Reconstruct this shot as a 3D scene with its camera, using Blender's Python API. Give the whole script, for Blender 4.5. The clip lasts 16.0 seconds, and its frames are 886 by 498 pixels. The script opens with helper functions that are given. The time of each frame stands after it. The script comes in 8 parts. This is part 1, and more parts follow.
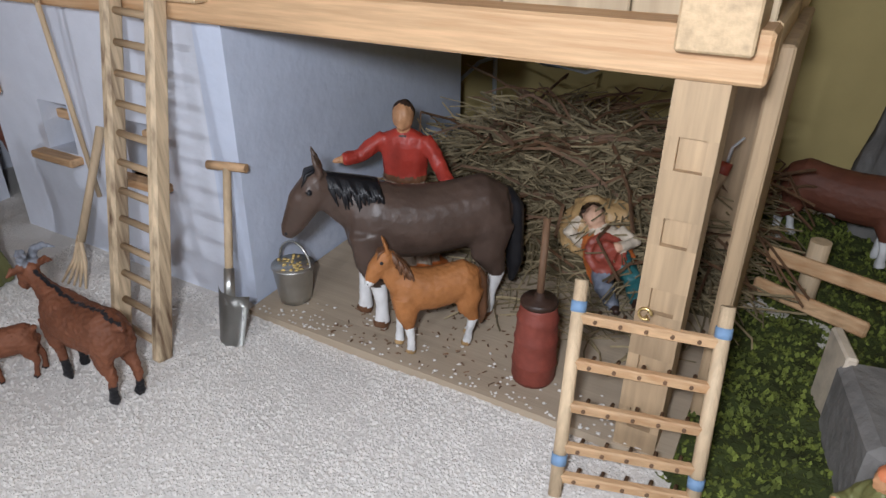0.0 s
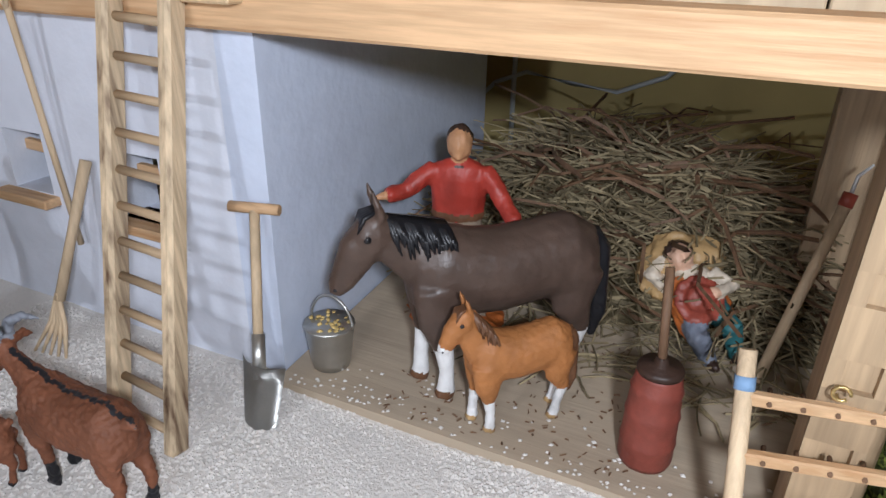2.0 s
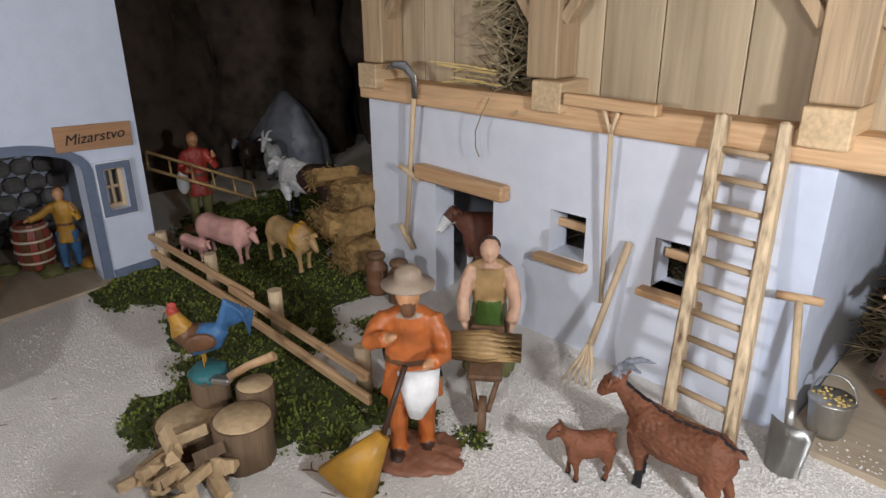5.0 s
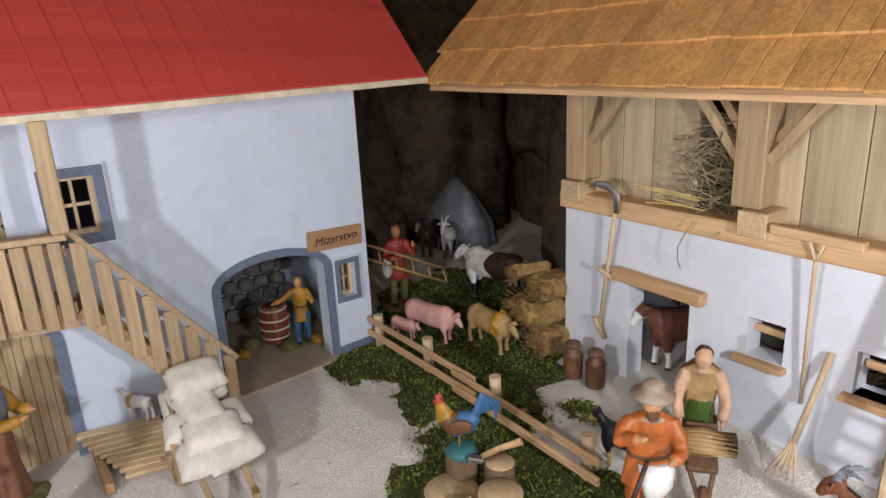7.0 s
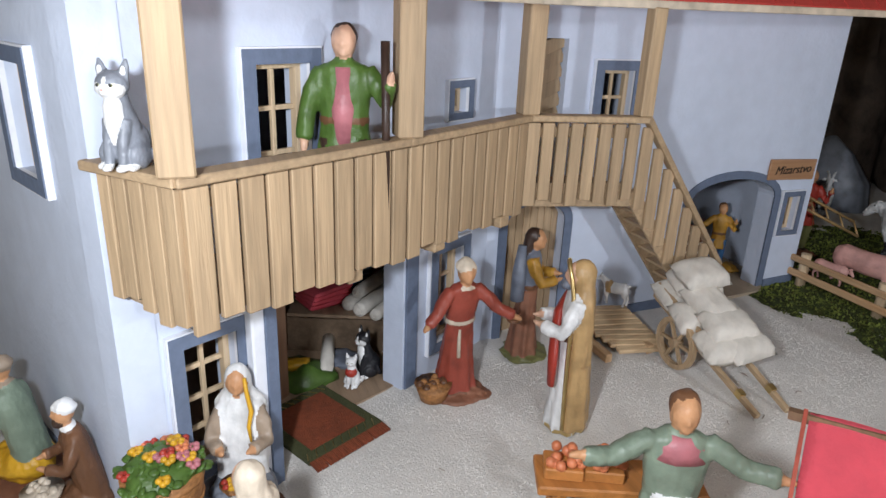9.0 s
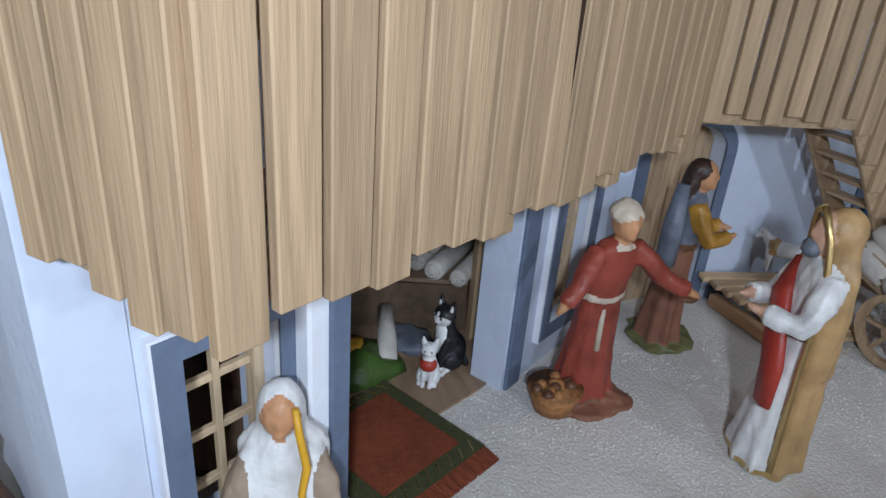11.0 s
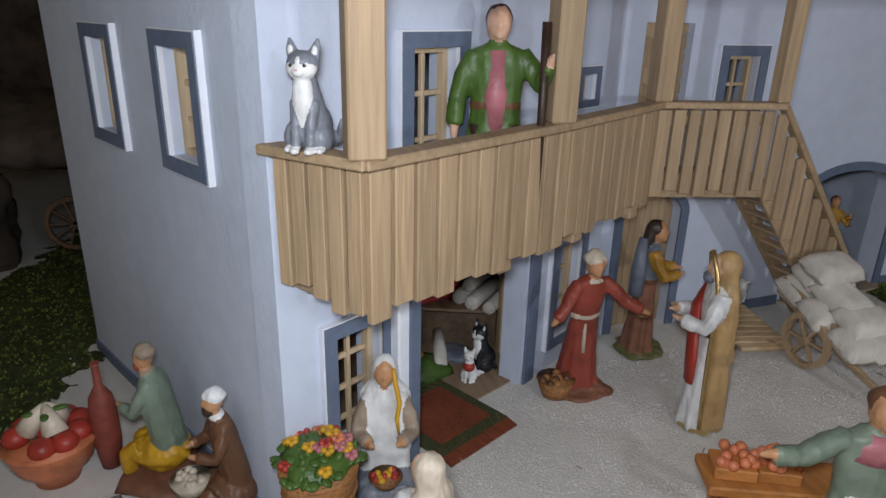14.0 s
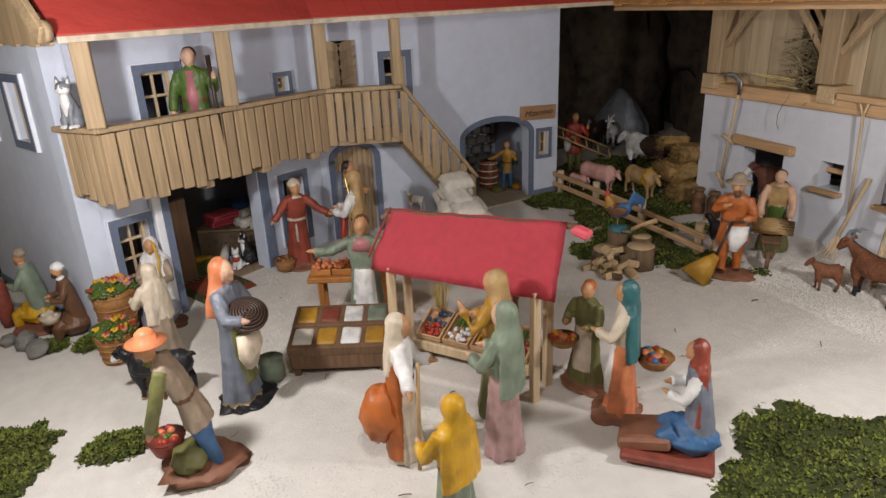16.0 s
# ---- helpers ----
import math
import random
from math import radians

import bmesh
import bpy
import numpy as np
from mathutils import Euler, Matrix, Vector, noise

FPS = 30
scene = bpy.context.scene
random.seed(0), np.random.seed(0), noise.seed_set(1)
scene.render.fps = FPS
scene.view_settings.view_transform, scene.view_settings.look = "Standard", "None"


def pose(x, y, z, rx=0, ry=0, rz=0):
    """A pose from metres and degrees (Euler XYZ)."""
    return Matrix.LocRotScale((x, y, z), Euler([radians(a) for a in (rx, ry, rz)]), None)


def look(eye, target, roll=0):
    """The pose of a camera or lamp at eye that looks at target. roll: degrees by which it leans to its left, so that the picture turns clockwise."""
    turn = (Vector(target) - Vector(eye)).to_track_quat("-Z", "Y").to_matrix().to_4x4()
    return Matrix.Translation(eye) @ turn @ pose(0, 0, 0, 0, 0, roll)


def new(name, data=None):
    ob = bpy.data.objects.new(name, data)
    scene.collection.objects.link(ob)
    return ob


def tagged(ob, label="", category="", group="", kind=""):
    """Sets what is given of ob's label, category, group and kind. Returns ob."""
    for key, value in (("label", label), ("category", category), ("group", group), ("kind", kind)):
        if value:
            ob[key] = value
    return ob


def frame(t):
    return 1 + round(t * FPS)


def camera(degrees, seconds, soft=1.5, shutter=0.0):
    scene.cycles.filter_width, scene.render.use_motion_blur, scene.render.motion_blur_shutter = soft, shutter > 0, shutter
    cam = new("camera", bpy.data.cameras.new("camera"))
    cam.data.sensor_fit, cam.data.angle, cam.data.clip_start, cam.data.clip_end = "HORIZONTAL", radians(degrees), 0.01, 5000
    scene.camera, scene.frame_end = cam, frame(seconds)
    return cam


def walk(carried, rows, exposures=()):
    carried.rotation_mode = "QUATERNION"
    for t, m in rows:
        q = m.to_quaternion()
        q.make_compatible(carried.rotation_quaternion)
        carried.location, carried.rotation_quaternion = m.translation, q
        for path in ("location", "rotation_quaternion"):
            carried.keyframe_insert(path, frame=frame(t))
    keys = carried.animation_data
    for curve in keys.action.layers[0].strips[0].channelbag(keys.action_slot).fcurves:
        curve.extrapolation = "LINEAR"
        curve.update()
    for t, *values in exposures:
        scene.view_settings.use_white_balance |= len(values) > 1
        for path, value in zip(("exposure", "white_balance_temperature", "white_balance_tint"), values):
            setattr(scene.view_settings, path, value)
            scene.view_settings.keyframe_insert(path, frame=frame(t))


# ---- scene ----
from mathutils.bvhtree import BVHTree
cam = camera(68.4, 16.0)
ROWS = [
    (0.0, (0.002, 0.007, 0.239), (-0.864, 1.562, -0.674), 0.7),
    (0.5, (-0.037, 0.023, 0.223), (-0.806, 1.632, -0.683), 1.3),
    (1.0, (-0.057, 0.031, 0.223), (-0.818, 1.668, -0.638), 1.5),
    (1.5, (-0.066, 0.032, 0.223), (-0.831, 1.675, -0.623), 1.4),
    (2.0, (-0.075, 0.034, 0.224), (-0.829, 1.679, -0.628), 1.3),
    (2.5, (-0.083, 0.023, 0.232), (-0.899, 1.641, -0.614), 0.7),
    (3.0, (-0.106, -0.023, 0.254), (-1.095, 1.516, -0.555), -0.7),
    (3.5, (-0.133, -0.063, 0.262), (-1.265, 1.387, -0.523), -1.2),
    (4.0, (-0.15, -0.091, 0.26), (-1.368, 1.292, -0.517), -0.2),
    (6.5, (-0.171, -0.193, 0.324), (-1.661, 1.004, -0.265), -2.6),
    (7.0, (-0.173, -0.235, 0.347), (-1.734, 0.871, -0.235), -2.8),
    (7.5, (-0.166, -0.264, 0.358), (-1.808, 0.724, -0.215), -3.5),
    (8.0, (-0.174, -0.336, 0.36), (-1.899, 0.488, -0.227), -2.6),
    (8.5, (-0.218, -0.47, 0.328), (-1.967, 0.313, -0.245), 0.2),
    (9.0, (-0.28, -0.533, 0.303), (-2.034, 0.144, -0.379), 2.4),
    (11.5, (-0.477, -0.548, 0.225), (-2.154, 0.143, -0.618), 4.8),
    (12.0, (-0.449, -0.569, 0.269), (-2.252, -0.015, -0.398), 0.8),
    (12.5, (-0.416, -0.596, 0.312), (-2.259, -0.058, -0.248), -0.3),
    (13.0, (-0.37, -0.611, 0.312), (-2.219, -0.073, -0.232), 0.6),
    (13.5, (-0.34, -0.629, 0.289), (-2.16, -0.133, -0.374), 0.8),
    (14.0, (-0.31, -0.594, 0.291), (-2.101, -0.026, -0.396), 1.4),
    (14.5, (-0.201, -0.573, 0.285), (-1.948, 0.107, -0.412), -0.5),
    (15.0, (-0.103, -0.555, 0.285), (-1.825, 0.169, -0.43), -2.4),
    (15.5, (-0.005, -0.525, 0.296), (-1.725, 0.183, -0.438), -3.1),
    (16.0, (0.115, -0.478, 0.33), (-1.618, 0.224, -0.379), -2.4),
]
PATH = [(t, look(eye, target, roll)) for t, eye, target, roll in ROWS]
EXPOSURES = [(0.0, -0.28, 6050, 12), (1.0, 0.05, 5950, 12), (3.0, -0.05, 5950, 11), (4.0, -0.02, 6100, 11), (6.5, 0.55, 6650, 12), (8.0, 0.56, 6350, 11), (9.0, 0.22, 6150, 10),
             (11.5, -0.26, 5500, 7), (12.2, -0.55, 5500, 8), (12.8, -0.8, 5500, 9), (13.4, -0.68, 5750, 9), (14.0, -0.57, 6150, 10), (15.0, -0.31, 6400, 11), (16.0, -0.40, 7050, 13)]
walk(cam, PATH, EXPOSURES)

# ---- light: the small white lamp carried past the scene, stood still, and a dim room ----
world = bpy.data.worlds.new("room")
scene.world = world
world.use_nodes = True
world.node_tree.nodes["Background"].inputs[0].default_value = (0.75, 0.86, 1.0, 1)
world.node_tree.nodes["Background"].inputs[1].default_value = 0.03


def lamp(name, at, watts, radius=0.014, color=(0.96, 0.98, 1.0)):
    data = bpy.data.lights.new(name, "POINT")
    data.energy, data.shadow_soft_size, data.color = watts, radius, color
    ob = new(name, data)
    ob.location = at
    return ob


lamp("lamp_yard", (-0.06, -0.42, 0.42), 3.1, 0.03)
lamp("lamp_stall", (-0.010, -0.030, 0.270), 4.2)
lamp("lamp_house", (-0.318, -0.600, 0.310), 5.2)


# ---- materials ----
def mat(name, color, rough=0.6, vary=0.12, scale=120.0, bump=0.25, bscale=400.0, metal=0.0, kind="noise", spec=0.4, dark=None, island=0.0):
    """Principled material: broad stains, fine grain, relief. kind: noise, wood (grain along local z), wood_x, wood_y."""
    m = bpy.data.materials.new(name)
    m.use_nodes = True
    nt = m.node_tree
    N, Lk = nt.nodes, nt.links
    b = N["Principled BSDF"]
    b.inputs["Roughness"].default_value = rough
    b.inputs["Metallic"].default_value = metal
    b.inputs["Specular IOR Level"].default_value = spec
    tc = N.new("ShaderNodeTexCoord")
    info = N.new("ShaderNodeObjectInfo")
    mp = N.new("ShaderNodeMapping")
    off = N.new("ShaderNodeVectorMath")
    off.operation = "MULTIPLY_ADD"
    Lk.new(info.outputs["Random"], off.inputs[0])
    off.inputs[1].default_value = (0.37, 0.21, 0.53)
    Lk.new(tc.outputs["Object"], off.inputs[2])
    Lk.new(off.outputs[0], mp.inputs["Vector"])
    if kind == "wood":
        mp.inputs["Scale"].default_value = (1, 1, 0.06)
    elif kind == "wood_x":
        mp.inputs["Scale"].default_value = (0.06, 1, 1)
    elif kind == "wood_y":
        mp.inputs["Scale"].default_value = (1, 0.06, 1)
    elif kind == "wood_xy":
        mp.inputs["Scale"].default_value = (0.1, 1, 1)
        mp.inputs["Rotation"].default_value = (0, 0, radians(30))
    n1 = N.new("ShaderNodeTexNoise")
    n1.inputs["Scale"].default_value, n1.inputs["Detail"].default_value = scale, 5
    n2 = N.new("ShaderNodeTexNoise")
    n2.inputs["Scale"].default_value, n2.inputs["Detail"].default_value = scale * 0.18, 3
    n3 = N.new("ShaderNodeTexNoise")
    n3.inputs["Scale"].default_value, n3.inputs["Detail"].default_value = bscale, 4
    for n in (n1, n2, n3):
        Lk.new(mp.outputs[0], n.inputs["Vector"])
    dk = dark or tuple(c * 0.55 for c in color)
    lt = tuple(min(1, c * (1 + vary)) for c in color)
    r1 = N.new("ShaderNodeValToRGB")
    e = r1.color_ramp.elements
    e[0].position, e[0].color = 0.5 - 0.15, (*[c + (d - c) * min(1, vary * 2.5) for c, d in zip(color, dk)], 1)
    e[1].position, e[1].color = 0.5 + 0.13, (*lt, 1)
    mid = e.new(0.5)
    mid.color = (*color, 1)
    mx = N.new("ShaderNodeMixRGB")
    mx.inputs[0].default_value = 0.45
    Lk.new(n1.outputs["Fac"], mx.inputs[1])
    Lk.new(n2.outputs["Fac"], mx.inputs[2])
    Lk.new(mx.outputs[0], r1.inputs[0])
    out = r1.outputs[0]
    if island:
        hs = N.new("ShaderNodeHueSaturation")
        mr = N.new("ShaderNodeMapRange")
        mr.inputs[3].default_value, mr.inputs[4].default_value = 1 - island, 1 + island
        Lk.new(info.outputs["Random"] if kind.startswith("wood") else N.new("ShaderNodeNewGeometry").outputs["Random Per Island"], mr.inputs[0])
        Lk.new(mr.outputs[0], hs.inputs["Value"])
        Lk.new(out, hs.inputs["Color"])
        out = hs.outputs[0]
    Lk.new(out, b.inputs["Base Color"])
    bp = N.new("ShaderNodeBump")
    bp.inputs["Strength"].default_value, bp.inputs["Distance"].default_value = bump, 0.0012
    Lk.new(n3.outputs["Fac"], bp.inputs["Height"])
    Lk.new(bp.outputs[0], b.inputs["Normal"])
    rr = N.new("ShaderNodeMapRange")
    rr.inputs[3].default_value, rr.inputs[4].default_value = max(0.05, rough - 0.1), min(1, rough + 0.12)
    Lk.new(n2.outputs["Fac"], rr.inputs[0])
    Lk.new(rr.outputs[0], b.inputs["Roughness"])
    return m


PLASTER = mat("plaster", (0.585, 0.645, 0.78), 0.75, 0.05, 60, 0.35, 220)
PLASTER_W = mat("white_plaster", (0.67, 0.70, 0.785), 0.75, 0.05, 60, 0.35, 220)
TRIM = mat("slate_blue_paint", (0.135, 0.17, 0.25), 0.7, 0.12, 150, 0.3, 350)
REVEAL = mat("white_reveal_paint", (0.78, 0.80, 0.86), 0.7, 0.04, 150, 0.3, 300)
YELLOW = mat("yellow_wall_paint", (0.50, 0.40, 0.17), 0.8, 0.08, 30, 0.3, 150)
WOOD = mat("oak_wood", (0.40, 0.285, 0.172), 0.6, 0.20, 330, 0.35, 700, kind="wood", island=0.12)
WOODX = mat("oak_wood_x", (0.40, 0.285, 0.172), 0.6, 0.20, 330, 0.35, 700, kind="wood_x", island=0.12)
PINE = mat("pine_wood", (0.58, 0.44, 0.285), 0.6, 0.16, 380, 0.35, 800, kind="wood", island=0.1)
PINEX = mat("pine_wood_x", (0.52, 0.335, 0.185), 0.6, 0.24, 420, 0.4, 800, kind="wood_x", dark=(0.40, 0.20, 0.08), island=0.1)
PINEY = mat("pine_wood_y", (0.58, 0.42, 0.25), 0.6, 0.2, 380, 0.35, 800, kind="wood_y", island=0.1)
PLY = mat("plywood", (0.43, 0.34, 0.225), 0.65, 0.26, 110, 0.3, 500, kind="wood", dark=(0.25, 0.18, 0.11), island=0.1)
PLYF = mat("platform_plywood", (0.42, 0.34, 0.25), 0.7, 0.12, 120, 0.25, 500, kind="wood_x")
SHINGLE = mat("roof_shingle", (0.60, 0.31, 0.11), 0.6, 0.22, 330, 0.5, 700, kind="wood_y", dark=(0.33, 0.13, 0.04), island=0.14)
OLDWOOD = mat("old_dark_wood", (0.16, 0.09, 0.05), 0.65, 0.25, 300, 0.4, 700, kind="wood")
REDROOF = mat("red_roof_paint", (0.55, 0.068, 0.058), 0.5, 0.10, 90, 0.35, 260, kind="wood_y", dark=(0.36, 0.03, 0.028))
SAND = mat("white_sand", (0.68, 0.65, 0.615), 0.9, 0.06, 70, 0.8, 600, spec=0.2)
GRAIN = mat("sand_grain", (0.69, 0.66, 0.625), 0.9, 0.04, 300, 0.2, 900, island=0.08, spec=0.15)
MOSS = mat("moss", (0.125, 0.15, 0.026), 0.85, 0.3, 220, 0.6, 500, island=0.45, dark=(0.02, 0.03, 0.006))
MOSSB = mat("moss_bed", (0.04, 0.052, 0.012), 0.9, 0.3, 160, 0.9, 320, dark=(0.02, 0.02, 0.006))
ROCK = mat("brown_rock", (0.075, 0.054, 0.040), 0.9, 0.4, 40, 1.0, 130, dark=(0.02, 0.015, 0.01))
STONE = mat("grey_stone", (0.20, 0.19, 0.18), 0.85, 0.25, 60, 0.8, 200)
HAY = mat("dry_hay", (0.25, 0.20, 0.115), 0.8, 0.2, 300, 0.2, 600, island=0.45)
STRAW = mat("straw", (0.55, 0.40, 0.15), 0.7, 0.15, 300, 0.2, 600, island=0.3)
# Interior surfaces: the shade of unlit rooms is put into this dark colour.
SHADE_IN = mat("room_shade_tone", (0.10, 0.08, 0.07), 0.9, 0.2, 50, 0.3, 200)
METAL = mat("zinc_metal", (0.50, 0.50, 0.48), 0.35, 0.12, 90, 0.15, 400, metal=0.9)
BRASS = mat("brass", (0.60, 0.45, 0.20), 0.35, 0.1, 90, 0.1, 400, metal=0.9)
BLUETAPE = mat("blue_tape", (0.20, 0.32, 0.50), 0.6, 0.12, 200, 0.2, 400)
BLACK = mat("black_line", (0.015, 0.013, 0.012), 0.7, 0.1)
GLASSY = mat("white_cable", (0.60, 0.64, 0.66), 0.5, 0.05)


def paint(name, color, rough=0.42, vary=0.2):
    return mat(name, color, rough, vary, 85, 0.3, 420, dark=tuple(c * 0.35 for c in color))


SKIN = paint("painted_skin", (0.50, 0.26, 0.13))
SKIN_L = paint("pale_painted_skin", (0.62, 0.38, 0.26))
RED = paint("red_paint", (0.36, 0.040, 0.026))
RUST = paint("rust_red_paint", (0.27, 0.055, 0.035))
ORANGE = paint("orange_paint", (0.45, 0.125, 0.03))
SALMON = paint("salmon_paint", (0.62, 0.20, 0.09))
YELLOWP = paint("yellow_paint", (0.60, 0.33, 0.02))
MUSTARD = paint("mustard_paint", (0.42, 0.22, 0.03))
GREEN = paint("green_paint", (0.07, 0.13, 0.025))
OLIVE = paint("olive_paint", (0.16, 0.16, 0.06))
SAGE = paint("sage_paint", (0.19, 0.24, 0.18))
TEAL = paint("teal_paint", (0.03, 0.13, 0.14))
BLUE = paint("blue_paint", (0.05, 0.14, 0.30))
STEEL = paint("grey_blue_paint", (0.17, 0.19, 0.24))
WHITE = paint("white_paint", (0.72, 0.72, 0.72))
CREAM = paint("cream_paint", (0.62, 0.53, 0.42))
TAUPE = paint("taupe_paint", (0.30, 0.23, 0.17))
TAN = paint("tan_paint", (0.42, 0.27, 0.12))
BROWN = paint("brown_paint", (0.14, 0.065, 0.032))
DKBROWN = paint("dark_brown_paint", (0.045, 0.025, 0.018))
BLACKP = paint("black_paint", (0.014, 0.014, 0.017))
PINK = paint("rose_paint", (0.42, 0.15, 0.17))
LILAC = paint("mauve_paint", (0.40, 0.25, 0.24))
PIGPINK = paint("pig_pink_paint", (0.62, 0.34, 0.30), 0.5)
GREYP = paint("grey_paint", (0.20, 0.215, 0.25))
CLAY = paint("clay_base", (0.25, 0.11, 0.065), 0.6)
WICKER = mat("wicker", (0.33, 0.15, 0.05), 0.6, 0.3, 320, 0.8, 500)
HORSE = mat("bay_horse", (0.080, 0.052, 0.040), 0.4, 0.2, 90, 0.25, 300)
FOAL = mat("chestnut_foal", (0.36, 0.145, 0.045), 0.6, 0.15, 150, 0.3, 400)
GOAT = mat("brown_goat", (0.17, 0.062, 0.030), 0.65, 0.25, 130, 0.5, 420)
COW = mat("red_cow", (0.13, 0.045, 0.026), 0.6, 0.2, 90, 0.3, 350)
SHOPWOOD = mat("brown_shop_boards", (0.27, 0.185, 0.12), 0.7, 0.22, 200, 0.3, 500, kind="wood_x")
STREAKED = mat("streaked_pine", (0.52, 0.40, 0.26), 0.6, 0.4, 330, 0.5, 700, kind="wood", dark=(0.12, 0.065, 0.035))
CLOTHRED = mat("red_felt", (0.74, 0.115, 0.15), 0.85, 0.06, 140, 0.3, 700, spec=0.15)
CANVAS = mat("white_canvas", (0.68, 0.64, 0.58), 0.85, 0.1, 130, 0.4, 600)
RUGRED = mat("rug_red", (0.24, 0.06, 0.025), 0.9, 0.2, 300, 0.9, 900)
RUGGREEN = mat("rug_green", (0.07, 0.075, 0.03), 0.9, 0.2, 300, 0.9, 900)
TERRA = mat("terracotta", (0.23, 0.055, 0.038), 0.55, 0.2, 150, 0.3, 400)


# ---- mesh tools ----
def finish(bm, name, mats, parent=None, label="", smooth=False):
    bmesh.ops.recalc_face_normals(bm, faces=bm.faces)
    me = bpy.data.meshes.new(name)
    bm.to_mesh(me)
    bm.free()
    for m in (mats if isinstance(mats, (list, tuple)) else [mats]):
        me.materials.append(m)
    if smooth:
        me.polygons.foreach_set("use_smooth", [True] * len(me.polygons))
    ob = new(name, me)
    if parent is not None:
        ob.parent = parent
    if label:
        tagged(ob, label)
    return ob


def part(name, bm, material, parent, label="", smooth=False):
    return finish(bm, name, material, parent, label, smooth)


def thing(name, label, category, group="", at=None):
    e = new(name)
    e.empty_display_size = 0.01
    if at is not None:
        e.matrix_basis = at
    return tagged(e, label, category, group)


def box(size, m=None, bevel=0.0, bm=None, mi=0):
    """Box of that size about its own middle, moved by m, into bm."""
    b = bmesh.new()
    bmesh.ops.create_cube(b, size=1)
    bmesh.ops.scale(b, vec=size, verts=b.verts)
    if bevel:
        bmesh.ops.bevel(b, geom=b.edges[:], offset=bevel, segments=1, affect="EDGES")
    if m is not None:
        b.transform(m)
    return b if bm is None else into(bm, b, mi)


def into(bm, b, mi=0):
    vs = [bm.verts.new(v.co) for v in b.verts]
    b.verts.index_update()
    for f in b.faces:
        try:
            nf = bm.faces.new([vs[v.index] for v in f.verts])
            nf.material_index = mi if mi >= 0 else f.material_index
            nf.smooth = f.smooth
        except ValueError:
            pass
    b.free()
    return bm


def span(x0, x1, y0, y1, z0, z1, bevel=0.0, bm=None, mi=0):
    return box((x1 - x0, y1 - y0, z1 - z0), Matrix.Translation(((x0 + x1) / 2, (y0 + y1) / 2, (z0 + z1) / 2)), bevel, bm, mi)


def beam(p, q, w, h, bevel=0.0, bm=None, mi=0, side=None):
    """Square bar from p to q: w across, h in the other direction."""
    p, q = Vector(p), Vector(q)
    d = (q - p).normalized()
    s = Vector(side) if side else (Vector((0, 0, 1)) if abs(d.z) < 0.9 else Vector((0, 1, 0)))
    a = d.cross(s).normalized()
    c = a.cross(d).normalized()
    r = Matrix((a, c, d)).transposed().to_4x4()
    return box((w, h, (q - p).length), Matrix.Translation((p + q) / 2) @ r, bevel, bm, mi)


def sweep(bm, pts, radii, seg=10, mi=0, mats=None, fold=0.0, folds=8, up=(1, 0, 0), cap=True):
    """Skin over rings along pts; radii: r or (a, b), a along 'up' sideways. mats: a material index for each gap."""
    pts = [Vector(p) for p in pts]
    rings = []
    ref = Vector(up)
    for i, p in enumerate(pts):
        d = (pts[min(i + 1, len(pts) - 1)] - pts[max(i - 1, 0)]).normalized()
        a = (ref - d * ref.dot(d))
        if a.length < 1e-4:
            a = Vector((0, 1, 0)) - d * d.y
        a.normalize()
        c = d.cross(a)
        r = radii[i]
        ra, rb = (r, r) if not isinstance(r, (tuple, list)) else r[:2]
        fo = fold if not (isinstance(r, (tuple, list)) and len(r) > 2) else r[2]
        ring = []
        for k in range(seg):
            th = 2 * math.pi * k / seg
            w = 1 + fo * math.sin(folds * th + 0.7 * math.sin(3 * th))
            ring.append(bm.verts.new(p + a * (ra * w * math.cos(th)) + c * (rb * w * math.sin(th))))
        rings.append(ring)
    for i in range(len(rings) - 1):
        for k in range(seg):
            f = bm.faces.new((rings[i][k], rings[i][(k + 1) % seg], rings[i + 1][(k + 1) % seg], rings[i + 1][k]))
            f.material_index = mats[i] if mats else mi
            f.smooth = True
    if cap:
        for ring, j in ((rings[0], 0), (rings[-1], -1)):
            f = bm.faces.new(ring)
            f.material_index = mats[j] if mats else mi
    return bm


def ball(bm, at, r, mi=0, seg=12, rings=8, m=None, lump=0.0):
    b = bmesh.new()
    bmesh.ops.create_uvsphere(b, u_segments=seg, v_segments=rings, radius=1)
    r3 = (r, r, r) if not isinstance(r, (tuple, list)) else r
    for v in b.verts:
        w = 1 + lump * noise.noise(v.co * 2.3 + Vector(at) * 90)
        v.co = Vector((v.co.x * r3[0] * w, v.co.y * r3[1] * w, v.co.z * r3[2] * w))
    for f in b.faces:
        f.smooth = True
    b.transform(Matrix.Translation(at) @ (m or Matrix.Identity(4)))
    return into(bm, b, mi)


def lathe(bm, profile, at=(0, 0, 0), seg=18, mi=0, mats=None):
    return sweep(bm, [(at[0], at[1], at[2] + z) for r, z in profile], [max(r, 0.0002) for r, z in profile], seg, mi, mats)


def slab(pts, thick):
    bm = bmesh.new()
    hi = [bm.verts.new(p) for p in pts]
    lo = [bm.verts.new((p[0], p[1], p[2] - thick)) for p in pts]
    bm.faces.new(hi), bm.faces.new(lo)
    for k in range(len(pts)):
        bm.faces.new((lo[k], lo[(k + 1) % len(pts)], hi[(k + 1) % len(pts)], hi[k]))
    return bm


def gz(y):
    """Height of the sloping ground."""
    return 0.02 + 0.05 * y


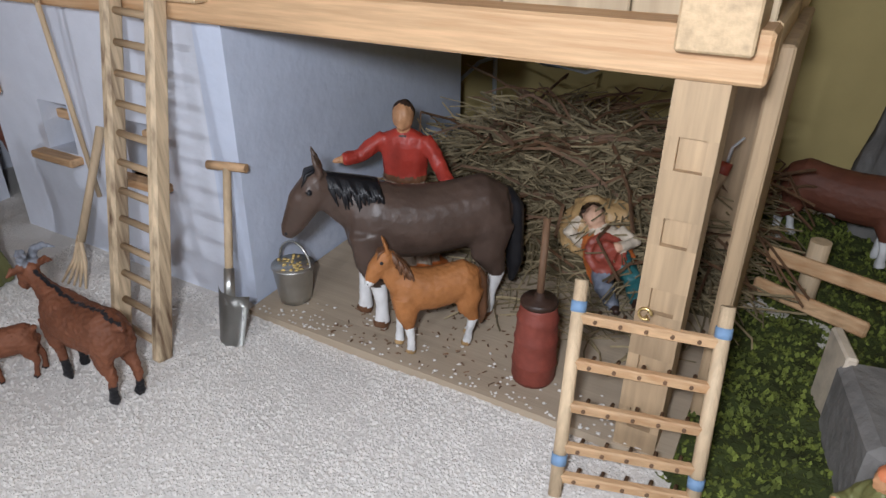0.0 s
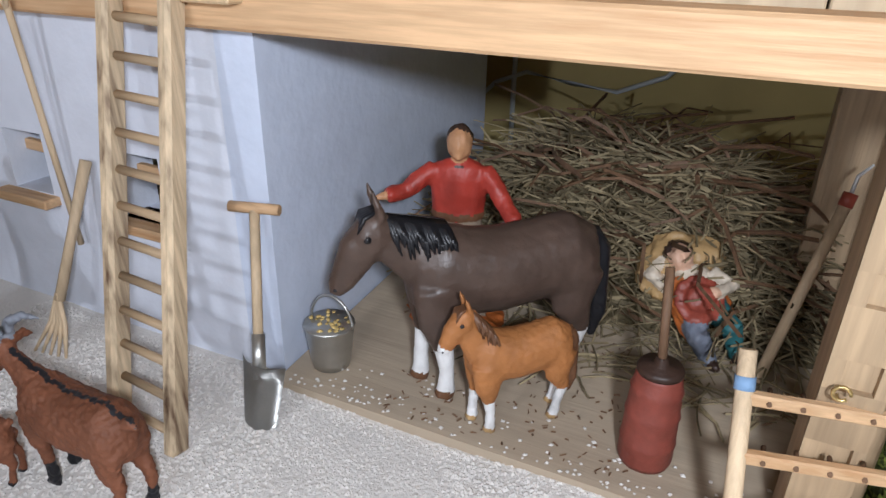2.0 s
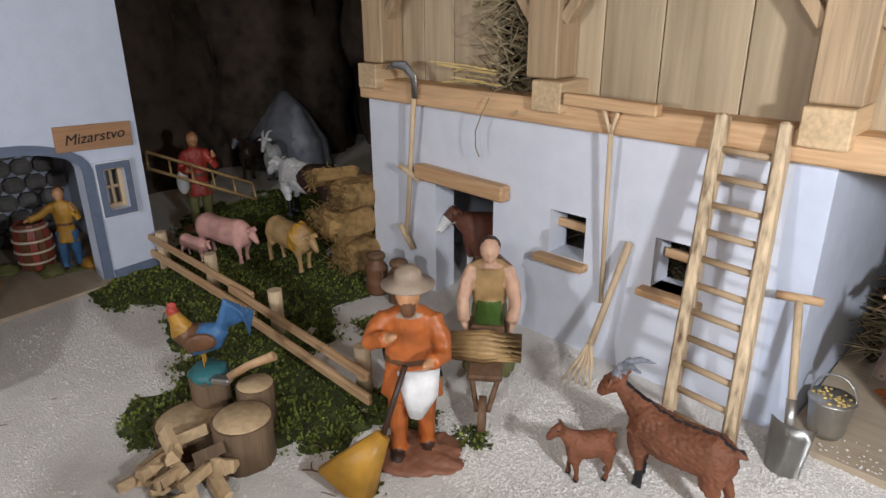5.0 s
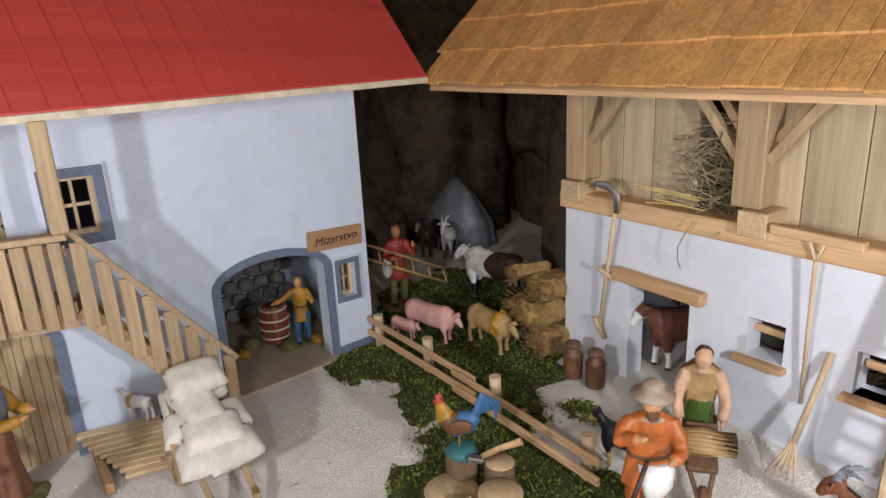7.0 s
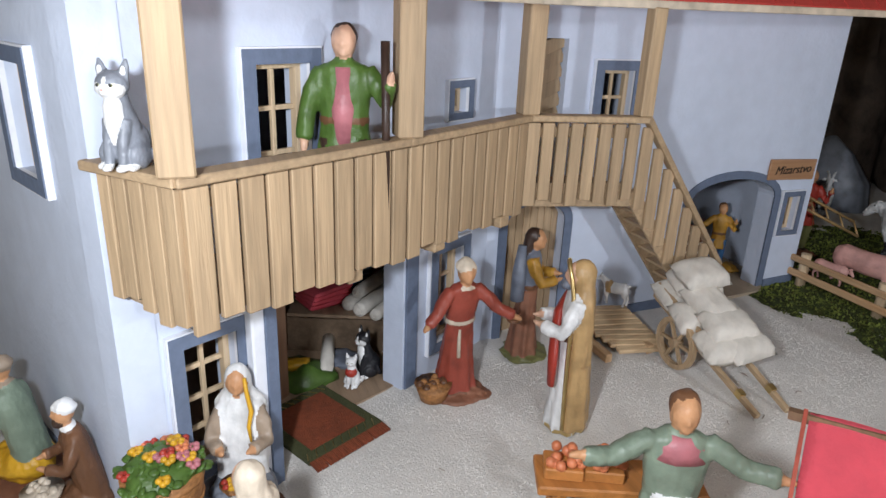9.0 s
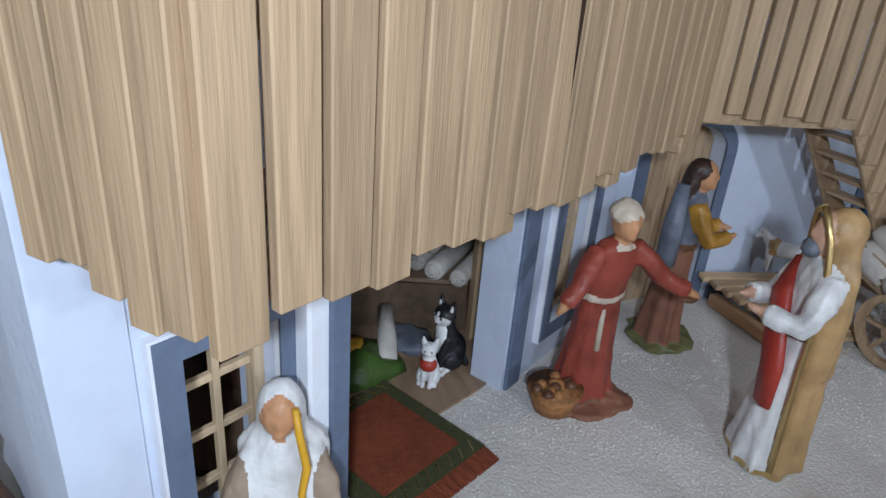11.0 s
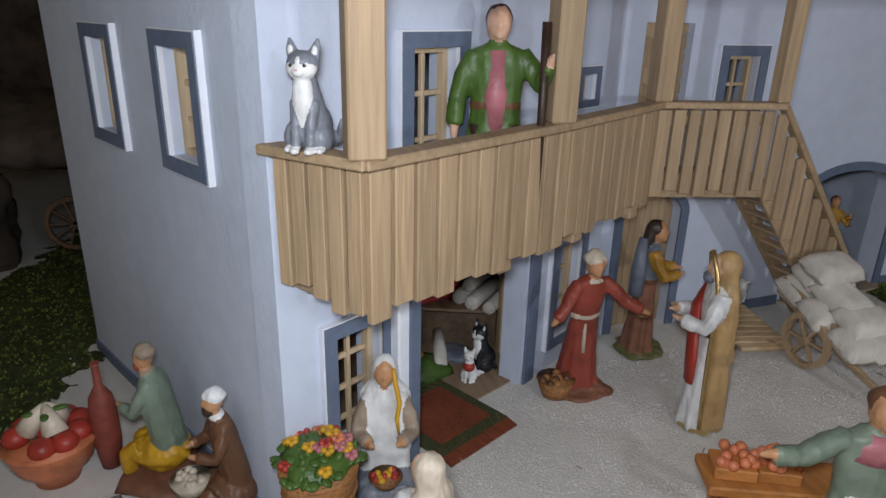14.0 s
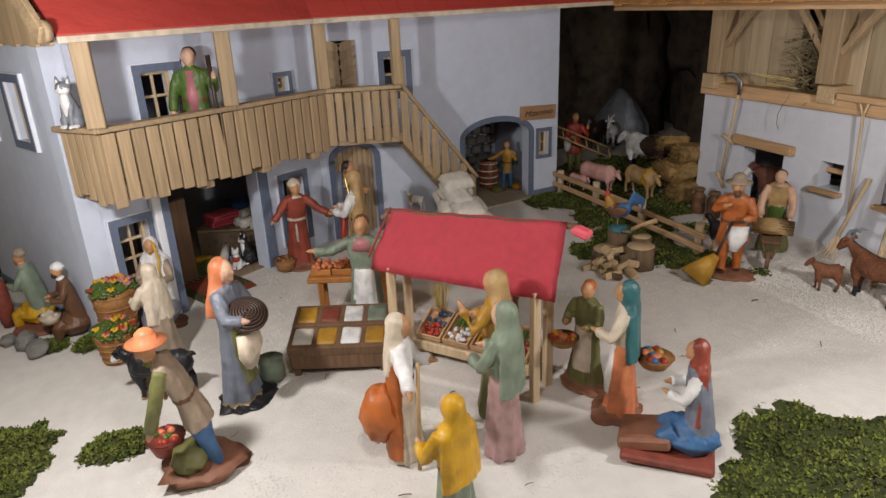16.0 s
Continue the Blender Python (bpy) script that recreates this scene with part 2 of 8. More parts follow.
def wall(name, p0, p1, z0, z1, thick, holes, material, label, arches=()):
    """Standing wall from p0 to p1 (its face lies on that line, the thickness goes to the left of it); holes: (s0, s1, z0, z1) cut right through."""
    p0, p1 = Vector((*p0, 0)), Vector((*p1, 0))
    d = (p1 - p0).normalized()
    n = Vector((-d.y, d.x, 0))
    length = (p1 - p0).length
    ss = sorted({0, length, *[h[0] for h in holes], *[h[1] for h in holes]})
    zs = sorted({z0, z1, *[h[2] for h in holes], *[h[3] for h in holes]})
    solid = lambda i, j: 0 <= i < len(ss) - 1 and 0 <= j < len(zs) - 1 and not any(
        h[0] <= (ss[i] + ss[i + 1]) / 2 <= h[1] and h[2] <= (zs[j] + zs[j + 1]) / 2 <= h[3] for h in holes)
    bm = bmesh.new()
    P = lambda s, z, k: bm.verts.new(p0 + d * s + n * (thick * k) + Vector((0, 0, z)))
    for i in range(len(ss) - 1):
        for j in range(len(zs) - 1):
            if not solid(i, j):
                continue
            a, b, c, e = ss[i], ss[i + 1], zs[j], zs[j + 1]
            for k in (0, 1):
                bm.faces.new([P(a, c, k), P(b, c, k), P(b, e, k), P(a, e, k)])
            for di, dj, q in ((-1, 0, ((a, c), (a, e))), (1, 0, ((b, c), (b, e))), (0, -1, ((a, c), (b, c))), (0, 1, ((a, e), (b, e)))):
                if not solid(i + di, j + dj):
                    (s_a, z_a), (s_b, z_b) = q
                    bm.faces.new([P(s_a, z_a, 0), P(s_b, z_b, 0), P(s_b, z_b, 1), P(s_a, z_a, 1)])
    for s0, s1, zs0, rise in arches:
        m, half = (s0 + s1) / 2, (s1 - s0) / 2
        cur = [(m - half * math.cos(math.pi * k / 14), zs0 + rise * math.sin(math.pi * k / 14)) for k in range(15)]
        top = zs0 + rise
        for (a, az), (b, bz) in zip(cur, cur[1:]):
            for k in (0, 1):
                bm.faces.new([P(a, az, k), P(b, bz, k), P(b, top, k), P(a, top, k)])
            bm.faces.new([P(a, az, 0), P(b, bz, 0), P(b, bz, 1), P(a, az, 1)])
    bmesh.ops.remove_doubles(bm, verts=bm.verts, dist=0.00005)
    ob = finish(bm, name, material)
    tagged(ob, label, "wall", kind="structure")
    return lambda s, z, out=0.0: p0 + d * s - n * out + Vector((0, 0, z)), d, -n


def frame_band(at, s0, s1, z0, z1, w, proud, bm, bottom=True):
    """Painted band round an opening on a wall's face."""
    P, d, n = at
    side = tuple(n)
    def bar(a, b, c, e):
        p, q = P((a + b) / 2, c, proud / 2), P((a + b) / 2, e, proud / 2)
        beam(p, q, b - a, proud, 0, bm, 0, side)
    bar(s0 - w, s0, z0 - (w if bottom else 0), z1 + w)
    bar(s1, s1 + w, z0 - (w if bottom else 0), z1 + w)
    bar(s0, s1, z1, z1 + w)
    if bottom:
        bar(s0, s1, z0 - w, z0)


def arch_band(at, s0, s1, z0, spring, rise, w, proud, bm):
    P, d, n = at
    m, half = (s0 + s1) / 2, (s1 - s0) / 2
    ins = [(s0, z0)] + [(m - half * math.cos(math.pi * k / 14), spring + rise * math.sin(math.pi * k / 14)) for k in range(15)] + [(s1, z0)]
    out = [(s0 - w, z0)] + [(m - (half + w) * math.cos(math.pi * k / 14), spring + (rise + w) * math.sin(math.pi * k / 14)) for k in range(15)] + [(s1 + w, z0)]
    for i in range(len(ins) - 1):
        quad = [ins[i], ins[i + 1], out[i + 1], out[i]]
        lo = [bm.verts.new(P(s, z, -0.0005)) for s, z in quad]
        hi = [bm.verts.new(P(s, z, proud)) for s, z in quad]
        bm.faces.new(hi)
        for k in range(4):
            bm.faces.new((lo[k], lo[(k + 1) % 4], hi[(k + 1) % 4], hi[k]))


def window(name, at, s0, s1, z0, z1, label, cols=2, rows=2, band=0.009, depth=0.009, proud=0.004, frame_mat=None):
    """A framed window set in a hole of a wall: painted band, pale wooden frame and bars."""
    P, d, n = at
    e = thing(name, label, "window")
    e["kind"] = "structure"
    bm = bmesh.new()
    frame_band(at, s0, s1, z0, z1, band, proud, bm)
    part("surround_edge", bm, REVEAL, e, "white painted edge")
    bm = bmesh.new()
    frame_band((lambda s, z, out=0.0: P(s, z, out + proud - 0.0004), d, n), s0 + 0.0006, s1 - 0.0006, z0 + 0.0006, z1 - 0.0006, band - 0.0005, 0.0012, bm)
    part("painted_surround", bm, TRIM, e, "slate-blue painted band")
    fm = frame_mat or PINE
    side = tuple(n)
    fw = 0.0042
    bm = bmesh.new()
    for a, b, c, f in ((s0, s0 + fw, z0, z1), (s1 - fw, s1, z0, z1), (s0 + fw, s1 - fw, z0, z0 + fw), (s0 + fw, s1 - fw, z1 - fw, z1)):
        beam(P((a + b) / 2, c, -depth), P((a + b) / 2, f, -depth), b - a, 0.006, 0.0003, bm, 0, side)
    part("window_frame", bm, fm, e, "pale wooden frame")
    for i in range(1, cols):
        s = s0 + (s1 - s0) * i / cols
        part("mullion", beam(P(s, z0 + fw, -depth), P(s, z1 - fw, -depth), 0.0028, 0.003, 0.0003, None, 0, side), fm, e)
    for j in range(1, rows):
        z = z0 + (z1 - z0) * j / rows
        part("glazing_bar", beam(P(s0 + fw, z, -depth - 0.0006), P(s1 - fw, z, -depth - 0.0006), 0.0028, 0.003, 0.0003), fm, e)
    return e


# ---- ground ----
def build_ground():
    bm = bmesh.new()
    nx, ny = 120, 110
    grid = []
    for j in range(ny + 1):
        row = []
        for i in range(nx + 1):
            x, y = -1.9 + 2.9 * i / nx, -1.3 + 2.3 * j / ny
            h = gz(y) + 0.0022 * noise.noise(Vector((x * 14, y * 14, 0))) + 0.001 * noise.noise(Vector((x * 50, y * 50, 3)))
            row.append(bm.verts.new((x, y, h - 0.001)))
        grid.append(row)
    for j in range(ny):
        for i in range(nx):
            bm.faces.new((grid[j][i], grid[j][i + 1], grid[j + 1][i + 1], grid[j + 1][i]))
    ob = finish(bm, "ground", SAND, smooth=True)
    tagged(ob, "white sand strewn over the floor of the miniature yard", "ground", kind="structure")


build_ground()


# ---- barn ----
BY = 0.240
bw = wall("wall_barn", (-0.624, BY), (-0.272, BY), -0.02, 0.192, 0.022,
          [(0.082, 0.146, -0.02, 0.130), (0.199, 0.229, 0.0995, 0.132), (0.280, 0.309, 0.0975, 0.131)], PLASTER_W,
          "white plastered front wall of the barn")
wall("wall_barn_stall", (-0.252, BY), (-0.252, 0.49), -0.02, 0.192, 0.02, [], PLASTER, "pale blue plastered side wall of the stall")
wall("wall_barn_end", (-0.6235, 0.49), (-0.6235, BY + 0.0225), -0.02, 0.192, 0.02, [], PLASTER_W, "white plastered end wall of the barn")
# Barn back: its darkness is indoor shade set as colour.
wall("wall_barn_back", (-0.272, 0.49), (-0.604, 0.49), -0.02, 0.192, 0.015, [], SHADE_IN, "back wall inside the barn, coloured dark for the shade indoors")
tagged(finish(span(-0.603, -0.272, BY + 0.022, 0.475, 0.184, 0.192), "ceiling_barn", PLY), "plain wooden loft floor over the barn", "ceiling", kind="structure")
wall("wall_yellow", (-0.60, 0.57), (1.0, 0.57), -0.05, 0.75, 0.03, [], YELLOW, "yellow painted wall of the room behind")

lintel = thing("door_lintel", "rough brown wooden lintel over the barn door", "lintel")
part("board", beam((-0.556, BY - 0.006, 0.1385), (-0.461, BY - 0.006, 0.1365), 0.011, 0.012, 0.0015, None), PINEX, lintel)
for x0, x1, zz in ((-0.433, -0.391, 0.0965), (-0.350, -0.309, 0.0950)):
    sill = thing("window_sill", "pale wooden sill under a small barn window", "window sill")
    part("board", beam((x0, BY + 0.003, zz), (x1, BY + 0.003, zz), 0.024, 0.005, 0.0008), PINEX, sill)
    part("crossbar", beam((x0 + 0.008, BY + 0.012, zz + 0.024), (x1 + 0.002, BY + 0.012, zz + 0.023), 0.004, 0.006, 0.0006), PINEX, sill)

# timber frame and loft
front = thing("barn_beam", "long pine beam along the top of the barn wall", "beam")
part("beam_front", span(-0.623, -0.010, BY - 0.011, BY + 0.012, 0.1925, 0.2095, 0.0012), PINEX, front)
for x in (-0.602, -0.420, -0.257, -0.026):
    part("joist_end", span(x - 0.0115, x + 0.0115, BY - 0.019, BY + 0.03, 0.2025, 0.222, 0.0008), PINEY, front, "square sawn joist end with rings")
part("beam_right", span(-0.034, -0.010, BY + 0.013, 0.52, 0.1925, 0.2095, 0.0012), PINEY, front)
loft = thing("loft_wall", "weathered plywood boarding of the hay loft", "boarding")
edges = [-0.613, -0.565, -0.532, -0.487, -0.446, -0.4, -0.36, -0.31, -0.262, -0.21, -0.16, -0.11, -0.06, -0.012]
for a, b in zip(edges, edges[1:]):
    if abs(a + 0.487) > 0.001:
        part("board", span(a + 0.0004, b - 0.0004, BY + 0.012, BY + 0.02, 0.2085, 0.318, 0.0006), PLY, loft)
frame_t = thing("loft_frame", "pine posts and diagonal braces of the loft", "timber frame")
for x in (-0.602, -0.430, -0.257, -0.03):
    part("post", span(x - 0.012, x + 0.012, BY - 0.012, BY + 0.0115, 0.2225, 0.310, 0.001), WOOD, frame_t)
    for sgn in (-1, 1):
        if x < -0.59 and sgn < 0 or x > -0.05 and sgn > 0:
            continue
        for k, dy in ((0, -0.004), (1, 0.006)):
            part("brace", beam((x + sgn * 0.012, BY + dy, 0.258 + k * 0.014), (x + sgn * (0.052 - k * 0.014), BY + dy, 0.309), 0.007, 0.008, 0.0006, None, 0, (0, 1, 0)), WOOD, frame_t)
part("wall_plate", span(-0.62, 0.0, BY - 0.02, BY + 0.0115, 0.3105, 0.321, 0.001), WOODX, frame_t)
for i in range(16):
    x = -0.61 + i * 0.041
    part("rafter_end", beam((x, 0.182, 0.3125), (x, BY + 0.03, 0.3655), 0.012, 0.009, 0.0006), PINEY, frame_t)
# Loft back closes the view; the loft's shade is in its dark colour.
wall("wall_loft_back", (-0.01, 0.36), (-0.60, 0.36), 0.2, 0.45, 0.01, [], SHADE_IN, "back of the hay loft, coloured dark for the shade indoors")
tagged(finish(span(-0.60, -0.012, BY + 0.021, 0.36, 0.197, 0.205), "floor_loft", PLY), "plain wooden floor of the loft", "floor", kind="structure")

post = thing("stall_post", "square pine post with shallow notches carved in its face", "post")
PX0, PX1, PY = -0.0372, -0.0196, BY - 0.008
part("shaft", span(PX0, PX1, PY + 0.003, PY + 0.020, gz(BY) - 0.01, 0.192, 0.0005), WOOD, post)
zs = [gz(BY) - 0.01, 0.046, 0.056, 0.072, 0.083, 0.103, 0.114, 0.132, 0.143, 0.161, 0.173, 0.192]
for k, (z0, z1) in enumerate(zip(zs, zs[1:])):
    if k % 2 == 0:
        part("face_block", span(PX0, PX1, PY, PY + 0.003, z0, z1), WOOD, post)
    else:
        part("face_strip", span(PX0, PX0 + 0.0045, PY, PY + 0.003, z0, z1), WOOD, post)
        part("face_strip", span(PX1 - 0.0035, PX1, PY, PY + 0.003, z0, z1), WOOD, post)
post2 = thing("stall_post", "square weathered post at the back of the stall", "post")
part("shaft", span(-0.036, -0.014, 0.385, 0.405, 0.02, 0.2, 0.001), WOOD, post2)
post3 = thing("stall_post", "weathered board standing at the end of the stall", "post")
part("shaft", span(-0.012, -0.005, 0.27, 0.40, 0.02, 0.2, 0.001), WOOD, post3)

platform = thing("stall_floor", "thin grey plywood floor of the stall strewn with sand", "platform")
part("board", slab([(-0.2505, 0.231, gz(.231) + 0.0035), (-0.012, 0.231, gz(.231) + 0.0035), (-0.012, 0.49, gz(.49) + 0.0045), (-0.2505, 0.49, gz(.49) + 0.0045)], 0.009), PLYF, platform)


# ---- house ----
C0 = Vector((-0.626, -0.583))          # corner of the wing
F = Vector((-0.5, 0.866))              # along its front
E0 = C0 + F * 0.336                    # bend to the long wall
GD = Vector((-0.891, -0.454))
HX = E0.x
hw = wall("wall_house", (HX, E0.y), (HX, 0.10), -0.06, 0.335, 0.022,
          [(-E0.y - 0.066, -E0.y + 0.047, -0.06, 0.152), (-E0.y + 0.062, -E0.y + 0.082, 0.09, 0.13), (0.020, 0.080, -0.06, 0.140),
           (-E0.y - 0.198 + 0.008, -E0.y - 0.148 - 0.008, 0.210, 0.261), (-E0.y - 0.272, -E0.y - 0.226, 0.205, 0.286)], PLASTER,
          "white-blue plastered long wall of the house", arches=[(-E0.y - 0.066, -E0.y + 0.047, 0.130, 0.022), (0.020, 0.080, 0.122, 0.018)])
ww = wall("wall_house_wing", tuple(C0), tuple(E0), -0.06, 0.335, 0.022,
          [(0.034, 0.070, 0.03, 0.116), (0.0935, 0.2245, -0.06, 0.145), (0.262, 0.298, 0.03, 0.115),
           (0.0935, 0.1335, 0.19, 0.272), (0.273, 0.294, 0.2285, 0.249)], PLASTER, "white-blue plastered front of the house wing")
gw = wall("wall_house_gable", tuple(C0 + GD * 0.34), tuple(C0), -0.06, 0.313, 0.022,
          [(0.34 - 0.107, 0.34 - 0.065, 0.207, 0.270), (0.34 - 0.228, 0.34 - 0.186, 0.207, 0.270)], PLASTER, "white-blue plastered gable wall of the house")
g0 = C0 + GD * 0.34
wall("wall_house_back", (-1.0, 0.10), (-1.0, g0.y), -0.06, 0.335, 0.02, [], PLASTER, "plain back wall of the house")
wall("wall_house_end", (HX - 0.022, 0.10), (-1.0, 0.10), -0.06, 0.335, 0.02, [], PLASTER, "plastered end wall of the house")
wall("wall_house_partition", (-1.0, -0.12), (HX - 0.024, -0.12), -0.06, 0.335, 0.012, [], PLASTER, "plain inner wall of the house")
# House ceilings, with the gloom of the rooms painted in as a dark colour.
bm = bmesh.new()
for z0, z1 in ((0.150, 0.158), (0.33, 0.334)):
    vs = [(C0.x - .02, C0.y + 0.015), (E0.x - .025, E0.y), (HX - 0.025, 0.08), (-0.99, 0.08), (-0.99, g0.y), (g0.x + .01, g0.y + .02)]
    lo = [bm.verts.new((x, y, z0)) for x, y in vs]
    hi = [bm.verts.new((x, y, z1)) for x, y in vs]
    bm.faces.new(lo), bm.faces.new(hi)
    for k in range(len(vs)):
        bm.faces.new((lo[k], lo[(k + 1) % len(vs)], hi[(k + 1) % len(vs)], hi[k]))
tagged(finish(bm, "ceiling_house", SHADE_IN), "ceilings inside the house, coloured dark for the shade indoors", "ceiling", kind="structure")

window("window_1", ww, 0.034, 0.070, 0.03, 0.116, "tall house window with a slate-blue surround beside the door", 2, 4)
window("window_2", ww, 0.262, 0.298, 0.03, 0.115, "house window with a slate-blue surround behind the innkeeper", 2, 3)
window("window_3", ww, 0.0935, 0.1335, 0.19, 0.272, "barred balcony window with a slate-blue surround", 2, 3)
window("window_4", ww, 0.273, 0.294, 0.2285, 0.249, "tiny balcony window with a slate-blue surround", 2, 2, 0.006)
window("window_5", gw, 0.34 - 0.107, 0.34 - 0.065, 0.207, 0.270, "gable window with a slate-blue surround and wooden bars", 2, 3)
window("window_6", gw, 0.34 - 0.228, 0.34 - 0.186, 0.207, 0.270, "second gable window with a slate-blue surround", 2, 3)
window("window_7", hw, -E0.y - 0.190, -E0.y - 0.156, 0.210, 0.261, "upper house window with a slate-blue surround and cross bars", 2, 2)
window("window_8", hw, -E0.y + 0.062, -E0.y + 0.082, 0.09, 0.13, "small window with a slate-blue surround by the workshop", 2, 2, 0.006)


def surround(name, label, at, arch=None, rect=None):
    e = thing(name, label, "door surround")
    e["kind"] = "structure"
    bm = bmesh.new()
    if arch:
        arch_band(at, *arch, 0.0085, 0.0016, bm)
    if rect:
        frame_band(at, *rect, 0.011, 0.0016, bm, bottom=False)
    part("painted_surround", bm, TRIM, e, "slate-blue painted band")


surround("door_1", "slate-blue painted surround of the arched workshop doorway", hw, (-E0.y - 0.066, -E0.y + 0.047, 0.0, 0.130, 0.022))
surround("door_2", "slate-blue painted surround of the arched house door", hw, (0.020, 0.080, 0.0, 0.122, 0.018))
portal = thing("door_3", "thick white pilasters with slate-blue fronts framing the shop doorway", "doorway")
portal["kind"] = "structure"
part("painted_strip", beam(ww[0](0.2335, -0.05, 0.0012), ww[0](0.2335, 0.150, 0.0012), 0.014, 0.0022, 0.0004, None, 0, tuple(ww[2])), TRIM, portal)
for s0, s1 in ((0.0755, 0.093),):
    m = (s0 + s1) / 2
    part("pilaster", beam(ww[0](m, -0.06, 0.006), ww[0](m, 0.152, 0.006), s1 - s0, 0.012, 0.0012, None, 0, tuple(ww[2])), REVEAL, portal)
    part("painted_strip", beam(ww[0](m + 0.004, -0.05, 0.013), ww[0](m + 0.004, 0.150, 0.013), (s1 - s0) * 0.5, 0.0022, 0.0004, None, 0, tuple(ww[2])), TRIM, portal)
door = thing("house_door", "closed door of narrow vertical brown boards", "door")
for k in range(8):
    p = hw[0](0.020 + 0.060 * (k + 0.5) / 8, 0, -0.014)
    part("board", beam((p.x, p.y, 0.0), (p.x, p.y, 0.139), 0.0072, 0.004, 0.0005, None, 0, (1, 0, 0)), WOOD, door)
bdoor = thing("balcony_door", "plank door with boards laid in a chevron", "door")
for k in range(7):
    for h in (0, 1):
        y0, y1 = (-0.272, -0.249) if h == 0 else (-0.249, -0.226)
        z = 0.200 + k * 0.0125
        a, b = ((y0, z + 0.01), (y1, z)) if h == 0 else ((y0, z), (y1, z + 0.01))
        part("board", beam((HX - 0.010, a[0], a[1]), (HX - 0.010, b[0], b[1]), 0.004, 0.0118, 0.0004), WOOD, bdoor)

# plinth
bm = bmesh.new()
for at, s0, s1 in ((gw, 0.0, 0.339), (hw, 0.095, -E0.y - 0.08), (hw, -E0.y + 0.057, -E0.y + 0.099)):
    P, d, n = at
    m0, m1 = P(s0, 0, 0.001), P(s1, 0, 0.001)
    beam((m0.x, m0.y, gz(m0.y) + 0.003), (m1.x, m1.y, gz(m1.y) + 0.003), 0.002, 0.012, 0, bm)
tagged(finish(bm, "trim", TRIM), "slate-blue painted plinth line at the foot of the house", "trim", kind="structure")


roof = thing("house_roof", "bright red painted roof of the house", "roof")
R0, R1, R2 = Vector((-0.560, -0.556, 0.3165)), Vector((-0.712, -0.30, 0.3185)), Vector((-0.752, 0.165, 0.323))
ridge = lambda p, back: (p.x + back[0], p.y + back[1], p.z + 0.2)
b0, b1, b2 = (-0.19, -0.10), (-0.196, -0.03), (-0.2, 0.0)
part("roof_panel", slab([R0, R1, ridge(R1, b1), ridge(R0, b0)], 0.006), REDROOF, roof)
part("roof_panel", slab([R1, R2, ridge(R2, b2), ridge(R1, b1)], 0.006), REDROOF, roof)
for (p, bp), (q, bq), n in (((R0, b0), (R1, b1), 13), ((R1, b1), (R2, b2), 20)):
    for k in range(1, n):
        lo, hi = p.lerp(q, k / n), Vector(ridge(p, bp)).lerp(Vector(ridge(q, bq)), k / n)
        part("rib", beam(lo + Vector((0, 0, 0.0001)), hi + Vector((0, 0, 0.0001)), 0.0009, 0.0008), REDROOF, roof)
bm = bmesh.new()
for p, q in ((R0, R1), (R1, R2)):
    beam(p + Vector((0.001, 0, -0.0045)), q + Vector((0.001, 0, -0.0045)), 0.004, 0.006, 0.0005, bm)
part("eaves_board", bm, CREAM, roof, "cream painted eaves edge")
gable = thing("gable_boarding", "vertical brown boards in the gable under the roof", "boarding")
for k in range(-2, 22):
    p = C0 + GD * (0.016 * k - 0.028) + F * -0.010
    top = 0.325 + max(-0.008, min(0.19, k * 0.016 + 0.01))
    part("board", beam((p.x, p.y, 0.306 + 0.0012 * ((k * 7) % 3)), (p.x, p.y, top), 0.0152, 0.004, 0.0006, None, 0, (F.x, F.y, 0)), WOOD, gable)
part("verge_board", beam((R0.x + 0.004, R0.y - 0.01, 0.316), (R0.x - 0.19, R0.y - 0.11, 0.512), 0.006, 0.018, 0.0008), WOODX, gable)
part("rounded_end", sweep(bmesh.new(), [Vector((R0.x + 0.001, R0.y - 0.008, 0.3195)) - Vector((-0.5, 0.866, 0)) * q for q in (-0.003, 0.004)], [0.0095, 0.0100], 24), WOODX, gable)

# barn roof: rows of shingles
broof = thing("barn_roof", "steep barn roof of orange-brown wooden shingles", "roof")
SL = radians(45)
part("sheathing", slab([(-0.757, 0.172, 0.311), (0.02, 0.172, 0.311), (0.02, 0.45, 0.589), (-0.757, 0.45, 0.589)], 0.004), PINEX, broof)
random.seed(4)
for row in range(8):
    x = -0.762 - random.random() * 0.01
    while x < 0.02:
        w = random.uniform(0.016, 0.026)
        s = row * 0.043
        m = Matrix.Translation((x + w / 2, 0.165 + s * math.cos(SL), 0.312 + s * math.sin(SL) + 0.004)) @ Matrix.Rotation(SL - 0.05, 4, "X") @ Matrix.Translation((0, 0.024 + random.uniform(-.0015, .0015), 0))
        part("shingle", box((w - 0.0004, 0.05, 0.0026), m, 0.0004), SHINGLE, broof)
        x += w

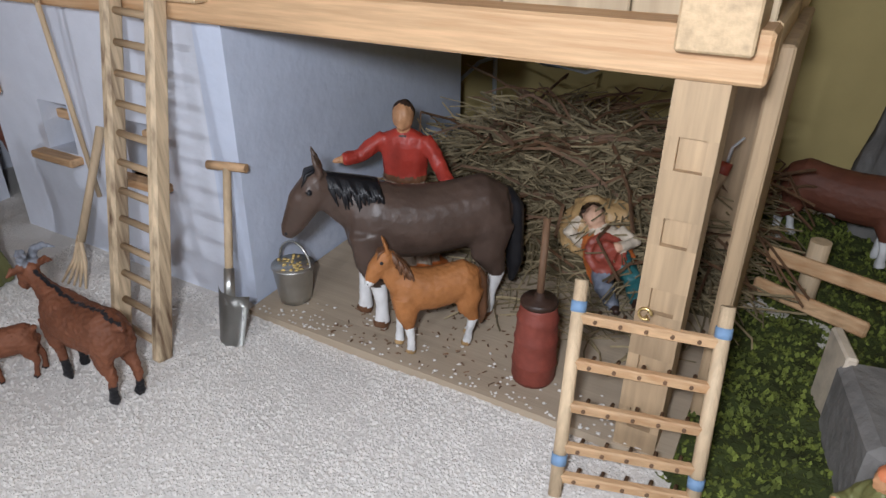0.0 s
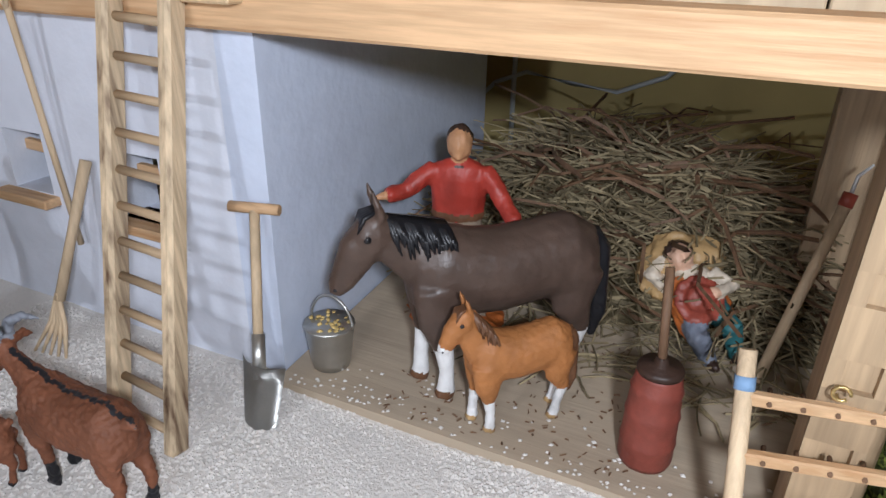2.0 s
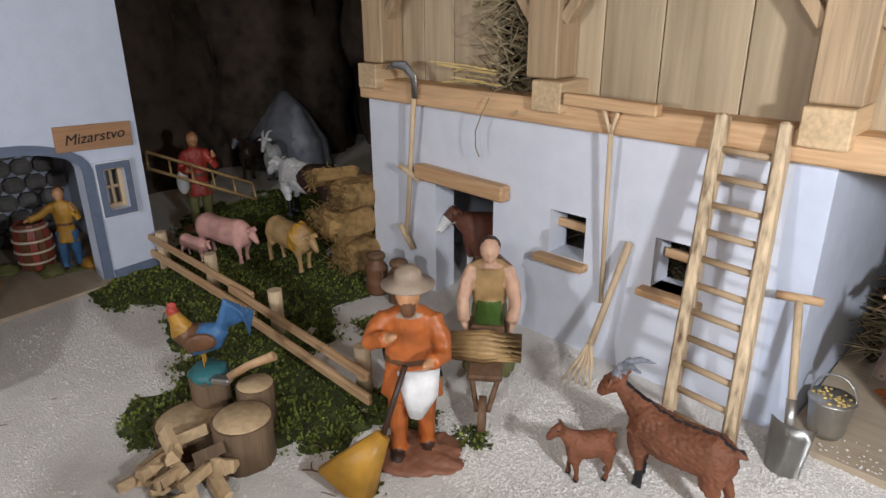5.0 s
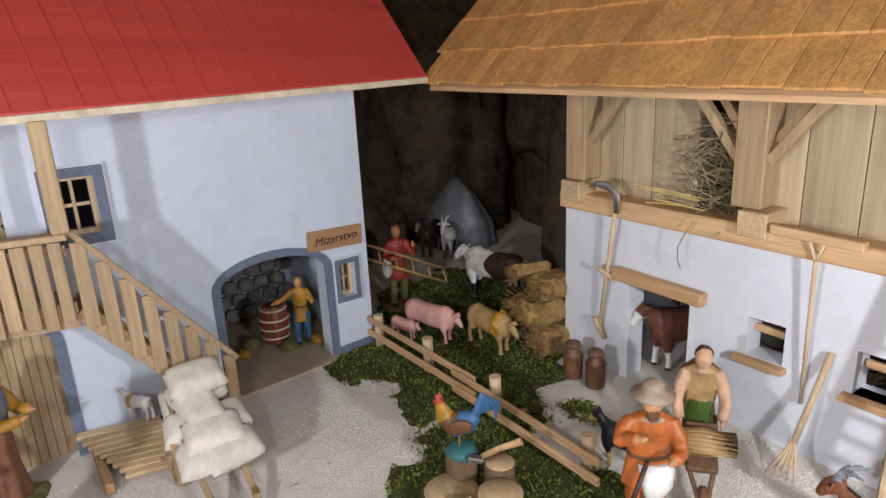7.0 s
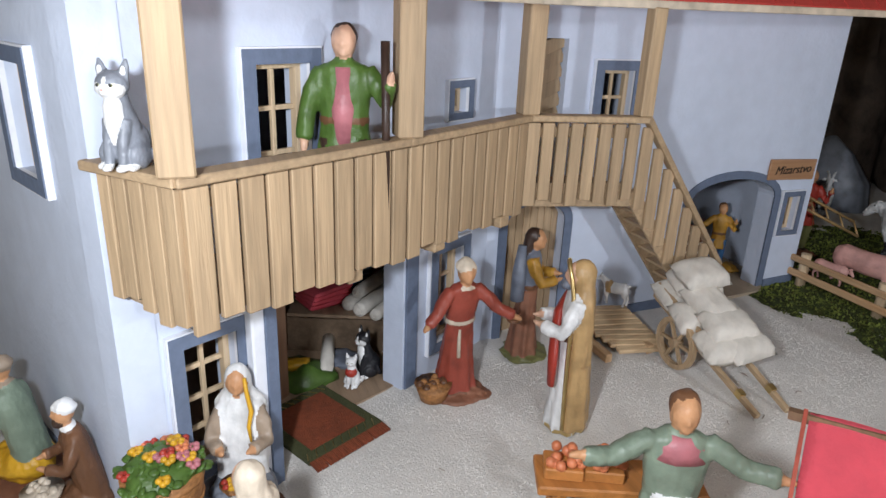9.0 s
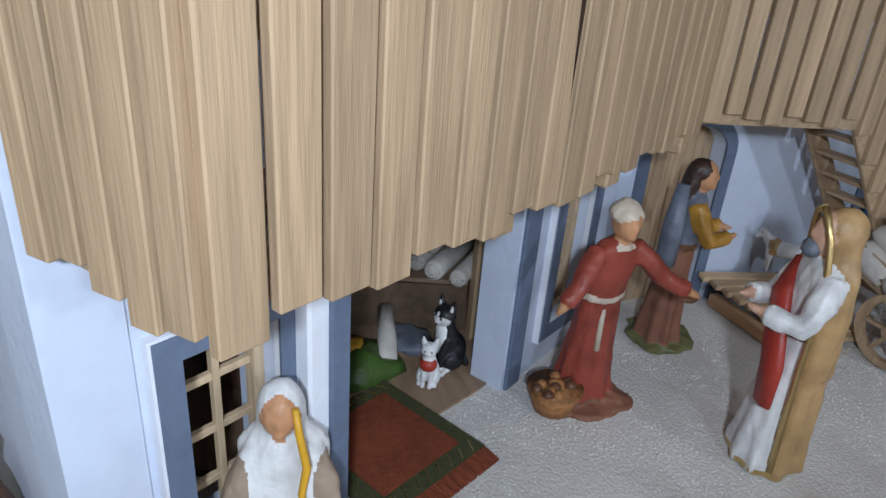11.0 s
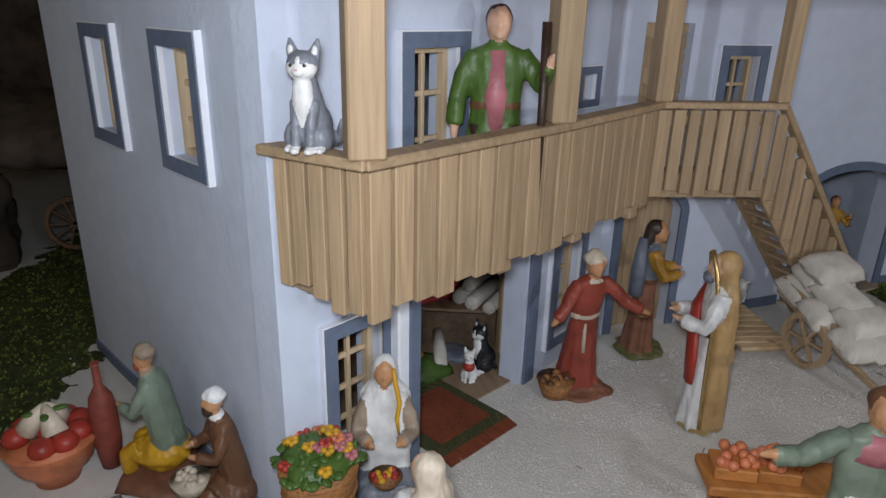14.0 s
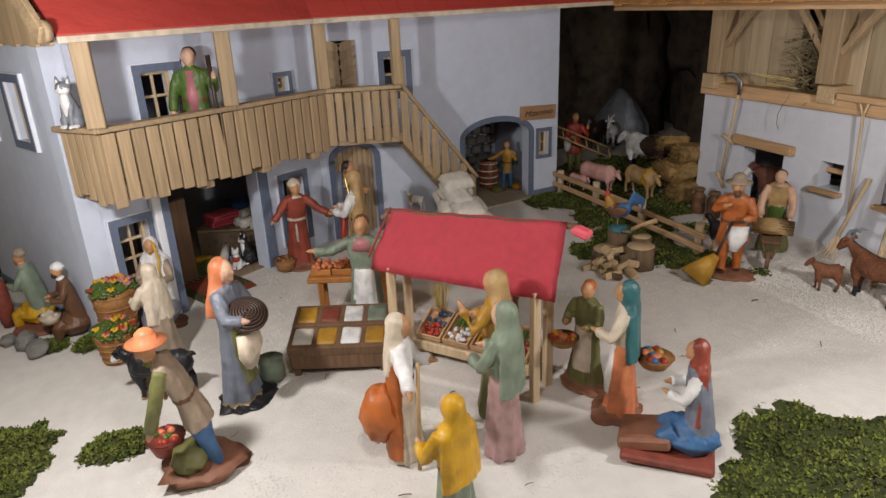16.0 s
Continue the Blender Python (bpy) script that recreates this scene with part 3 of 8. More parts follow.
# ---- balcony and stair ----
balcony = thing("balcony", "oak board balcony with narrow gaps between its slats", "balcony")
K = [Vector((-0.6265, -0.580, 0)), Vector((-0.586, -0.543, 0)), Vector((-0.662, -0.412, 0)), Vector((-0.742, -0.288, 0)), Vector((-0.722, -0.194, 0))]
TOP, LOW = 0.228, 0.154
for a, b, n in ((K[0], K[1], 5), (K[1], K[2], 10), (K[2], K[3], 10), (K[3], K[4], 8)):
    d = (b - a).normalized()
    nrm = Vector((d.y, -d.x, 0))
    low = LOW if n != 8 else 0.158
    for k in range(n):
        w = (b - a).length / n
        p = a + (b - a) * ((k + 0.5) / n)
        zl = low + 0.0025 * ((k * 5) % 3 - 1) + (0.009 - 0.0125 * (k + 0.5) / n if n == 5 else -0.0022 if n == 10 else 0)
        part("slat", beam((p.x, p.y, zl), (p.x, p.y, TOP - 0.004), w - random.uniform(0.0018, 0.0032), 0.004, 0.0005, None, 0, tuple(nrm)), WOOD, balcony)
    part("handrail", beam(a + Vector((0, 0, TOP)) - d * 0.004, b + Vector((0, 0, TOP)) + d * 0.004, 0.014, 0.005, 0.0008), WOODX, balcony)
    for z in (low + 0.012, TOP - 0.012):
        part("back_rail", beam(a + Vector((0, 0, z)) - nrm * 0.0045, b + Vector((0, 0, z)) - nrm * 0.0045, 0.004, 0.008), WOODX, balcony)
for p, t in ((K[1], 0.0165), (K[2], 0.016), (K[3], 0.015), (K[4], 0.012)):
    part("post", span(p.x - t / 2, p.x + t / 2, p.y - t / 2, p.y + t / 2, TOP + 0.0025, 0.313, 0.001), WOOD, balcony)
part("deck", slab([(-0.64, -0.58, 0.166), (-0.592, -0.545, 0.166), (-0.665, -0.41, 0.166), (-0.745, -0.287, 0.166), (-0.724, -0.194, 0.166), (HX + .002, -0.194, 0.166), (HX + .002, E0.y, 0.166)], 0.012), WOODX, balcony)
for s in (0.125, 0.205, 0.285):
    p = C0 + F * s
    q = p + Vector((0.866, 0.5)) * 0.052
    part("bracket", beam((p.x, p.y, 0.149), (q.x, q.y, 0.149), 0.012, 0.009, 0.001), WOODX, balcony)

stair = thing("stair", "steep oak stair with open treads and a slatted side", "stair")
T0, T1 = Vector((-0.727, -0.192, 0.166)), Vector((-0.733, -0.078, 0.020))
inn = Vector((-0.036, 0.0, 0))
for k in range(10):
    p = T0.lerp(T1, (k + 0.5) / 10)
    part("tread", beam(p + inn * 1.05, p - inn * 0.05, 0.011, 0.0025, 0.0004), WOODX, stair)
for o in (0.0, 1.0):
    part("stringer", beam(T0 + inn * o, T1 + inn * o, 0.003, 0.014, 0.0005), WOODX, stair)
for k in range(8):
    p = T0.lerp(T1, (k + 0.5) / 8) - inn * 0.09
    part("slat", beam((p.x, p.y, p.z - 0.006), (p.x, p.y, p.z + 0.064), 0.0105, 0.0035, 0.0005, None, 0, tuple(-inn.normalized())), WOOD, stair)
part("handrail", beam(T0 - inn * 0.1 + Vector((0, 0, 0.068)), T1 - inn * 0.1 + Vector((0, 0, 0.068)), 0.008, 0.005, 0.0006), WOODX, stair)


def sculpt(bm, voxel, rough=0.0, freq=(20, 20, 20), rounds=2, repaint=None):
    """Melts overlapping pieces into one moulded skin, keeping each piece's paint; repaint(centre, normal) may change it."""
    bmesh.ops.recalc_face_normals(bm, faces=bm.faces)
    bm.faces.ensure_lookup_table()
    paints = [f.material_index for f in bm.faces]
    tree = BVHTree.FromBMesh(bm)
    me = bpy.data.meshes.new("clay")
    bm.to_mesh(me)
    bm.free()
    ob = bpy.data.objects.new("clay", me)
    bpy.context.scene.collection.objects.link(ob)
    mod = ob.modifiers.new("skin", "REMESH")
    mod.mode, mod.voxel_size = "VOXEL", voxel
    skin = bpy.data.meshes.new_from_object(ob.evaluated_get(bpy.context.evaluated_depsgraph_get()))
    bpy.data.objects.remove(ob)
    bpy.data.meshes.remove(me)
    out = bmesh.new()
    out.from_mesh(skin)
    bpy.data.meshes.remove(skin)
    for f in out.faces:
        f.material_index = paints[tree.find_nearest(f.calc_center_median())[2]]
        f.smooth = True
    for _ in range(3):
        change = []
        for f in out.faces:
            near = [g.material_index for e in f.edges for g in e.link_faces if g is not f]
            best = max(set(near), key=near.count)
            if best != f.material_index and near.count(f.material_index) < 2:
                change.append((f, best))
        for f, best in change:
            f.material_index = best
    for _ in range(rounds):
        bmesh.ops.smooth_vert(out, verts=out.verts, factor=0.5, use_axis_x=True, use_axis_y=True, use_axis_z=True)
    out.normal_update()
    if rough:
        for v in out.verts:
            p = Vector((v.co.x * freq[0], v.co.y * freq[1], v.co.z * freq[2]))
            v.co += v.normal * (rough * (noise.noise(p) + 0.5 * noise.noise(p * 2.3)))
        out.normal_update()
    if repaint:
        for f in out.faces:
            k = repaint(f.calc_center_median(), f.normal)
            if k is not None:
                f.material_index = k
    return out


# ---- figurines ----
def figure(name, label, at, az, h, skirt, top, cover=None, cover_mat=None, skin=None, arms=None, base=None, cloak=None,
           pose_kind="stand", lean=0.0, category="figurine", sleeve=None, apron=None, width=1.0, extra=None, tilt=0.0, legs=False, beard=None, hem=None, belt=None):
    """A painted nativity figure, one plain mesh: draped body, arms, head and head cover. at: foot; az: way it faces; h: height."""
    mats = []

    def mi(m):
        if m not in mats:
            mats.append(m)
        return mats.index(m)
    bm = bmesh.new()
    hat = None
    skin = skin or SKIN
    K_, T_, S_ = mi(skirt), mi(top), mi(skin)
    V_ = mi(sleeve or top)
    b0 = 0.0
    if base:
        ball(bm, (-0.02, 0.02, 0.0), (0.2 * width, 0.18, 0.045), mi(base), 20, 8, lump=0.45)
        b0 = 0.015
    w = width * 1.12
    if pose_kind == "stand":
        f = lambda z: lean * z * z
        if legs:
            for sx in (-1, 1):
                sweep(bm, [(sx * 0.055, f(0.45), 0.46), (sx * 0.062, f(0.3) + 0.01, 0.3), (sx * 0.066, 0.0 + 0.02 * sx, 0.12), (sx * 0.068, 0.0 + 0.03 * sx, b0 + 0.03)], [(0.062, 0.066, 0.03), (0.052, 0.056, 0.05), (0.042, 0.045, 0.06), (0.04, 0.042, 0.04)], 14, K_, folds=5)
                ball(bm, (sx * 0.07, 0.035 + 0.03 * sx, b0 + 0.018), (0.036, 0.07, 0.024), mi(DKBROWN), 10, 6)
            sweep(bm, [(0, f(z), z) for z in (0.34, 0.4, 0.48, 0.57)], [(0.112 * w, 0.092, 0.08), (0.106 * w, 0.086, 0.06), (0.092 * w, 0.073, 0.03), (0.084 * w, 0.064, 0.0)], 26, T_, folds=7)
        else:
            sweep(bm, [(0, f(z), z) for z in (b0, 0.05, 0.11, 0.18, 0.28, 0.36, 0.44, 0.52, 0.57)],
                  [(0.125 * w, 0.105, 0.11), (0.13 * w, 0.11, 0.11), (0.122 * w, 0.102, 0.095), (0.113 * w, 0.094, 0.085), (0.101 * w, 0.084, 0.07), (0.096 * w, 0.078, 0.055), (0.091 * w, 0.072, 0.04), (0.083 * w, 0.065, 0.015), (0.08 * w, 0.06, 0.0)], 40, K_, folds=8)
            if hem:
                sweep(bm, [(0, 0, b0 + 0.004), (0, 0, b0 + 0.03)], [(0.129 * w, 0.109, 0.11), (0.131 * w, 0.111, 0.11)], 40, mi(hem), folds=8)
        if not apron:
            sweep(bm, [(0, f(0.55), 0.535), (0, f(0.56), 0.56)], [(0.092 * w, 0.072), (0.092 * w, 0.072)], 20, mi(belt or BROWN))
        sweep(bm, [(0, f(z), z) for z in (0.53, 0.57, 0.65, 0.73, 0.78, 0.815)],
              [(0.086 * w, 0.067), (0.088 * w, 0.068), (0.096 * w, 0.072), (0.105 * w, 0.066), (0.09 * w, 0.055), (0.035, 0.035)], 20, T_, fold=0.02, folds=9)
        hz, sh, hy = 0.885, 0.755, f(0.88)
    else:
        f = lambda z: lean * (z - 0.2)
        ball(bm, (0, 0.06, 0.15), (0.15 * w, 0.19, 0.14), K_, 18, 10, lump=0.25)
        sweep(bm, [(0.07, 0.16, 0.2), (0.09, 0.24, 0.16), (0.085, 0.25, 0.03)], [0.07, 0.062, 0.05], 12, K_)
        sweep(bm, [(-0.07, 0.16, 0.2), (-0.09, 0.24, 0.16), (-0.085, 0.25, 0.03)], [0.07, 0.062, 0.05], 12, K_)
        sweep(bm, [(0, f(z), z) for z in (0.16, 0.3, 0.45, 0.6, 0.68, 0.725)],
              [(0.12 * w, 0.1), (0.115 * w, 0.095), (0.118 * w, 0.09), (0.122 * w, 0.08), (0.1 * w, 0.065), (0.04, 0.04)], 20, T_, fold=0.025, folds=8)
        hz, sh, hy = 0.82, 0.64, f(0.8)
    if apron:
        A_ = mi(apron)
        z0, z1 = (0.16, 0.55) if pose_kind == "stand" else (0.1, 0.4)
        sweep(bm, [(0, 0.035 + lean * z * z, z) for z in (z0, (z0 + z1) / 2, z1)], [(0.085 * w, 0.085, 0.06), (0.075 * w, 0.062, 0.05), (0.062 * w, 0.044, 0.0)], 20, A_, folds=6)
    # head
    sweep(bm, [(0, hy, hz - 0.085), (0, hy + 0.004, hz - 0.04)], [0.034, 0.032], 10, S_)
    ball(bm, (0, hy + 0.008, hz), (0.057, 0.065, 0.075), S_, 14, 10)
    ball(bm, (0, hy + 0.071, hz - 0.006), (0.009, 0.012, 0.017), S_, 8, 6)
    ball(bm, (0, hy + 0.05, hz - 0.045), (0.028, 0.024, 0.022), S_, 8, 6)
    if beard:
        ball(bm, (0, hy + 0.042, hz - 0.055), (0.04, 0.035, 0.042), mi(beard), 12, 8, lump=0.2)
    sweep(bm, [(0, hy - 0.004, hz - 0.098), (0, hy, hz - 0.082)], [(0.062 * w, 0.052, 0.05), (0.04, 0.04)], 14, mi(cover_mat if cover in ("veil", "short_veil") else sleeve or cover_mat or top), folds=5)
    if cover:
        C_ = mi(cover_mat)
        if cover in ("hair", "long_hair"):
            ball(bm, (0, hy - 0.012, hz + 0.02), (0.06, 0.062, 0.064), C_, 14, 10, lump=0.15)
            if cover == "long_hair":
                sweep(bm, [(0, hy - 0.03, hz + 0.02), (0, hy - 0.055, hz - 0.07), (0, hy - 0.06, hz - 0.2)], [(0.056, 0.05), (0.06, 0.04), (0.05, 0.02)], 12, C_, fold=0.05)
        elif cover == "turban":
            ball(bm, (0, hy - 0.006, hz + 0.035), (0.068, 0.072, 0.046), C_, 16, 8, lump=0.2)
            ball(bm, (0, hy - 0.004, hz + 0.06), (0.05, 0.055, 0.036), C_, 14, 8, lump=0.2)
        elif cover == "hat":
            hat = lambda bm: lathe(bm, [(0.012, 0.0), (0.115, -0.006), (0.118, 0.004), (0.062, 0.02), (0.056, 0.06), (0.03, 0.082), (0.002, 0.084)], (0, hy - 0.006, hz + 0.035), 20, C_)
        elif cover in ("veil", "short_veil"):
            low = 0.42 if cover == "veil" else 0.62
            ball(bm, (0, hy - 0.014, hz + 0.016), (0.067, 0.068, 0.072), C_, 16, 10)
            sweep(bm, [(0, hy - 0.012, hz + 0.02), (0, hy - 0.026, hz - 0.06), (0, hy - 0.042, hz - 0.13), (0, hy - 0.05, (hz + low) / 2 - 0.05), (0, hy - 0.06, low if pose_kind == "stand" else 0.3)],
                  [(0.068, 0.066), (0.072, 0.058, 0.03), (0.105 * w, 0.05, 0.05), (0.115 * w, 0.05, 0.07), (0.12 * w, 0.045, 0.09)], 24, C_, folds=6)
    if cloak:
        L_ = mi(cloak)
        sweep(bm, [(0, -0.03 + f(z), z) for z in (0.04, 0.2, 0.45, 0.66, 0.77)], [(0.14 * w, 0.1, 0.07), (0.13 * w, 0.09, 0.06), (0.115 * w, 0.072, 0.04), (0.118 * w, 0.062, 0.02), (0.09, 0.05)], 28, L_, folds=7)
    for sx, arm in zip((-1, 1), arms or (((0.05, 0.06, -0.17), (0.0, 0.16, -0.2)), ((0.05, 0.06, -0.17), (0.0, 0.16, -0.2)))):
        if arm is None:
            continue
        s0 = Vector((sx * 0.095 * w, f(sh), sh))
        e, g = [s0 + Vector((sx * v[0], v[1], v[2])) for v in arm]
        sweep(bm, [s0 + Vector((-sx * 0.02, 0, 0.01)), s0.lerp(e, 0.5), e, e.lerp(g, 0.8)], [0.042, 0.045, 0.04, 0.039], 12, V_, fold=0.09, folds=5, up=(0, 0.6, 0.8))
        sweep(bm, [e.lerp(g, 0.75), g, g + (g - e).normalized() * 0.035], [0.02, 0.021, 0.009], 8, S_, up=(0, 0.6, 0.8))
    bm = sculpt(bm, 0.0095, 0.0055, (26, 26, 9), 3)
    if hat:
        hat(bm)
    if extra:
        extra(bm, mi)
    bm.transform(Matrix.Translation(at) @ Matrix.Rotation(radians(az - 90), 4, "Z") @ Matrix.Rotation(radians(tilt), 4, "X") @ Matrix.Diagonal((h, h, h, 1)))
    ob = finish(bm, name, mats)
    tagged(ob, label, category)
    return ob


OUT = ((0.11, 0.06, -0.08), (0.24, 0.10, -0.12))
DOWN = ((0.05, 0.02, -0.17), (0.06, 0.06, -0.32))
FRONT = ((0.03, 0.07, -0.15), (-0.04, 0.19, -0.13))
UPA = ((0.07, 0.07, -0.13), (0.05, 0.16, 0.02))


def basket(bm, mi, at, r, fill, h=0.5, material=None):
    m = mi(material or WICKER)
    lathe(bm, [(r * 0.7, 0), (r * 0.85, r * h * 0.5), (r, r * h), (r * 1.04, r * h * 1.05), (r * 0.9, r * h * 0.95), (0.001, r * h * 0.85)], at, 14, m)
    random.seed(11)
    for k in range(12):
        a, q = random.uniform(0, 6.28), r * 0.75 * math.sqrt(random.random())
        ball(bm, (at[0] + q * math.cos(a), at[1] + q * math.sin(a), at[2] + r * h), r * 0.24, mi(fill[k % len(fill)]), 8, 6)


def fg(x, y, dz=0.0):
    return (x, y, gz(y) + dz)


# people of the house
def stick_extra(bm, mi):
    sweep(bm, [(-0.2, 0.1, 0.15), (-0.19, 0.13, 0.9)], [0.016, 0.02], 8, mi(DKBROWN))
    sweep(bm, [(0, 0.0, 0.40), (0, 0.0, 0.43)], [(0.09, 0.073), (0.09, 0.073)], 18, mi(DKBROWN))
    ball(bm, (0, 0.075, 0.415), (0.018, 0.008, 0.015), mi(BRASS), 8, 6)
    sweep(bm, [(0, 0.035, 0.42), (0, 0.04, 0.6), (0, 0.03, 0.78)], [(0.05, 0.045), (0.055, 0.046), (0.04, 0.035)], 14, mi(PINK))


figure("man_figurine", "painted figurine in a green coat and pink shirt behind the railing", (-0.675, -0.448, 0.166), -20, 0.134, DKBROWN, GREEN, "hair", DKBROWN, SKIN_L,
       (((0.07, 0.05, -0.12), (0.10, 0.14, 0.0)), DOWN), extra=stick_extra, legs=True, width=1.1)


def belt_red(bm, mi):
    sweep(bm, [(0, 0.02, 0.5), (0, 0.02, 0.53)], [(0.09, 0.07), (0.09, 0.07)], 18, mi(CREAM))
    sweep(bm, [(0.03, 0.085, 0.5), (0.03, 0.09, 0.3)], [0.012, 0.014], 6, mi(CREAM))
    basket(bm, mi, (0.19, 0.06, 0.02), 0.12, [BROWN, WICKER], 0.9)
    ball(bm, (-0.30, 0.2, 0.56), (0.05, 0.05, 0.02), mi(BROWN), 10, 6)


figure("innkeeper_figurine", "painted figurine in a rust-red robe with spread arms", fg(-0.722, -0.347), 6, 0.126, RUST, RUST, "turban", CREAM, SKIN,
       (((0.10, 0.09, -0.12), (0.2, 0.17, -0.17)), ((0.09, 0.05, -0.11), (0.17, 0.06, -0.19))), CLAY, extra=belt_red, lean=0.10, width=1.0, hem=BROWN, belt=CREAM)
figure("woman_figurine", "painted figurine in a mustard blouse beside the plank door", fg(-0.759, -0.266), 62, 0.127, CLAY, STEEL, "long_hair", DKBROWN, SKIN, (FRONT, FRONT), OLIVE, sleeve=MUSTARD, lean=0.05, width=0.9, extra=lambda bm, mi: sweep(bm, [(0.07, -0.06, 0.45), (0.08, -0.06, 0.65), (0.05, -0.05, 0.85)], [(0.05, 0.05), (0.06, 0.05), (0.03, 0.03)], 10, mi(STEEL)))


def king(bm, mi):
    for sx in (-1, 1):
        sweep(bm, [(sx * 0.135, 0.02, 0.05), (sx * 0.128, 0.025, 0.2), (sx * 0.112, 0.03, 0.45), (sx * 0.108, 0.03, 0.66), (sx * 0.075, 0.03, 0.79), (sx * 0.062, 0.045, 0.88), (sx * 0.035, 0.06, 0.945), (0, 0.06, 0.965)], [0.011] * 8, 8, mi(BRASS))
    sweep(bm, [(0.085, 0.03, 0.76), (0.04, 0.085, 0.66), (-0.02, 0.095, 0.54), (-0.075, 0.1, 0.44), (-0.09, 0.1, 0.30)], [(0.03, 0.02), (0.045, 0.022), (0.055, 0.026), (0.06, 0.026), (0.05, 0.02)], 12, mi(RED), fold=0.08, folds=5)
    ball(bm, (0, 0.06, 0.832), (0.035, 0.03, 0.03), mi(STEEL), 10, 8, lump=0.3)


figure("bride_figurine", "painted figurine in a white robe and gold-edged tan cloak", fg(-0.648, -0.285), 244, 0.141, WHITE, WHITE, "veil", TAN, SKIN_L, (FRONT, FRONT), None, TAN, extra=king, width=0.9, hem=BRASS)
figure("lady_figurine", "seated painted figurine in a white shawl with a blond braid", fg(-0.643, -0.523), -12, 0.116, GREYP, WHITE, "short_veil", WHITE, SKIN, (FRONT, FRONT), BROWN, pose_kind="sit", sleeve=TAUPE, width=1.05,
       extra=lambda bm, mi: (basket(bm, mi, (0, 0.22, 0.3), 0.085, [RED, YELLOWP], 0.5), sweep(bm, [(-0.045, 0.05, 0.86), (-0.055, 0.065, 0.78), (-0.075, 0.085, 0.68), (-0.06, 0.105, 0.6), (-0.07, 0.12, 0.52)], [0.01, 0.012, 0.013, 0.011, 0.006], 8, mi(YELLOWP))))
figure("veiled_woman_figurine", "painted figurine in a long cream veil and brown skirt", fg(-0.542, -0.521), 222, 0.112, TAUPE, CREAM, "veil", CREAM, SKIN_L, (FRONT, FRONT), BROWN, apron=WHITE, width=1.1, lean=0.06,
       extra=lambda bm, mi: (ball(bm, (-0.20, -0.14, 0.10), (0.15, 0.13, 0.10), mi(BROWN), 16, 10, lump=0.3), ball(bm, (0.06, 0.2, 0.56), (0.07, 0.06, 0.12), mi(WHITE), 12, 8, lump=0.2)))


def jug(bm, mi):
    lathe(bm, [(0.06, 0.0), (0.085, 0.2), (0.085, 0.42), (0.07, 0.52), (0.025, 0.6), (0.022, 0.74), (0.03, 0.76)], (0.0, 0.42, 0.0), 16, mi(TERRA))
    ball(bm, (0, 0.02, 0.0), (0.34, 0.3, 0.05), mi(CLAY), 16, 6, lump=0.4)


figure("seated_man_figurine", "seated painted figurine in a grey-green shirt beside a clay jug", fg(-0.722, -0.656), 250, 0.106, YELLOWP, SAGE, "turban", TAUPE, SKIN, (FRONT, UPA), pose_kind="sit", lean=0.16, extra=jug, beard=RUST)
figure("basket_maker_figurine", "seated painted figurine in a brown robe and white turban", fg(-0.670, -0.613), 284, 0.098, BROWN, BROWN, "turban", WHITE, SKIN, (FRONT, FRONT), pose_kind="sit", lean=0.15, beard=DKBROWN,
       extra=lambda bm, mi: basket(bm, mi, (0.0, 0.28, 0.22), 0.12, [CREAM], 0.8, CREAM))


def flowers(name, label, at, r, h, seed, n):
    e = thing(name, label, "flower basket")
    bm = bmesh.new()
    lathe(bm, [(r * 0.75, 0), (r * 0.8, h * 0.25), (r * 0.92, h * 0.6), (r, h * 0.78), (r * 0.9, h * 0.76), (0.0005, h * 0.7)], at, 20)
    for k in range(5):
        lathe(bm, [(r * (0.78 + 0.045 * k), h * (0.08 + 0.16 * k) - 0.0012), (r * (0.82 + 0.045 * k), h * (0.08 + 0.16 * k)), (r * (0.79 + 0.045 * k), h * (0.08 + 0.16 * k) + 0.0012)], at, 20)
    part("basket", bm, WICKER, e, smooth=True)
    random.seed(seed)
    bm = bmesh.new()
    ball(bm, (at[0], at[1], at[2] + h * 0.76), (r * 0.96, r * 0.96, 0.011), 0, 20, 10, None, 0.3)
    for k in range(70):
        a, q = random.uniform(0, 6.28), r * 1.05 * math.sqrt(random.random())
        ball(bm, (at[0] + q * math.cos(a), at[1] + q * math.sin(a), at[2] + h * 0.77 + 0.0105 * (1 - (q / r) ** 2 * 0.85)), (0.004, 0.0035, 0.0016), 0, 7, 5, Matrix.Rotation(random.uniform(-1, 1), 4, "X") @ Matrix.Rotation(a, 4, "Z"))
    part("leaves", bm, GREEN, e)
    for k in range(n):
        a, q = random.uniform(0, 6.28), r * 0.95 * math.sqrt(random.random())
        bm = bmesh.new()
        c = Vector((at[0] + q * math.cos(a), at[1] + q * math.sin(a), at[2] + h * 0.77 + 0.0125 * (1 - (q / r) ** 2 * 0.8) + random.uniform(0, 0.0015)))
        for j in range(6):
            ball(bm, c + Vector((0.0022 * math.cos(j), 0.0022 * math.sin(j), 0.0006 * (j % 3))), (0.0021, 0.0021, 0.0018), 0, 7, 5)
        part("flower", bm, (YELLOWP, PINK, RED, YELLOWP, SALMON)[k % 5], e)


flowers("flower_basket", "tall wicker basket of yellow and pink flowers by the wall", fg(-0.613, -0.567), 0.0225, 0.084, 3, 20)
flowers("flower_basket", "low wicker basket of flowers standing on the sand", fg(-0.578, -0.570), 0.0205, 0.042, 5, 18)

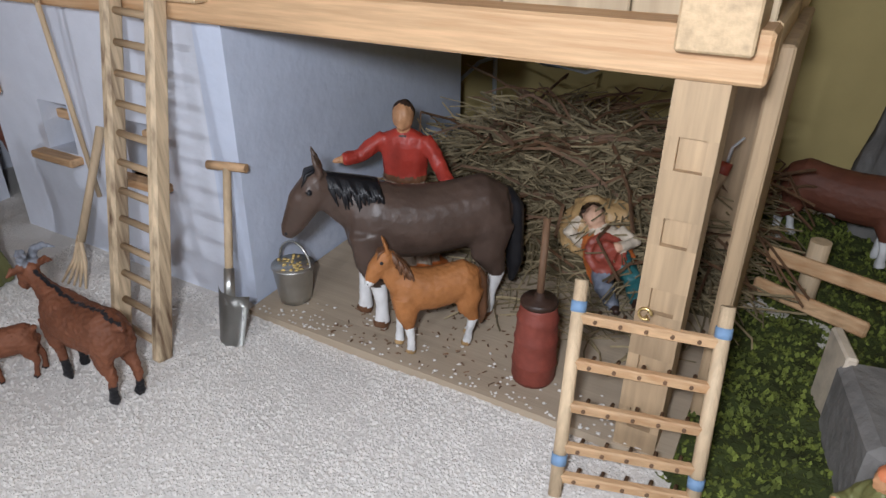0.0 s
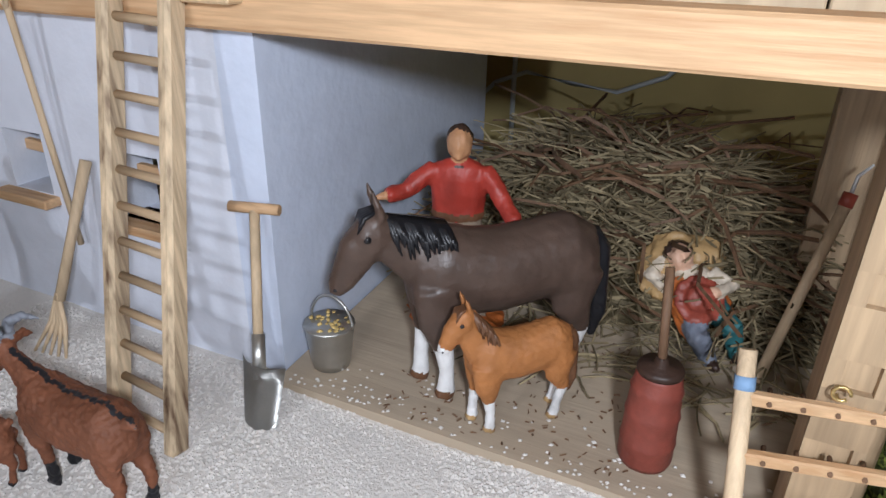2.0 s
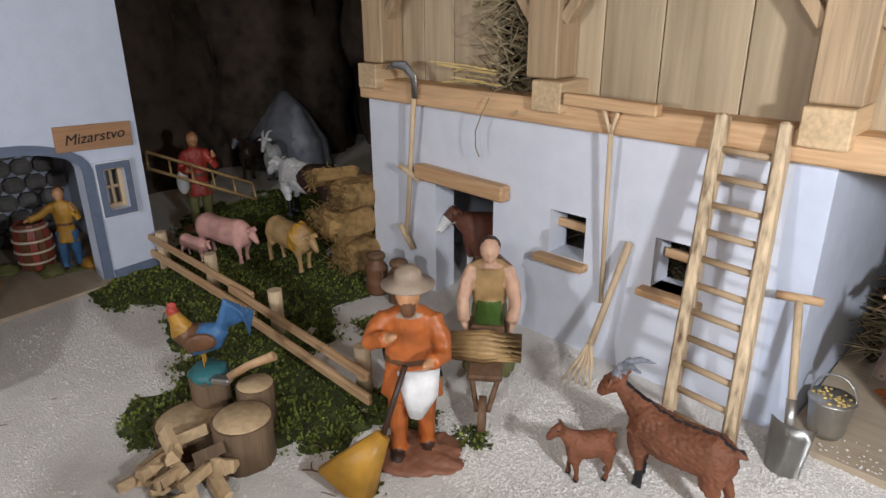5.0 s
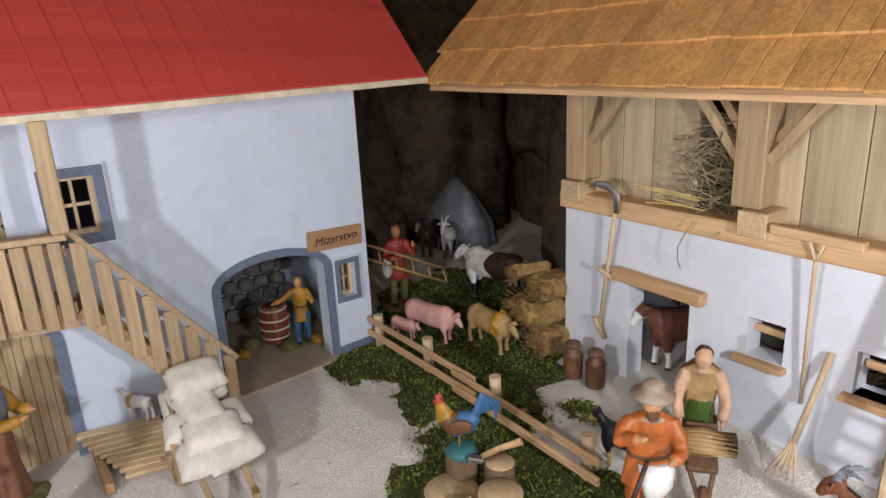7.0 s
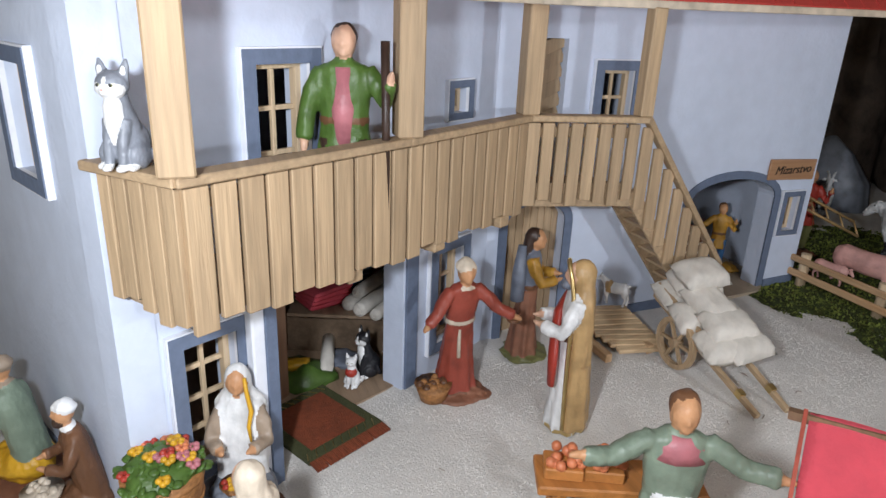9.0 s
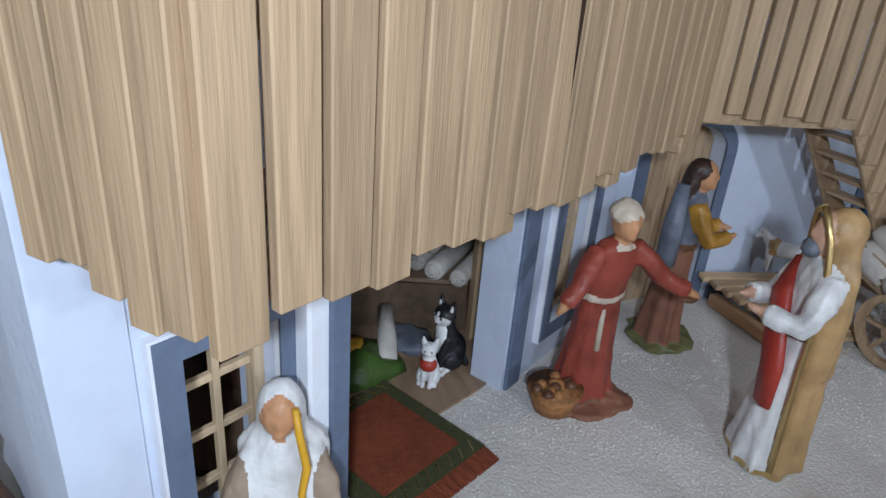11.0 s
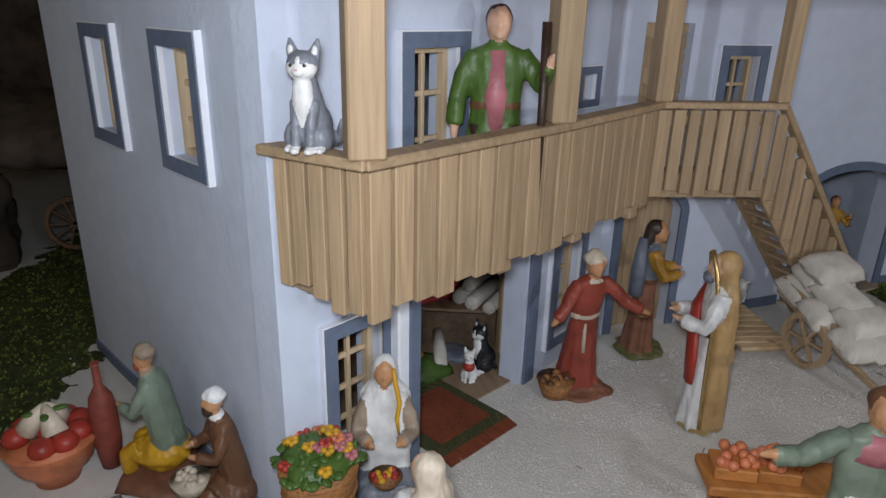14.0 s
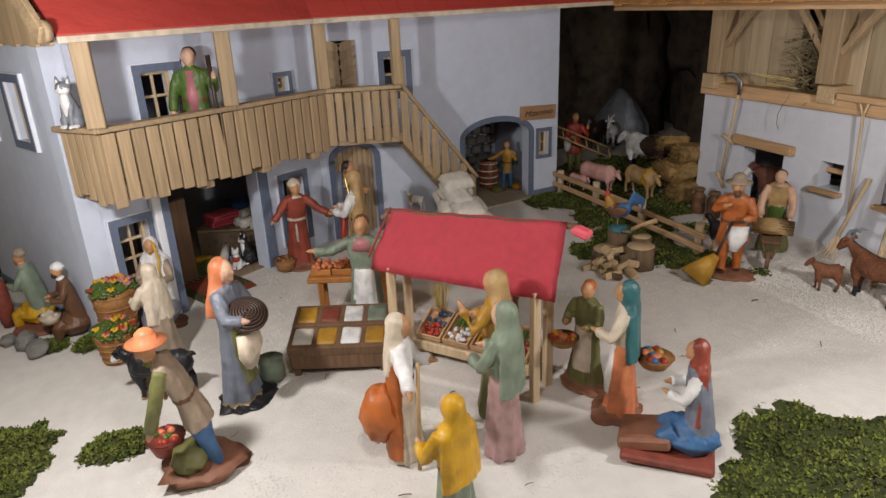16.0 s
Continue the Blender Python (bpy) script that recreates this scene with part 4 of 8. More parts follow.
# market people
def apples(bm, mi):
    ball(bm, (0, 0.06, 0.03), (0.24, 0.26, 0.06), mi(CLAY), 18, 8, lump=0.5)
    basket(bm, mi, (0.08, 0.27, 0.10), 0.12, [RED, SALMON, RED, GREEN], 0.9, TERRA)
    ball(bm, (-0.06, 0.12, 0.13), (0.13, 0.11, 0.09), mi(OLIVE), 14, 8, lump=0.4)


figure("apple_man_figurine", "stooping painted figurine in a tan jacket and orange hat", fg(-0.350, -0.492), 262, 0.124, BLUE, TAUPE, "hat", SALMON, SKIN, (((0.05, 0.06, -0.2), (0.03, 0.12, -0.38)), DOWN), extra=apples, lean=0.32, sleeve=OLIVE, width=1.2, legs=True)
def round_basket(bm, mi):
    """Shallow coiled basket held before the chest, its bowl turned outward, and a pale cloth under it."""
    m = Matrix.Translation((0.06, 0.17, 0.645)) @ Matrix.Rotation(radians(28), 4, "Y") @ Matrix.Rotation(radians(-25), 4, "X")
    b = bmesh.new()
    for k in range(7):
        q = k / 6
        rr, z = 0.014 + 0.098 * q, 0.045 * (1 - q * q)
        sweep(b, [(rr * math.cos(a), rr * math.sin(a), z) for a in [math.pi * 2 * j / 20 for j in range(21)]], [0.0102] * 21, 6, up=(0, 0, 1))
    b.transform(m)
    into(bm, b, mi(DKBROWN))
    sweep(bm, [(0.06, 0.15, 0.52), (0.08, 0.17, 0.42), (0.05, 0.14, 0.30)], [(0.10, 0.04, 0.06), (0.11, 0.045, 0.1), (0.05, 0.03, 0.1)], 20, mi(CREAM), folds=6)


figure("basket_woman_figurine", "painted figurine in an orange headscarf carrying a dark basket", fg(-0.432, -0.460), 52, 0.143, STEEL, STEEL, "short_veil", SALMON, SKIN_L, (FRONT, ((0.06, 0.09, -0.12), (0.03, 0.2, -0.12))), BLACKP, apron=OLIVE, hem=BRASS,
       extra=round_basket, width=0.95)
figure("fruit_seller_figurine", "painted figurine in a green bodice and white apron with spread arms", fg(-0.494, -0.319), -28, 0.134, SAGE, SAGE, "hair", BROWN, SKIN, (((0.12, 0.05, -0.06), (0.25, 0.10, -0.05)), ((0.12, 0.05, -0.06), (0.26, 0.10, -0.04))), OLIVE, apron=WHITE, width=1.12, extra=lambda bm, mi: sweep(bm, [(0, 0.0, 0.7), (0, 0.0, 0.76), (0, 0.0, 0.8)], [(0.118, 0.078, 0.04), (0.105, 0.068, 0.04), (0.05, 0.05)], 18, mi(PINK), folds=6))
figure("stall_seller_figurine", "painted figurine in a brown hood behind the produce stall", fg(-0.420, -0.195), -60, 0.085, PINK, MUSTARD, "veil", BROWN, SKIN, (FRONT, FRONT), cloak=BROWN, width=1.2)
figure("shepherd_figurine", "painted figurine in an orange cloak with a wooden staff", fg(-0.288, -0.352), 62, 0.124, CREAM, WHITE, "short_veil", CREAM, SKIN, (FRONT, OUT), None, ORANGE,
       extra=lambda bm, mi: (sweep(bm, [(0.16, 0.10, 0.0), (0.13, 0.12, 0.72)], [0.014, 0.013], 6, mi(TAN)), ball(bm, (0.06, -0.14, 0.33), (0.14, 0.12, 0.19), mi(ORANGE), 16, 10, lump=0.3)))
figure("brown_veil_woman_figurine", "painted figurine in a mustard shawl and dark green skirt", fg(-0.301, -0.267), 222, 0.133, OLIVE, MUSTARD, "short_veil", TAN, SKIN, (UPA, FRONT), None, width=0.95)
figure("mauve_woman_figurine", "painted figurine in a sage veil and mauve skirt", fg(-0.254, -0.284), 216, 0.130, LILAC, SAGE, "veil", SAGE, SKIN_L, (FRONT, FRONT), None, apron=LILAC, width=1.0)
figure("yellow_veil_woman_figurine", "painted figurine in a bright yellow veil holding a jug", fg(-0.193, -0.352), 205, 0.112, SAGE, YELLOWP, "veil", YELLOWP, SKIN_L, (FRONT, FRONT), None, width=1.15,
       extra=lambda bm, mi: lathe(bm, [(0.05, 0), (0.09, 0.08), (0.06, 0.17), (0.04, 0.2), (0.05, 0.23)], (-0.16, 0.14, 0.0), 14, mi(BRASS)))
figure("fruit_woman_figurine", "painted figurine in an olive dress with a basket of fruit", fg(-0.300, -0.180), 292, 0.101, OLIVE, OLIVE, "hair", ORANGE, SKIN, (FRONT, FRONT), CLAY, apron=CREAM, width=1.15,
       extra=lambda bm, mi: basket(bm, mi, (0.1, 0.2, 0.42), 0.13, [RED, SALMON, YELLOWP], 0.5))
figure("teal_veil_woman_figurine", "painted figurine in a teal veil and orange skirt", fg(-0.253, -0.178), 228, 0.119, SALMON, CREAM, "veil", TEAL, SKIN, (FRONT, ((0.05, 0.03, -0.16), (0.07, 0.08, -0.3))), CLAY, apron=WHITE,
       extra=lambda bm, mi: basket(bm, mi, (0.10, -0.20, 0.32), 0.13, [RED, MUSTARD, BLUE, SALMON], 0.5))


def washboard(bm, mi):
    b = box((0.5, 0.62, 0.06), Matrix.Translation((0, 0.2, 0.03)), 0.015)
    into(bm, b, mi(TERRA))
    b = box((0.34, 0.36, 0.1), Matrix.Translation((0.0, 0.36, 0.1)) @ Matrix.Rotation(-0.18, 4, "X"), 0.02)
    into(bm, b, mi(CLAY))


figure("washing_woman_figurine", "kneeling painted figurine washing on a terracotta board", fg(-0.181, -0.163), 226, 0.104, BLUE, STEEL, "veil", RUST, SKIN, (FRONT, FRONT), None, pose_kind="sit", lean=0.12, sleeve=WHITE, extra=washboard)
figure("striped_robe_woman_figurine", "painted figurine in a pale striped robe on the sand", fg(-0.590, -0.722), 120, 0.085, CREAM, LILAC, "veil", CREAM, SKIN, (FRONT, FRONT), CLAY)
bowl = thing("fruit_bowl", "clay bowl heaped with red and white fruit", "fruit bowl")
fx, fy = -0.738, -0.732
part("dish", lathe(bmesh.new(), [(0.0003, 0), (0.014, 0.0), (0.015, 0.006), (0.024, 0.016), (0.0285, 0.030), (0.0300, 0.033), (0.0285, 0.0335), (0.025, 0.030), (0.0003, 0.028)], (fx, fy, gz(fy)), 26), SALMON, bowl, "orange-brown glazed clay dish", True)
random.seed(31)
for k in range(9):
    a, q = k * 0.7, 0.019 if k < 8 else 0.0
    part("tomato", ball(bmesh.new(), (fx + q * math.cos(a), fy + q * math.sin(a), gz(fy) + 0.036 + random.uniform(0, 0.002)), (0.0088, 0.0085, 0.0075), 0, 14, 10), RED, bowl, smooth=True)
for k in range(3):
    a = 0.6 + 2.1 * k
    part("gourd", sweep(bmesh.new(), [(fx + 0.012 * math.cos(a), fy + 0.012 * math.sin(a), gz(fy) + 0.040), (fx + 0.006 * math.cos(a), fy + 0.006 * math.sin(a), gz(fy) + 0.049), (fx, fy, gz(fy) + 0.057)], [0.0085, 0.0060, 0.0025], 12), CREAM, bowl, "cream-coloured gourd", True)
for k in range(4):
    a = 0.2 + 1.6 * k
    part("leaf", ball(bmesh.new(), (fx + 0.008 * math.cos(a), fy + 0.008 * math.sin(a), gz(fy) + 0.053), (0.006, 0.0028, 0.0016), 0, 10, 6, Matrix.Rotation(a, 4, "Z")), GREEN, bowl, smooth=True)

# barn people
def broom_extra(bm, mi):
    sweep(bm, [(0.02, 0.13, 0.55), (0.14, 0.2, 0.18)], [0.014, 0.014], 6, mi(DKBROWN))
    sweep(bm, [(-0.03, 0.07, 0.5), (-0.035, 0.09, 0.38), (-0.02, 0.1, 0.26)], [(0.1, 0.045, 0.1), (0.085, 0.035, 0.12), (0.03, 0.02, 0.1)], 18, mi(WHITE), folds=6)
    sweep(bm, [(0.12, 0.2, 0.24), (0.18, 0.23, 0.17), (0.29, 0.27, 0.02)], [(0.035, 0.035), (0.075, 0.06), (0.15, 0.085)], 12, mi(MUSTARD), fold=0.08)


figure("sweeper_figurine", "painted figurine in an orange suit and hat with a broom", fg(-0.402, 0.085), -45, 0.120, ORANGE, ORANGE, "hat", TAUPE, SKIN, (FRONT, ((0.05, 0.08, -0.08), (-0.06, 0.17, -0.01))), CLAY, extra=broom_extra, lean=0.10, width=1.15, legs=True, beard=BROWN)


def barrow(bm, mi):
    w = mi(OLDWOOD)
    for sx in (-1, 1):
        sweep(bm, [(sx * 0.11, 0.08, 0.42), (sx * 0.08, 0.42, 0.22), (sx * 0.03, 0.62, 0.12)], [0.016] * 3, 6, w)
    b = box((0.2, 0.26, 0.05), Matrix.Translation((0, 0.36, 0.28)) @ Matrix.Rotation(-0.4, 4, "X"), 0.01)
    into(bm, b, w)
    b = box((0.2, 0.03, 0.16), Matrix.Translation((0, 0.24, 0.37)), 0.008)
    into(bm, b, w)
    lathe(bm, [(0.001, -0.02), (0.1, -0.02), (0.1, 0.02), (0.001, 0.02)], (0, 0, 0), 14, w)
    bm.verts.ensure_lookup_table()
    for v in bm.verts[-56:]:
        v.co = Vector((v.co.z, v.co.x + 0.62, v.co.y + 0.1))
    for k in range(16):
        a = k * 0.4
        sweep(bm, [(-0.2, 0.4 + 0.07 * math.cos(a), 0.4 + 0.06 * math.sin(a)), (0, 0.42 + 0.075 * math.cos(a), 0.41 + 0.065 * math.sin(a)), (0.2, 0.4 + 0.07 * math.cos(a), 0.4 + 0.06 * math.sin(a))], [0.022, 0.03, 0.02], 6, mi(TAN))


figure("barrow_boy_figurine", "painted figurine pushing a dark wheelbarrow with a bundle of wood", fg(-0.424, 0.176), -52, 0.108, OLIVE, TAN, "hair", DKBROWN, SKIN_L, (((0.04, 0.05, -0.18), (0.02, 0.12, -0.33)),) * 2, None, apron=GREEN, lean=0.16, extra=lambda bm, mi: (barrow(bm, mi), sweep(bm, [(0, 0, 0.66), (0, 0, 0.74), (0, 0, 0.8)], [(0.15, 0.1, 0.03), (0.13, 0.085, 0.03), (0.06, 0.05)], 18, mi(BROWN), folds=5)), width=1.1, sleeve=SKIN_L)
figure("ladder_man_figurine", "painted figurine in a red shirt carrying a wooden ladder", fg(-0.862, 0.180), -20, 0.114, OLIVE, RED, "hair", BROWN, SKIN, (UPA, FRONT), CLAY, legs=True,
       extra=lambda bm, mi: ([sweep(bm, [(0.42, 0.16 + o, 0.84 - o), (-0.5, 0.12 + o, 0.42 - o)], [0.016, 0.016], 6, mi(TAN)) for o in (0.0, 0.13)],
                             [sweep(bm, [(0.42 - 0.92 * k / 5, 0.16 - 0.04 * k / 5, 0.84 - 0.42 * k / 5), (0.42 - 0.92 * k / 5, 0.29 - 0.04 * k / 5, 0.71 - 0.42 * k / 5)], [0.011, 0.011], 6, mi(TAN)) for k in range(6)],
                             ball(bm, (0.14, 0.1, 0.5), (0.06, 0.06, 0.12), mi(WHITE), 10, 8)))
figure("cooper_figurine", "painted figurine in a yellow jacket and blue trousers in the workshop", fg(-0.852, 0.038), -30, 0.088, BLUE, MUSTARD, "hair", BROWN, SKIN, (UPA, OUT), OLIVE, width=0.9, legs=True)
figure("groom_figurine", "kneeling painted figurine in a red shirt grooming the horse", fg(-0.197, 0.318, 0.004), -72, 0.110, TAUPE, RED, "hair", DKBROWN, SKIN, (((0.08, 0.06, -0.12), (0.15, 0.14, -0.2)), ((0.1, 0.05, -0.09), (0.2, 0.12, -0.1))), ORANGE, lean=0.06, width=1.2,
       extra=lambda bm, mi: ball(bm, (-0.25, 0.16, 0.56), (0.055, 0.03, 0.02), mi(METAL), 8, 6))

def reclining():
    """A small figure lying back on a sheaf, one arm under the head, a hat on the chest."""
    mats = []

    def mi(m):
        if m not in mats:
            mats.append(m)
        return mats.index(m)
    bm = bmesh.new()
    ball(bm, (0, -0.12, 0.82), (0.36, 0.13, 0.30), mi(TAN), 20, 12, lump=0.3)
    for sx in (-1, 1):
        sweep(bm, [(sx * 0.09, 0.0, 0.44), (sx * 0.13, 0.12, 0.24), (sx * 0.10, 0.02, 0.03)], [0.115, 0.09, 0.06], 14, mi(TEAL if sx < 0 else STEEL), fold=0.06, folds=5)
        ball(bm, (sx * 0.10, 0.06, 0.0), (0.05, 0.1, 0.05), mi(DKBROWN), 10, 8)
        ball(bm, (sx * 0.14, -0.02, 0.42), (0.1, 0.08, 0.22), mi(ORANGE), 12, 8)
    sweep(bm, [(0, 0, z) for z in (0.34, 0.5, 0.66, 0.76, 0.8)], [(0.19, 0.11), (0.19, 0.12), (0.2, 0.11), (0.15, 0.08), (0.05, 0.05)], 20, mi(CREAM), fold=0.03, folds=7)
    sweep(bm, [(0.11, 0.03, 0.36), (0.12, 0.04, 0.56), (0.1, 0.03, 0.74)], [(0.1, 0.1), (0.1, 0.1), (0.07, 0.07)], 12, mi(ORANGE))
    ball(bm, (0.0, 0.03, 0.89), (0.098, 0.1, 0.115), mi(SKIN_L), 16, 12)
    ball(bm, (0.0, 0.0, 0.945), (0.11, 0.09, 0.085), mi(DKBROWN), 14, 10, lump=0.2)
    ball(bm, (0.0, 0.128, 0.885), (0.016, 0.018, 0.026), mi(SKIN_L), 8, 6)
    sweep(bm, [(0.17, 0.0, 0.7), (0.27, -0.02, 0.84), (0.12, -0.03, 0.92)], [0.065, 0.06, 0.045], 12, mi(CREAM), fold=0.08, folds=5)
    sweep(bm, [(-0.17, 0.02, 0.7), (-0.26, 0.1, 0.54), (-0.12, 0.18, 0.53)], [0.065, 0.06, 0.05], 12, mi(CREAM), fold=0.08, folds=5)
    ball(bm, (-0.08, 0.2, 0.54), (0.06, 0.03, 0.045), mi(SKIN_L), 10, 8)
    lathe(bm, [(0.001, 0.0), (0.19, 0.0), (0.195, 0.02), (0.12, 0.035), (0.1, 0.09), (0.06, 0.11), (0.001, 0.09)], (0.02, 0.0, 0.0), 24, mi(RUST))
    k = len(bm.verts)
    bm.verts.ensure_lookup_table()
    for v in bm.verts[k - 24 * 7:]:
        v.co = Vector((v.co.x, 0.13 + v.co.z, 0.53 + v.co.y))
    bm = sculpt(bm, 0.016, 0.012, (16, 16, 16), 2)
    za = Vector((-0.031, 0.020, 0.044)).normalized()
    ya = Vector((0.15, -0.78, 0.6))
    ya = (ya - za * ya.dot(za)).normalized()
    xa = ya.cross(za)
    m = Matrix((xa, ya, za)).transposed().to_4x4()
    bm.transform(Matrix.Translation((-0.060, 0.333, 0.041)) @ m @ Matrix.Diagonal((0.062, 0.062, 0.062, 1)))
    tagged(finish(bm, "reclining_figurine", mats), "painted figurine in ochre and blue lying back in the hay", "figurine")


reclining()


# ---- animal figurines ----
def animal(name, label, at, az, s, coat, leg=None, hoof=None, mane=None, face=None, body=1.0, neck=1.0, leglen=1.0, head_low=0.0, ears="short", horn=None, tail="horse", belly=None,
           fat=1.0, snout=1.0, ruff=None, ruff_len=0.24, reach=0.30, face_full=True, blaze=None, nod=0, hd=1.0, rough=0.004, paint_of=None):
    """A painted four-legged figure, one plain mesh, facing az; s: height of the back."""
    mats = []

    def mi(m):
        if m not in mats:
            mats.append(m)
        return mats.index(m)
    bm = bmesh.new()
    c = mi(coat)
    lg, hf = mi(leg or coat), mi(hoof or DKBROWN)
    L, z0 = body, 0.82 * leglen + (1 - leglen) * 0.62
    ring = [(-0.80, 0.06, 0.03, 0.04), (-0.75, 0.04, 0.15, 0.19), (-0.56, 0.05, 0.22, 0.27), (-0.30, 0.02, 0.23, 0.26), (0.0, -0.01, 0.24, 0.27), (0.26, 0.0, 0.23, 0.28), (0.48, 0.03, 0.21, 0.29), (0.64, 0.05, 0.14, 0.21), (0.70, 0.05, 0.03, 0.05)]
    sweep(bm, [(0, y * L, z0 + dz) for y, dz, a, b in ring], [(a * fat, b * fat) for y, dz, a, b in ring], 18, c)
    for sx in (-1, 1):
        ball(bm, (sx * 0.10 * fat, -0.55 * L, z0 - 0.02), (0.13 * fat, 0.22 * L, 0.25), c, 12, 8)
        ball(bm, (sx * 0.10 * fat, 0.44 * L, z0 - 0.01), (0.115 * fat, 0.17 * L, 0.25), c, 12, 8)
    hy, hz = 0.62 * L + reach * neck, z0 + 0.52 * neck - head_low
    sweep(bm, [(0, 0.40 * L, z0 + 0.08), (0, 0.56 * L, z0 + 0.22 * neck - head_low * 0.35), (0, 0.62 * L + reach * 0.43 * neck, z0 + 0.38 * neck - head_low * 0.7), (0, hy - 0.06, hz)],
          [(0.15 * fat, 0.25 * fat), (0.12 * fat, 0.2 * fat), (0.09, 0.14), (0.08, 0.1)], 14, c)
    fc = mi(face) if face else c
    cn, sn = math.cos(radians(nod)), math.sin(radians(nod))

    def hp(x, y, z):
        return (x * hd, hy + (y * cn + z * sn) * hd, hz + (z * cn - y * sn) * hd)

    def hr(*r):
        return [tuple(q * hd for q in p) for p in r]
    sweep(bm, [hp(0, -0.13, 0.02), hp(0, -0.04, 0.03), hp(0, 0.08, -0.06), hp(0, 0.08 + 0.13 * snout, -0.06 - 0.15 * snout), hp(0, 0.1 + 0.16 * snout, -0.09 - 0.17 * snout)],
          hr((0.05, 0.06), (0.1, 0.12), (0.085, 0.11), (0.058, 0.07), (0.035, 0.04)), 14, c, mats=[c, c, fc if face_full else c, fc])
    ball(bm, hp(0, 0.02, -0.06), (0.075 * hd, 0.09 * hd, 0.09 * hd), fc if face_full else c, 12, 8)
    for sx in (-1, 1):
        ball(bm, hp(sx * 0.06, 0.04, 0.03), 0.04 * hd, c, 8, 6)
        if ears == "short":
            sweep(bm, [hp(sx * 0.06, -0.07, 0.1), hp(sx * 0.078, -0.06, 0.18), hp(sx * 0.07, -0.05, 0.26)], hr((0.04, 0.026), (0.042, 0.022), (0.01, 0.01)), 8, c)
        elif ears == "side":
            sweep(bm, [hp(sx * 0.07, -0.08, 0.07), hp(sx * 0.17, -0.06, 0.07), hp(sx * 0.25, -0.05, 0.03)], hr((0.03, 0.04), (0.024, 0.055), (0.012, 0.016)), 8, c, up=(0, 1, 0))
        elif ears == "flop":
            sweep(bm, [hp(sx * 0.06, -0.04, 0.1), hp(sx * 0.11, 0.04, 0.12), hp(sx * 0.12, 0.12, 0.04)], hr((0.05, 0.026), (0.07, 0.024), (0.02, 0.014)), 8, c, up=(1, 0.5, 0))
        if horn:
            sweep(bm, [hp(sx * 0.05, -0.04, 0.1), hp(sx * 0.075, -0.12, 0.24), hp(sx * 0.11, -0.28, 0.30), hp(sx * 0.15, -0.44, 0.27)], hr((0.05, 0.06), (0.042, 0.05), (0.03, 0.036), (0.014, 0.014)), 10, mi(horn))
        for y, front in ((0.47 * L, True), (-0.60 * L, False)):
            k = 0.0 if front else -0.08
            st = 0.05 * sx * (1 if front else -1)
            sweep(bm, [(sx * 0.12 * fat, y, z0 - 0.02), (sx * 0.13 * fat, y + (0.0 if front else 0.03), z0 * 0.66), (sx * 0.12 * fat, y + k + st * 0.5, z0 * 0.46), (sx * 0.12 * fat, y + k * 0.7 + st, z0 * 0.26), (sx * 0.12 * fat, y + k * 0.5 + st, 0.1), (sx * 0.12 * fat, y + k * 0.3 + st, 0.055), (sx * 0.12 * fat, y + 0.02 + k * 0.3 + st, 0.0)],
                  [(0.11, 0.18), (0.085, 0.135), (0.056, 0.068), (0.046, 0.05), (0.05, 0.056), (0.055, 0.064), (0.064, 0.074)], 12, c, mats=[c, c, lg, lg, hf if leg is None else lg, hf])
    if tail == "horse":
        sweep(bm, [(0, -0.76 * L, z0 + 0.2), (0, -0.86 * L, z0 + 0.05), (0, -0.88 * L, z0 * 0.5), (0, -0.86 * L, z0 * 0.25)], [0.04, (0.06, 0.06), (0.075, 0.07), 0.025], 16, mi(mane or coat), fold=0.14, folds=5)
    elif tail == "up":
        sweep(bm, [(0, -0.70 * L, z0 + 0.16), (0, -0.82 * L, z0 + 0.24), (0, -0.92 * L, z0 + 0.2)], [0.06, 0.065, 0.02], 8, c)
    elif tail == "thin":
        sweep(bm, [(0, -0.76 * L, z0 + 0.18), (0, -0.88 * L, z0 - 0.05), (0, -0.88 * L, z0 - 0.4)], [0.03, 0.026, 0.04], 8, c)
    if blaze:
        sweep(bm, [hp(0, 0.05, 0.05), hp(0, 0.12, -0.005), hp(0, 0.10 + 0.12 * snout, -0.01 - 0.12 * snout)], hr((0.026, 0.02), (0.034, 0.03), (0.024, 0.02)), 8, mi(blaze))
    if ruff:
        ball(bm, (0, (0.62 - ruff_len) * L, z0 + 0.02), (0.27 * fat, ruff_len, 0.3 * fat), mi(ruff), 20, 12, lump=0.25)
    if belly:
        ball(bm, (0, -0.05 * L, z0 - 0.12), (0.2 * fat, 0.42 * L, 0.17 * fat), mi(belly), 14, 8)
    bm = sculpt(bm, 0.018 if s > 0.04 else 0.027, rough, (26, 18, 26), 3, paint_of(mi) if paint_of else None)
    if mane:
        M_ = mi(mane)
        for k in range(54):
            f = (k // 2) / 26
            ms = 1 if k % 2 else -1
            y = 0.40 * L + (hy - 0.09 * hd - 0.40 * L) * f
            z = z0 + 0.33 + (hz + 0.10 * hd - z0 - 0.33) * (f ** 0.9)
            ln = 0.17 + 0.05 * math.sin(k * 2.7)
            sweep(bm, [(0, y + 0.01, z), (ms * (0.07 - 0.03 * f), y + 0.005, z - 0.015), (ms * (0.15 - 0.055 * f), y - 0.015, z - 0.45 * ln), (ms * (0.165 - 0.055 * f), y - 0.035 + 0.02 * math.sin(k * 1.9), z - ln)], [(0.022, 0.02), (0.022, 0.018), (0.018, 0.012), (0.004, 0.004)], 6, M_, up=(0, 1, 0))
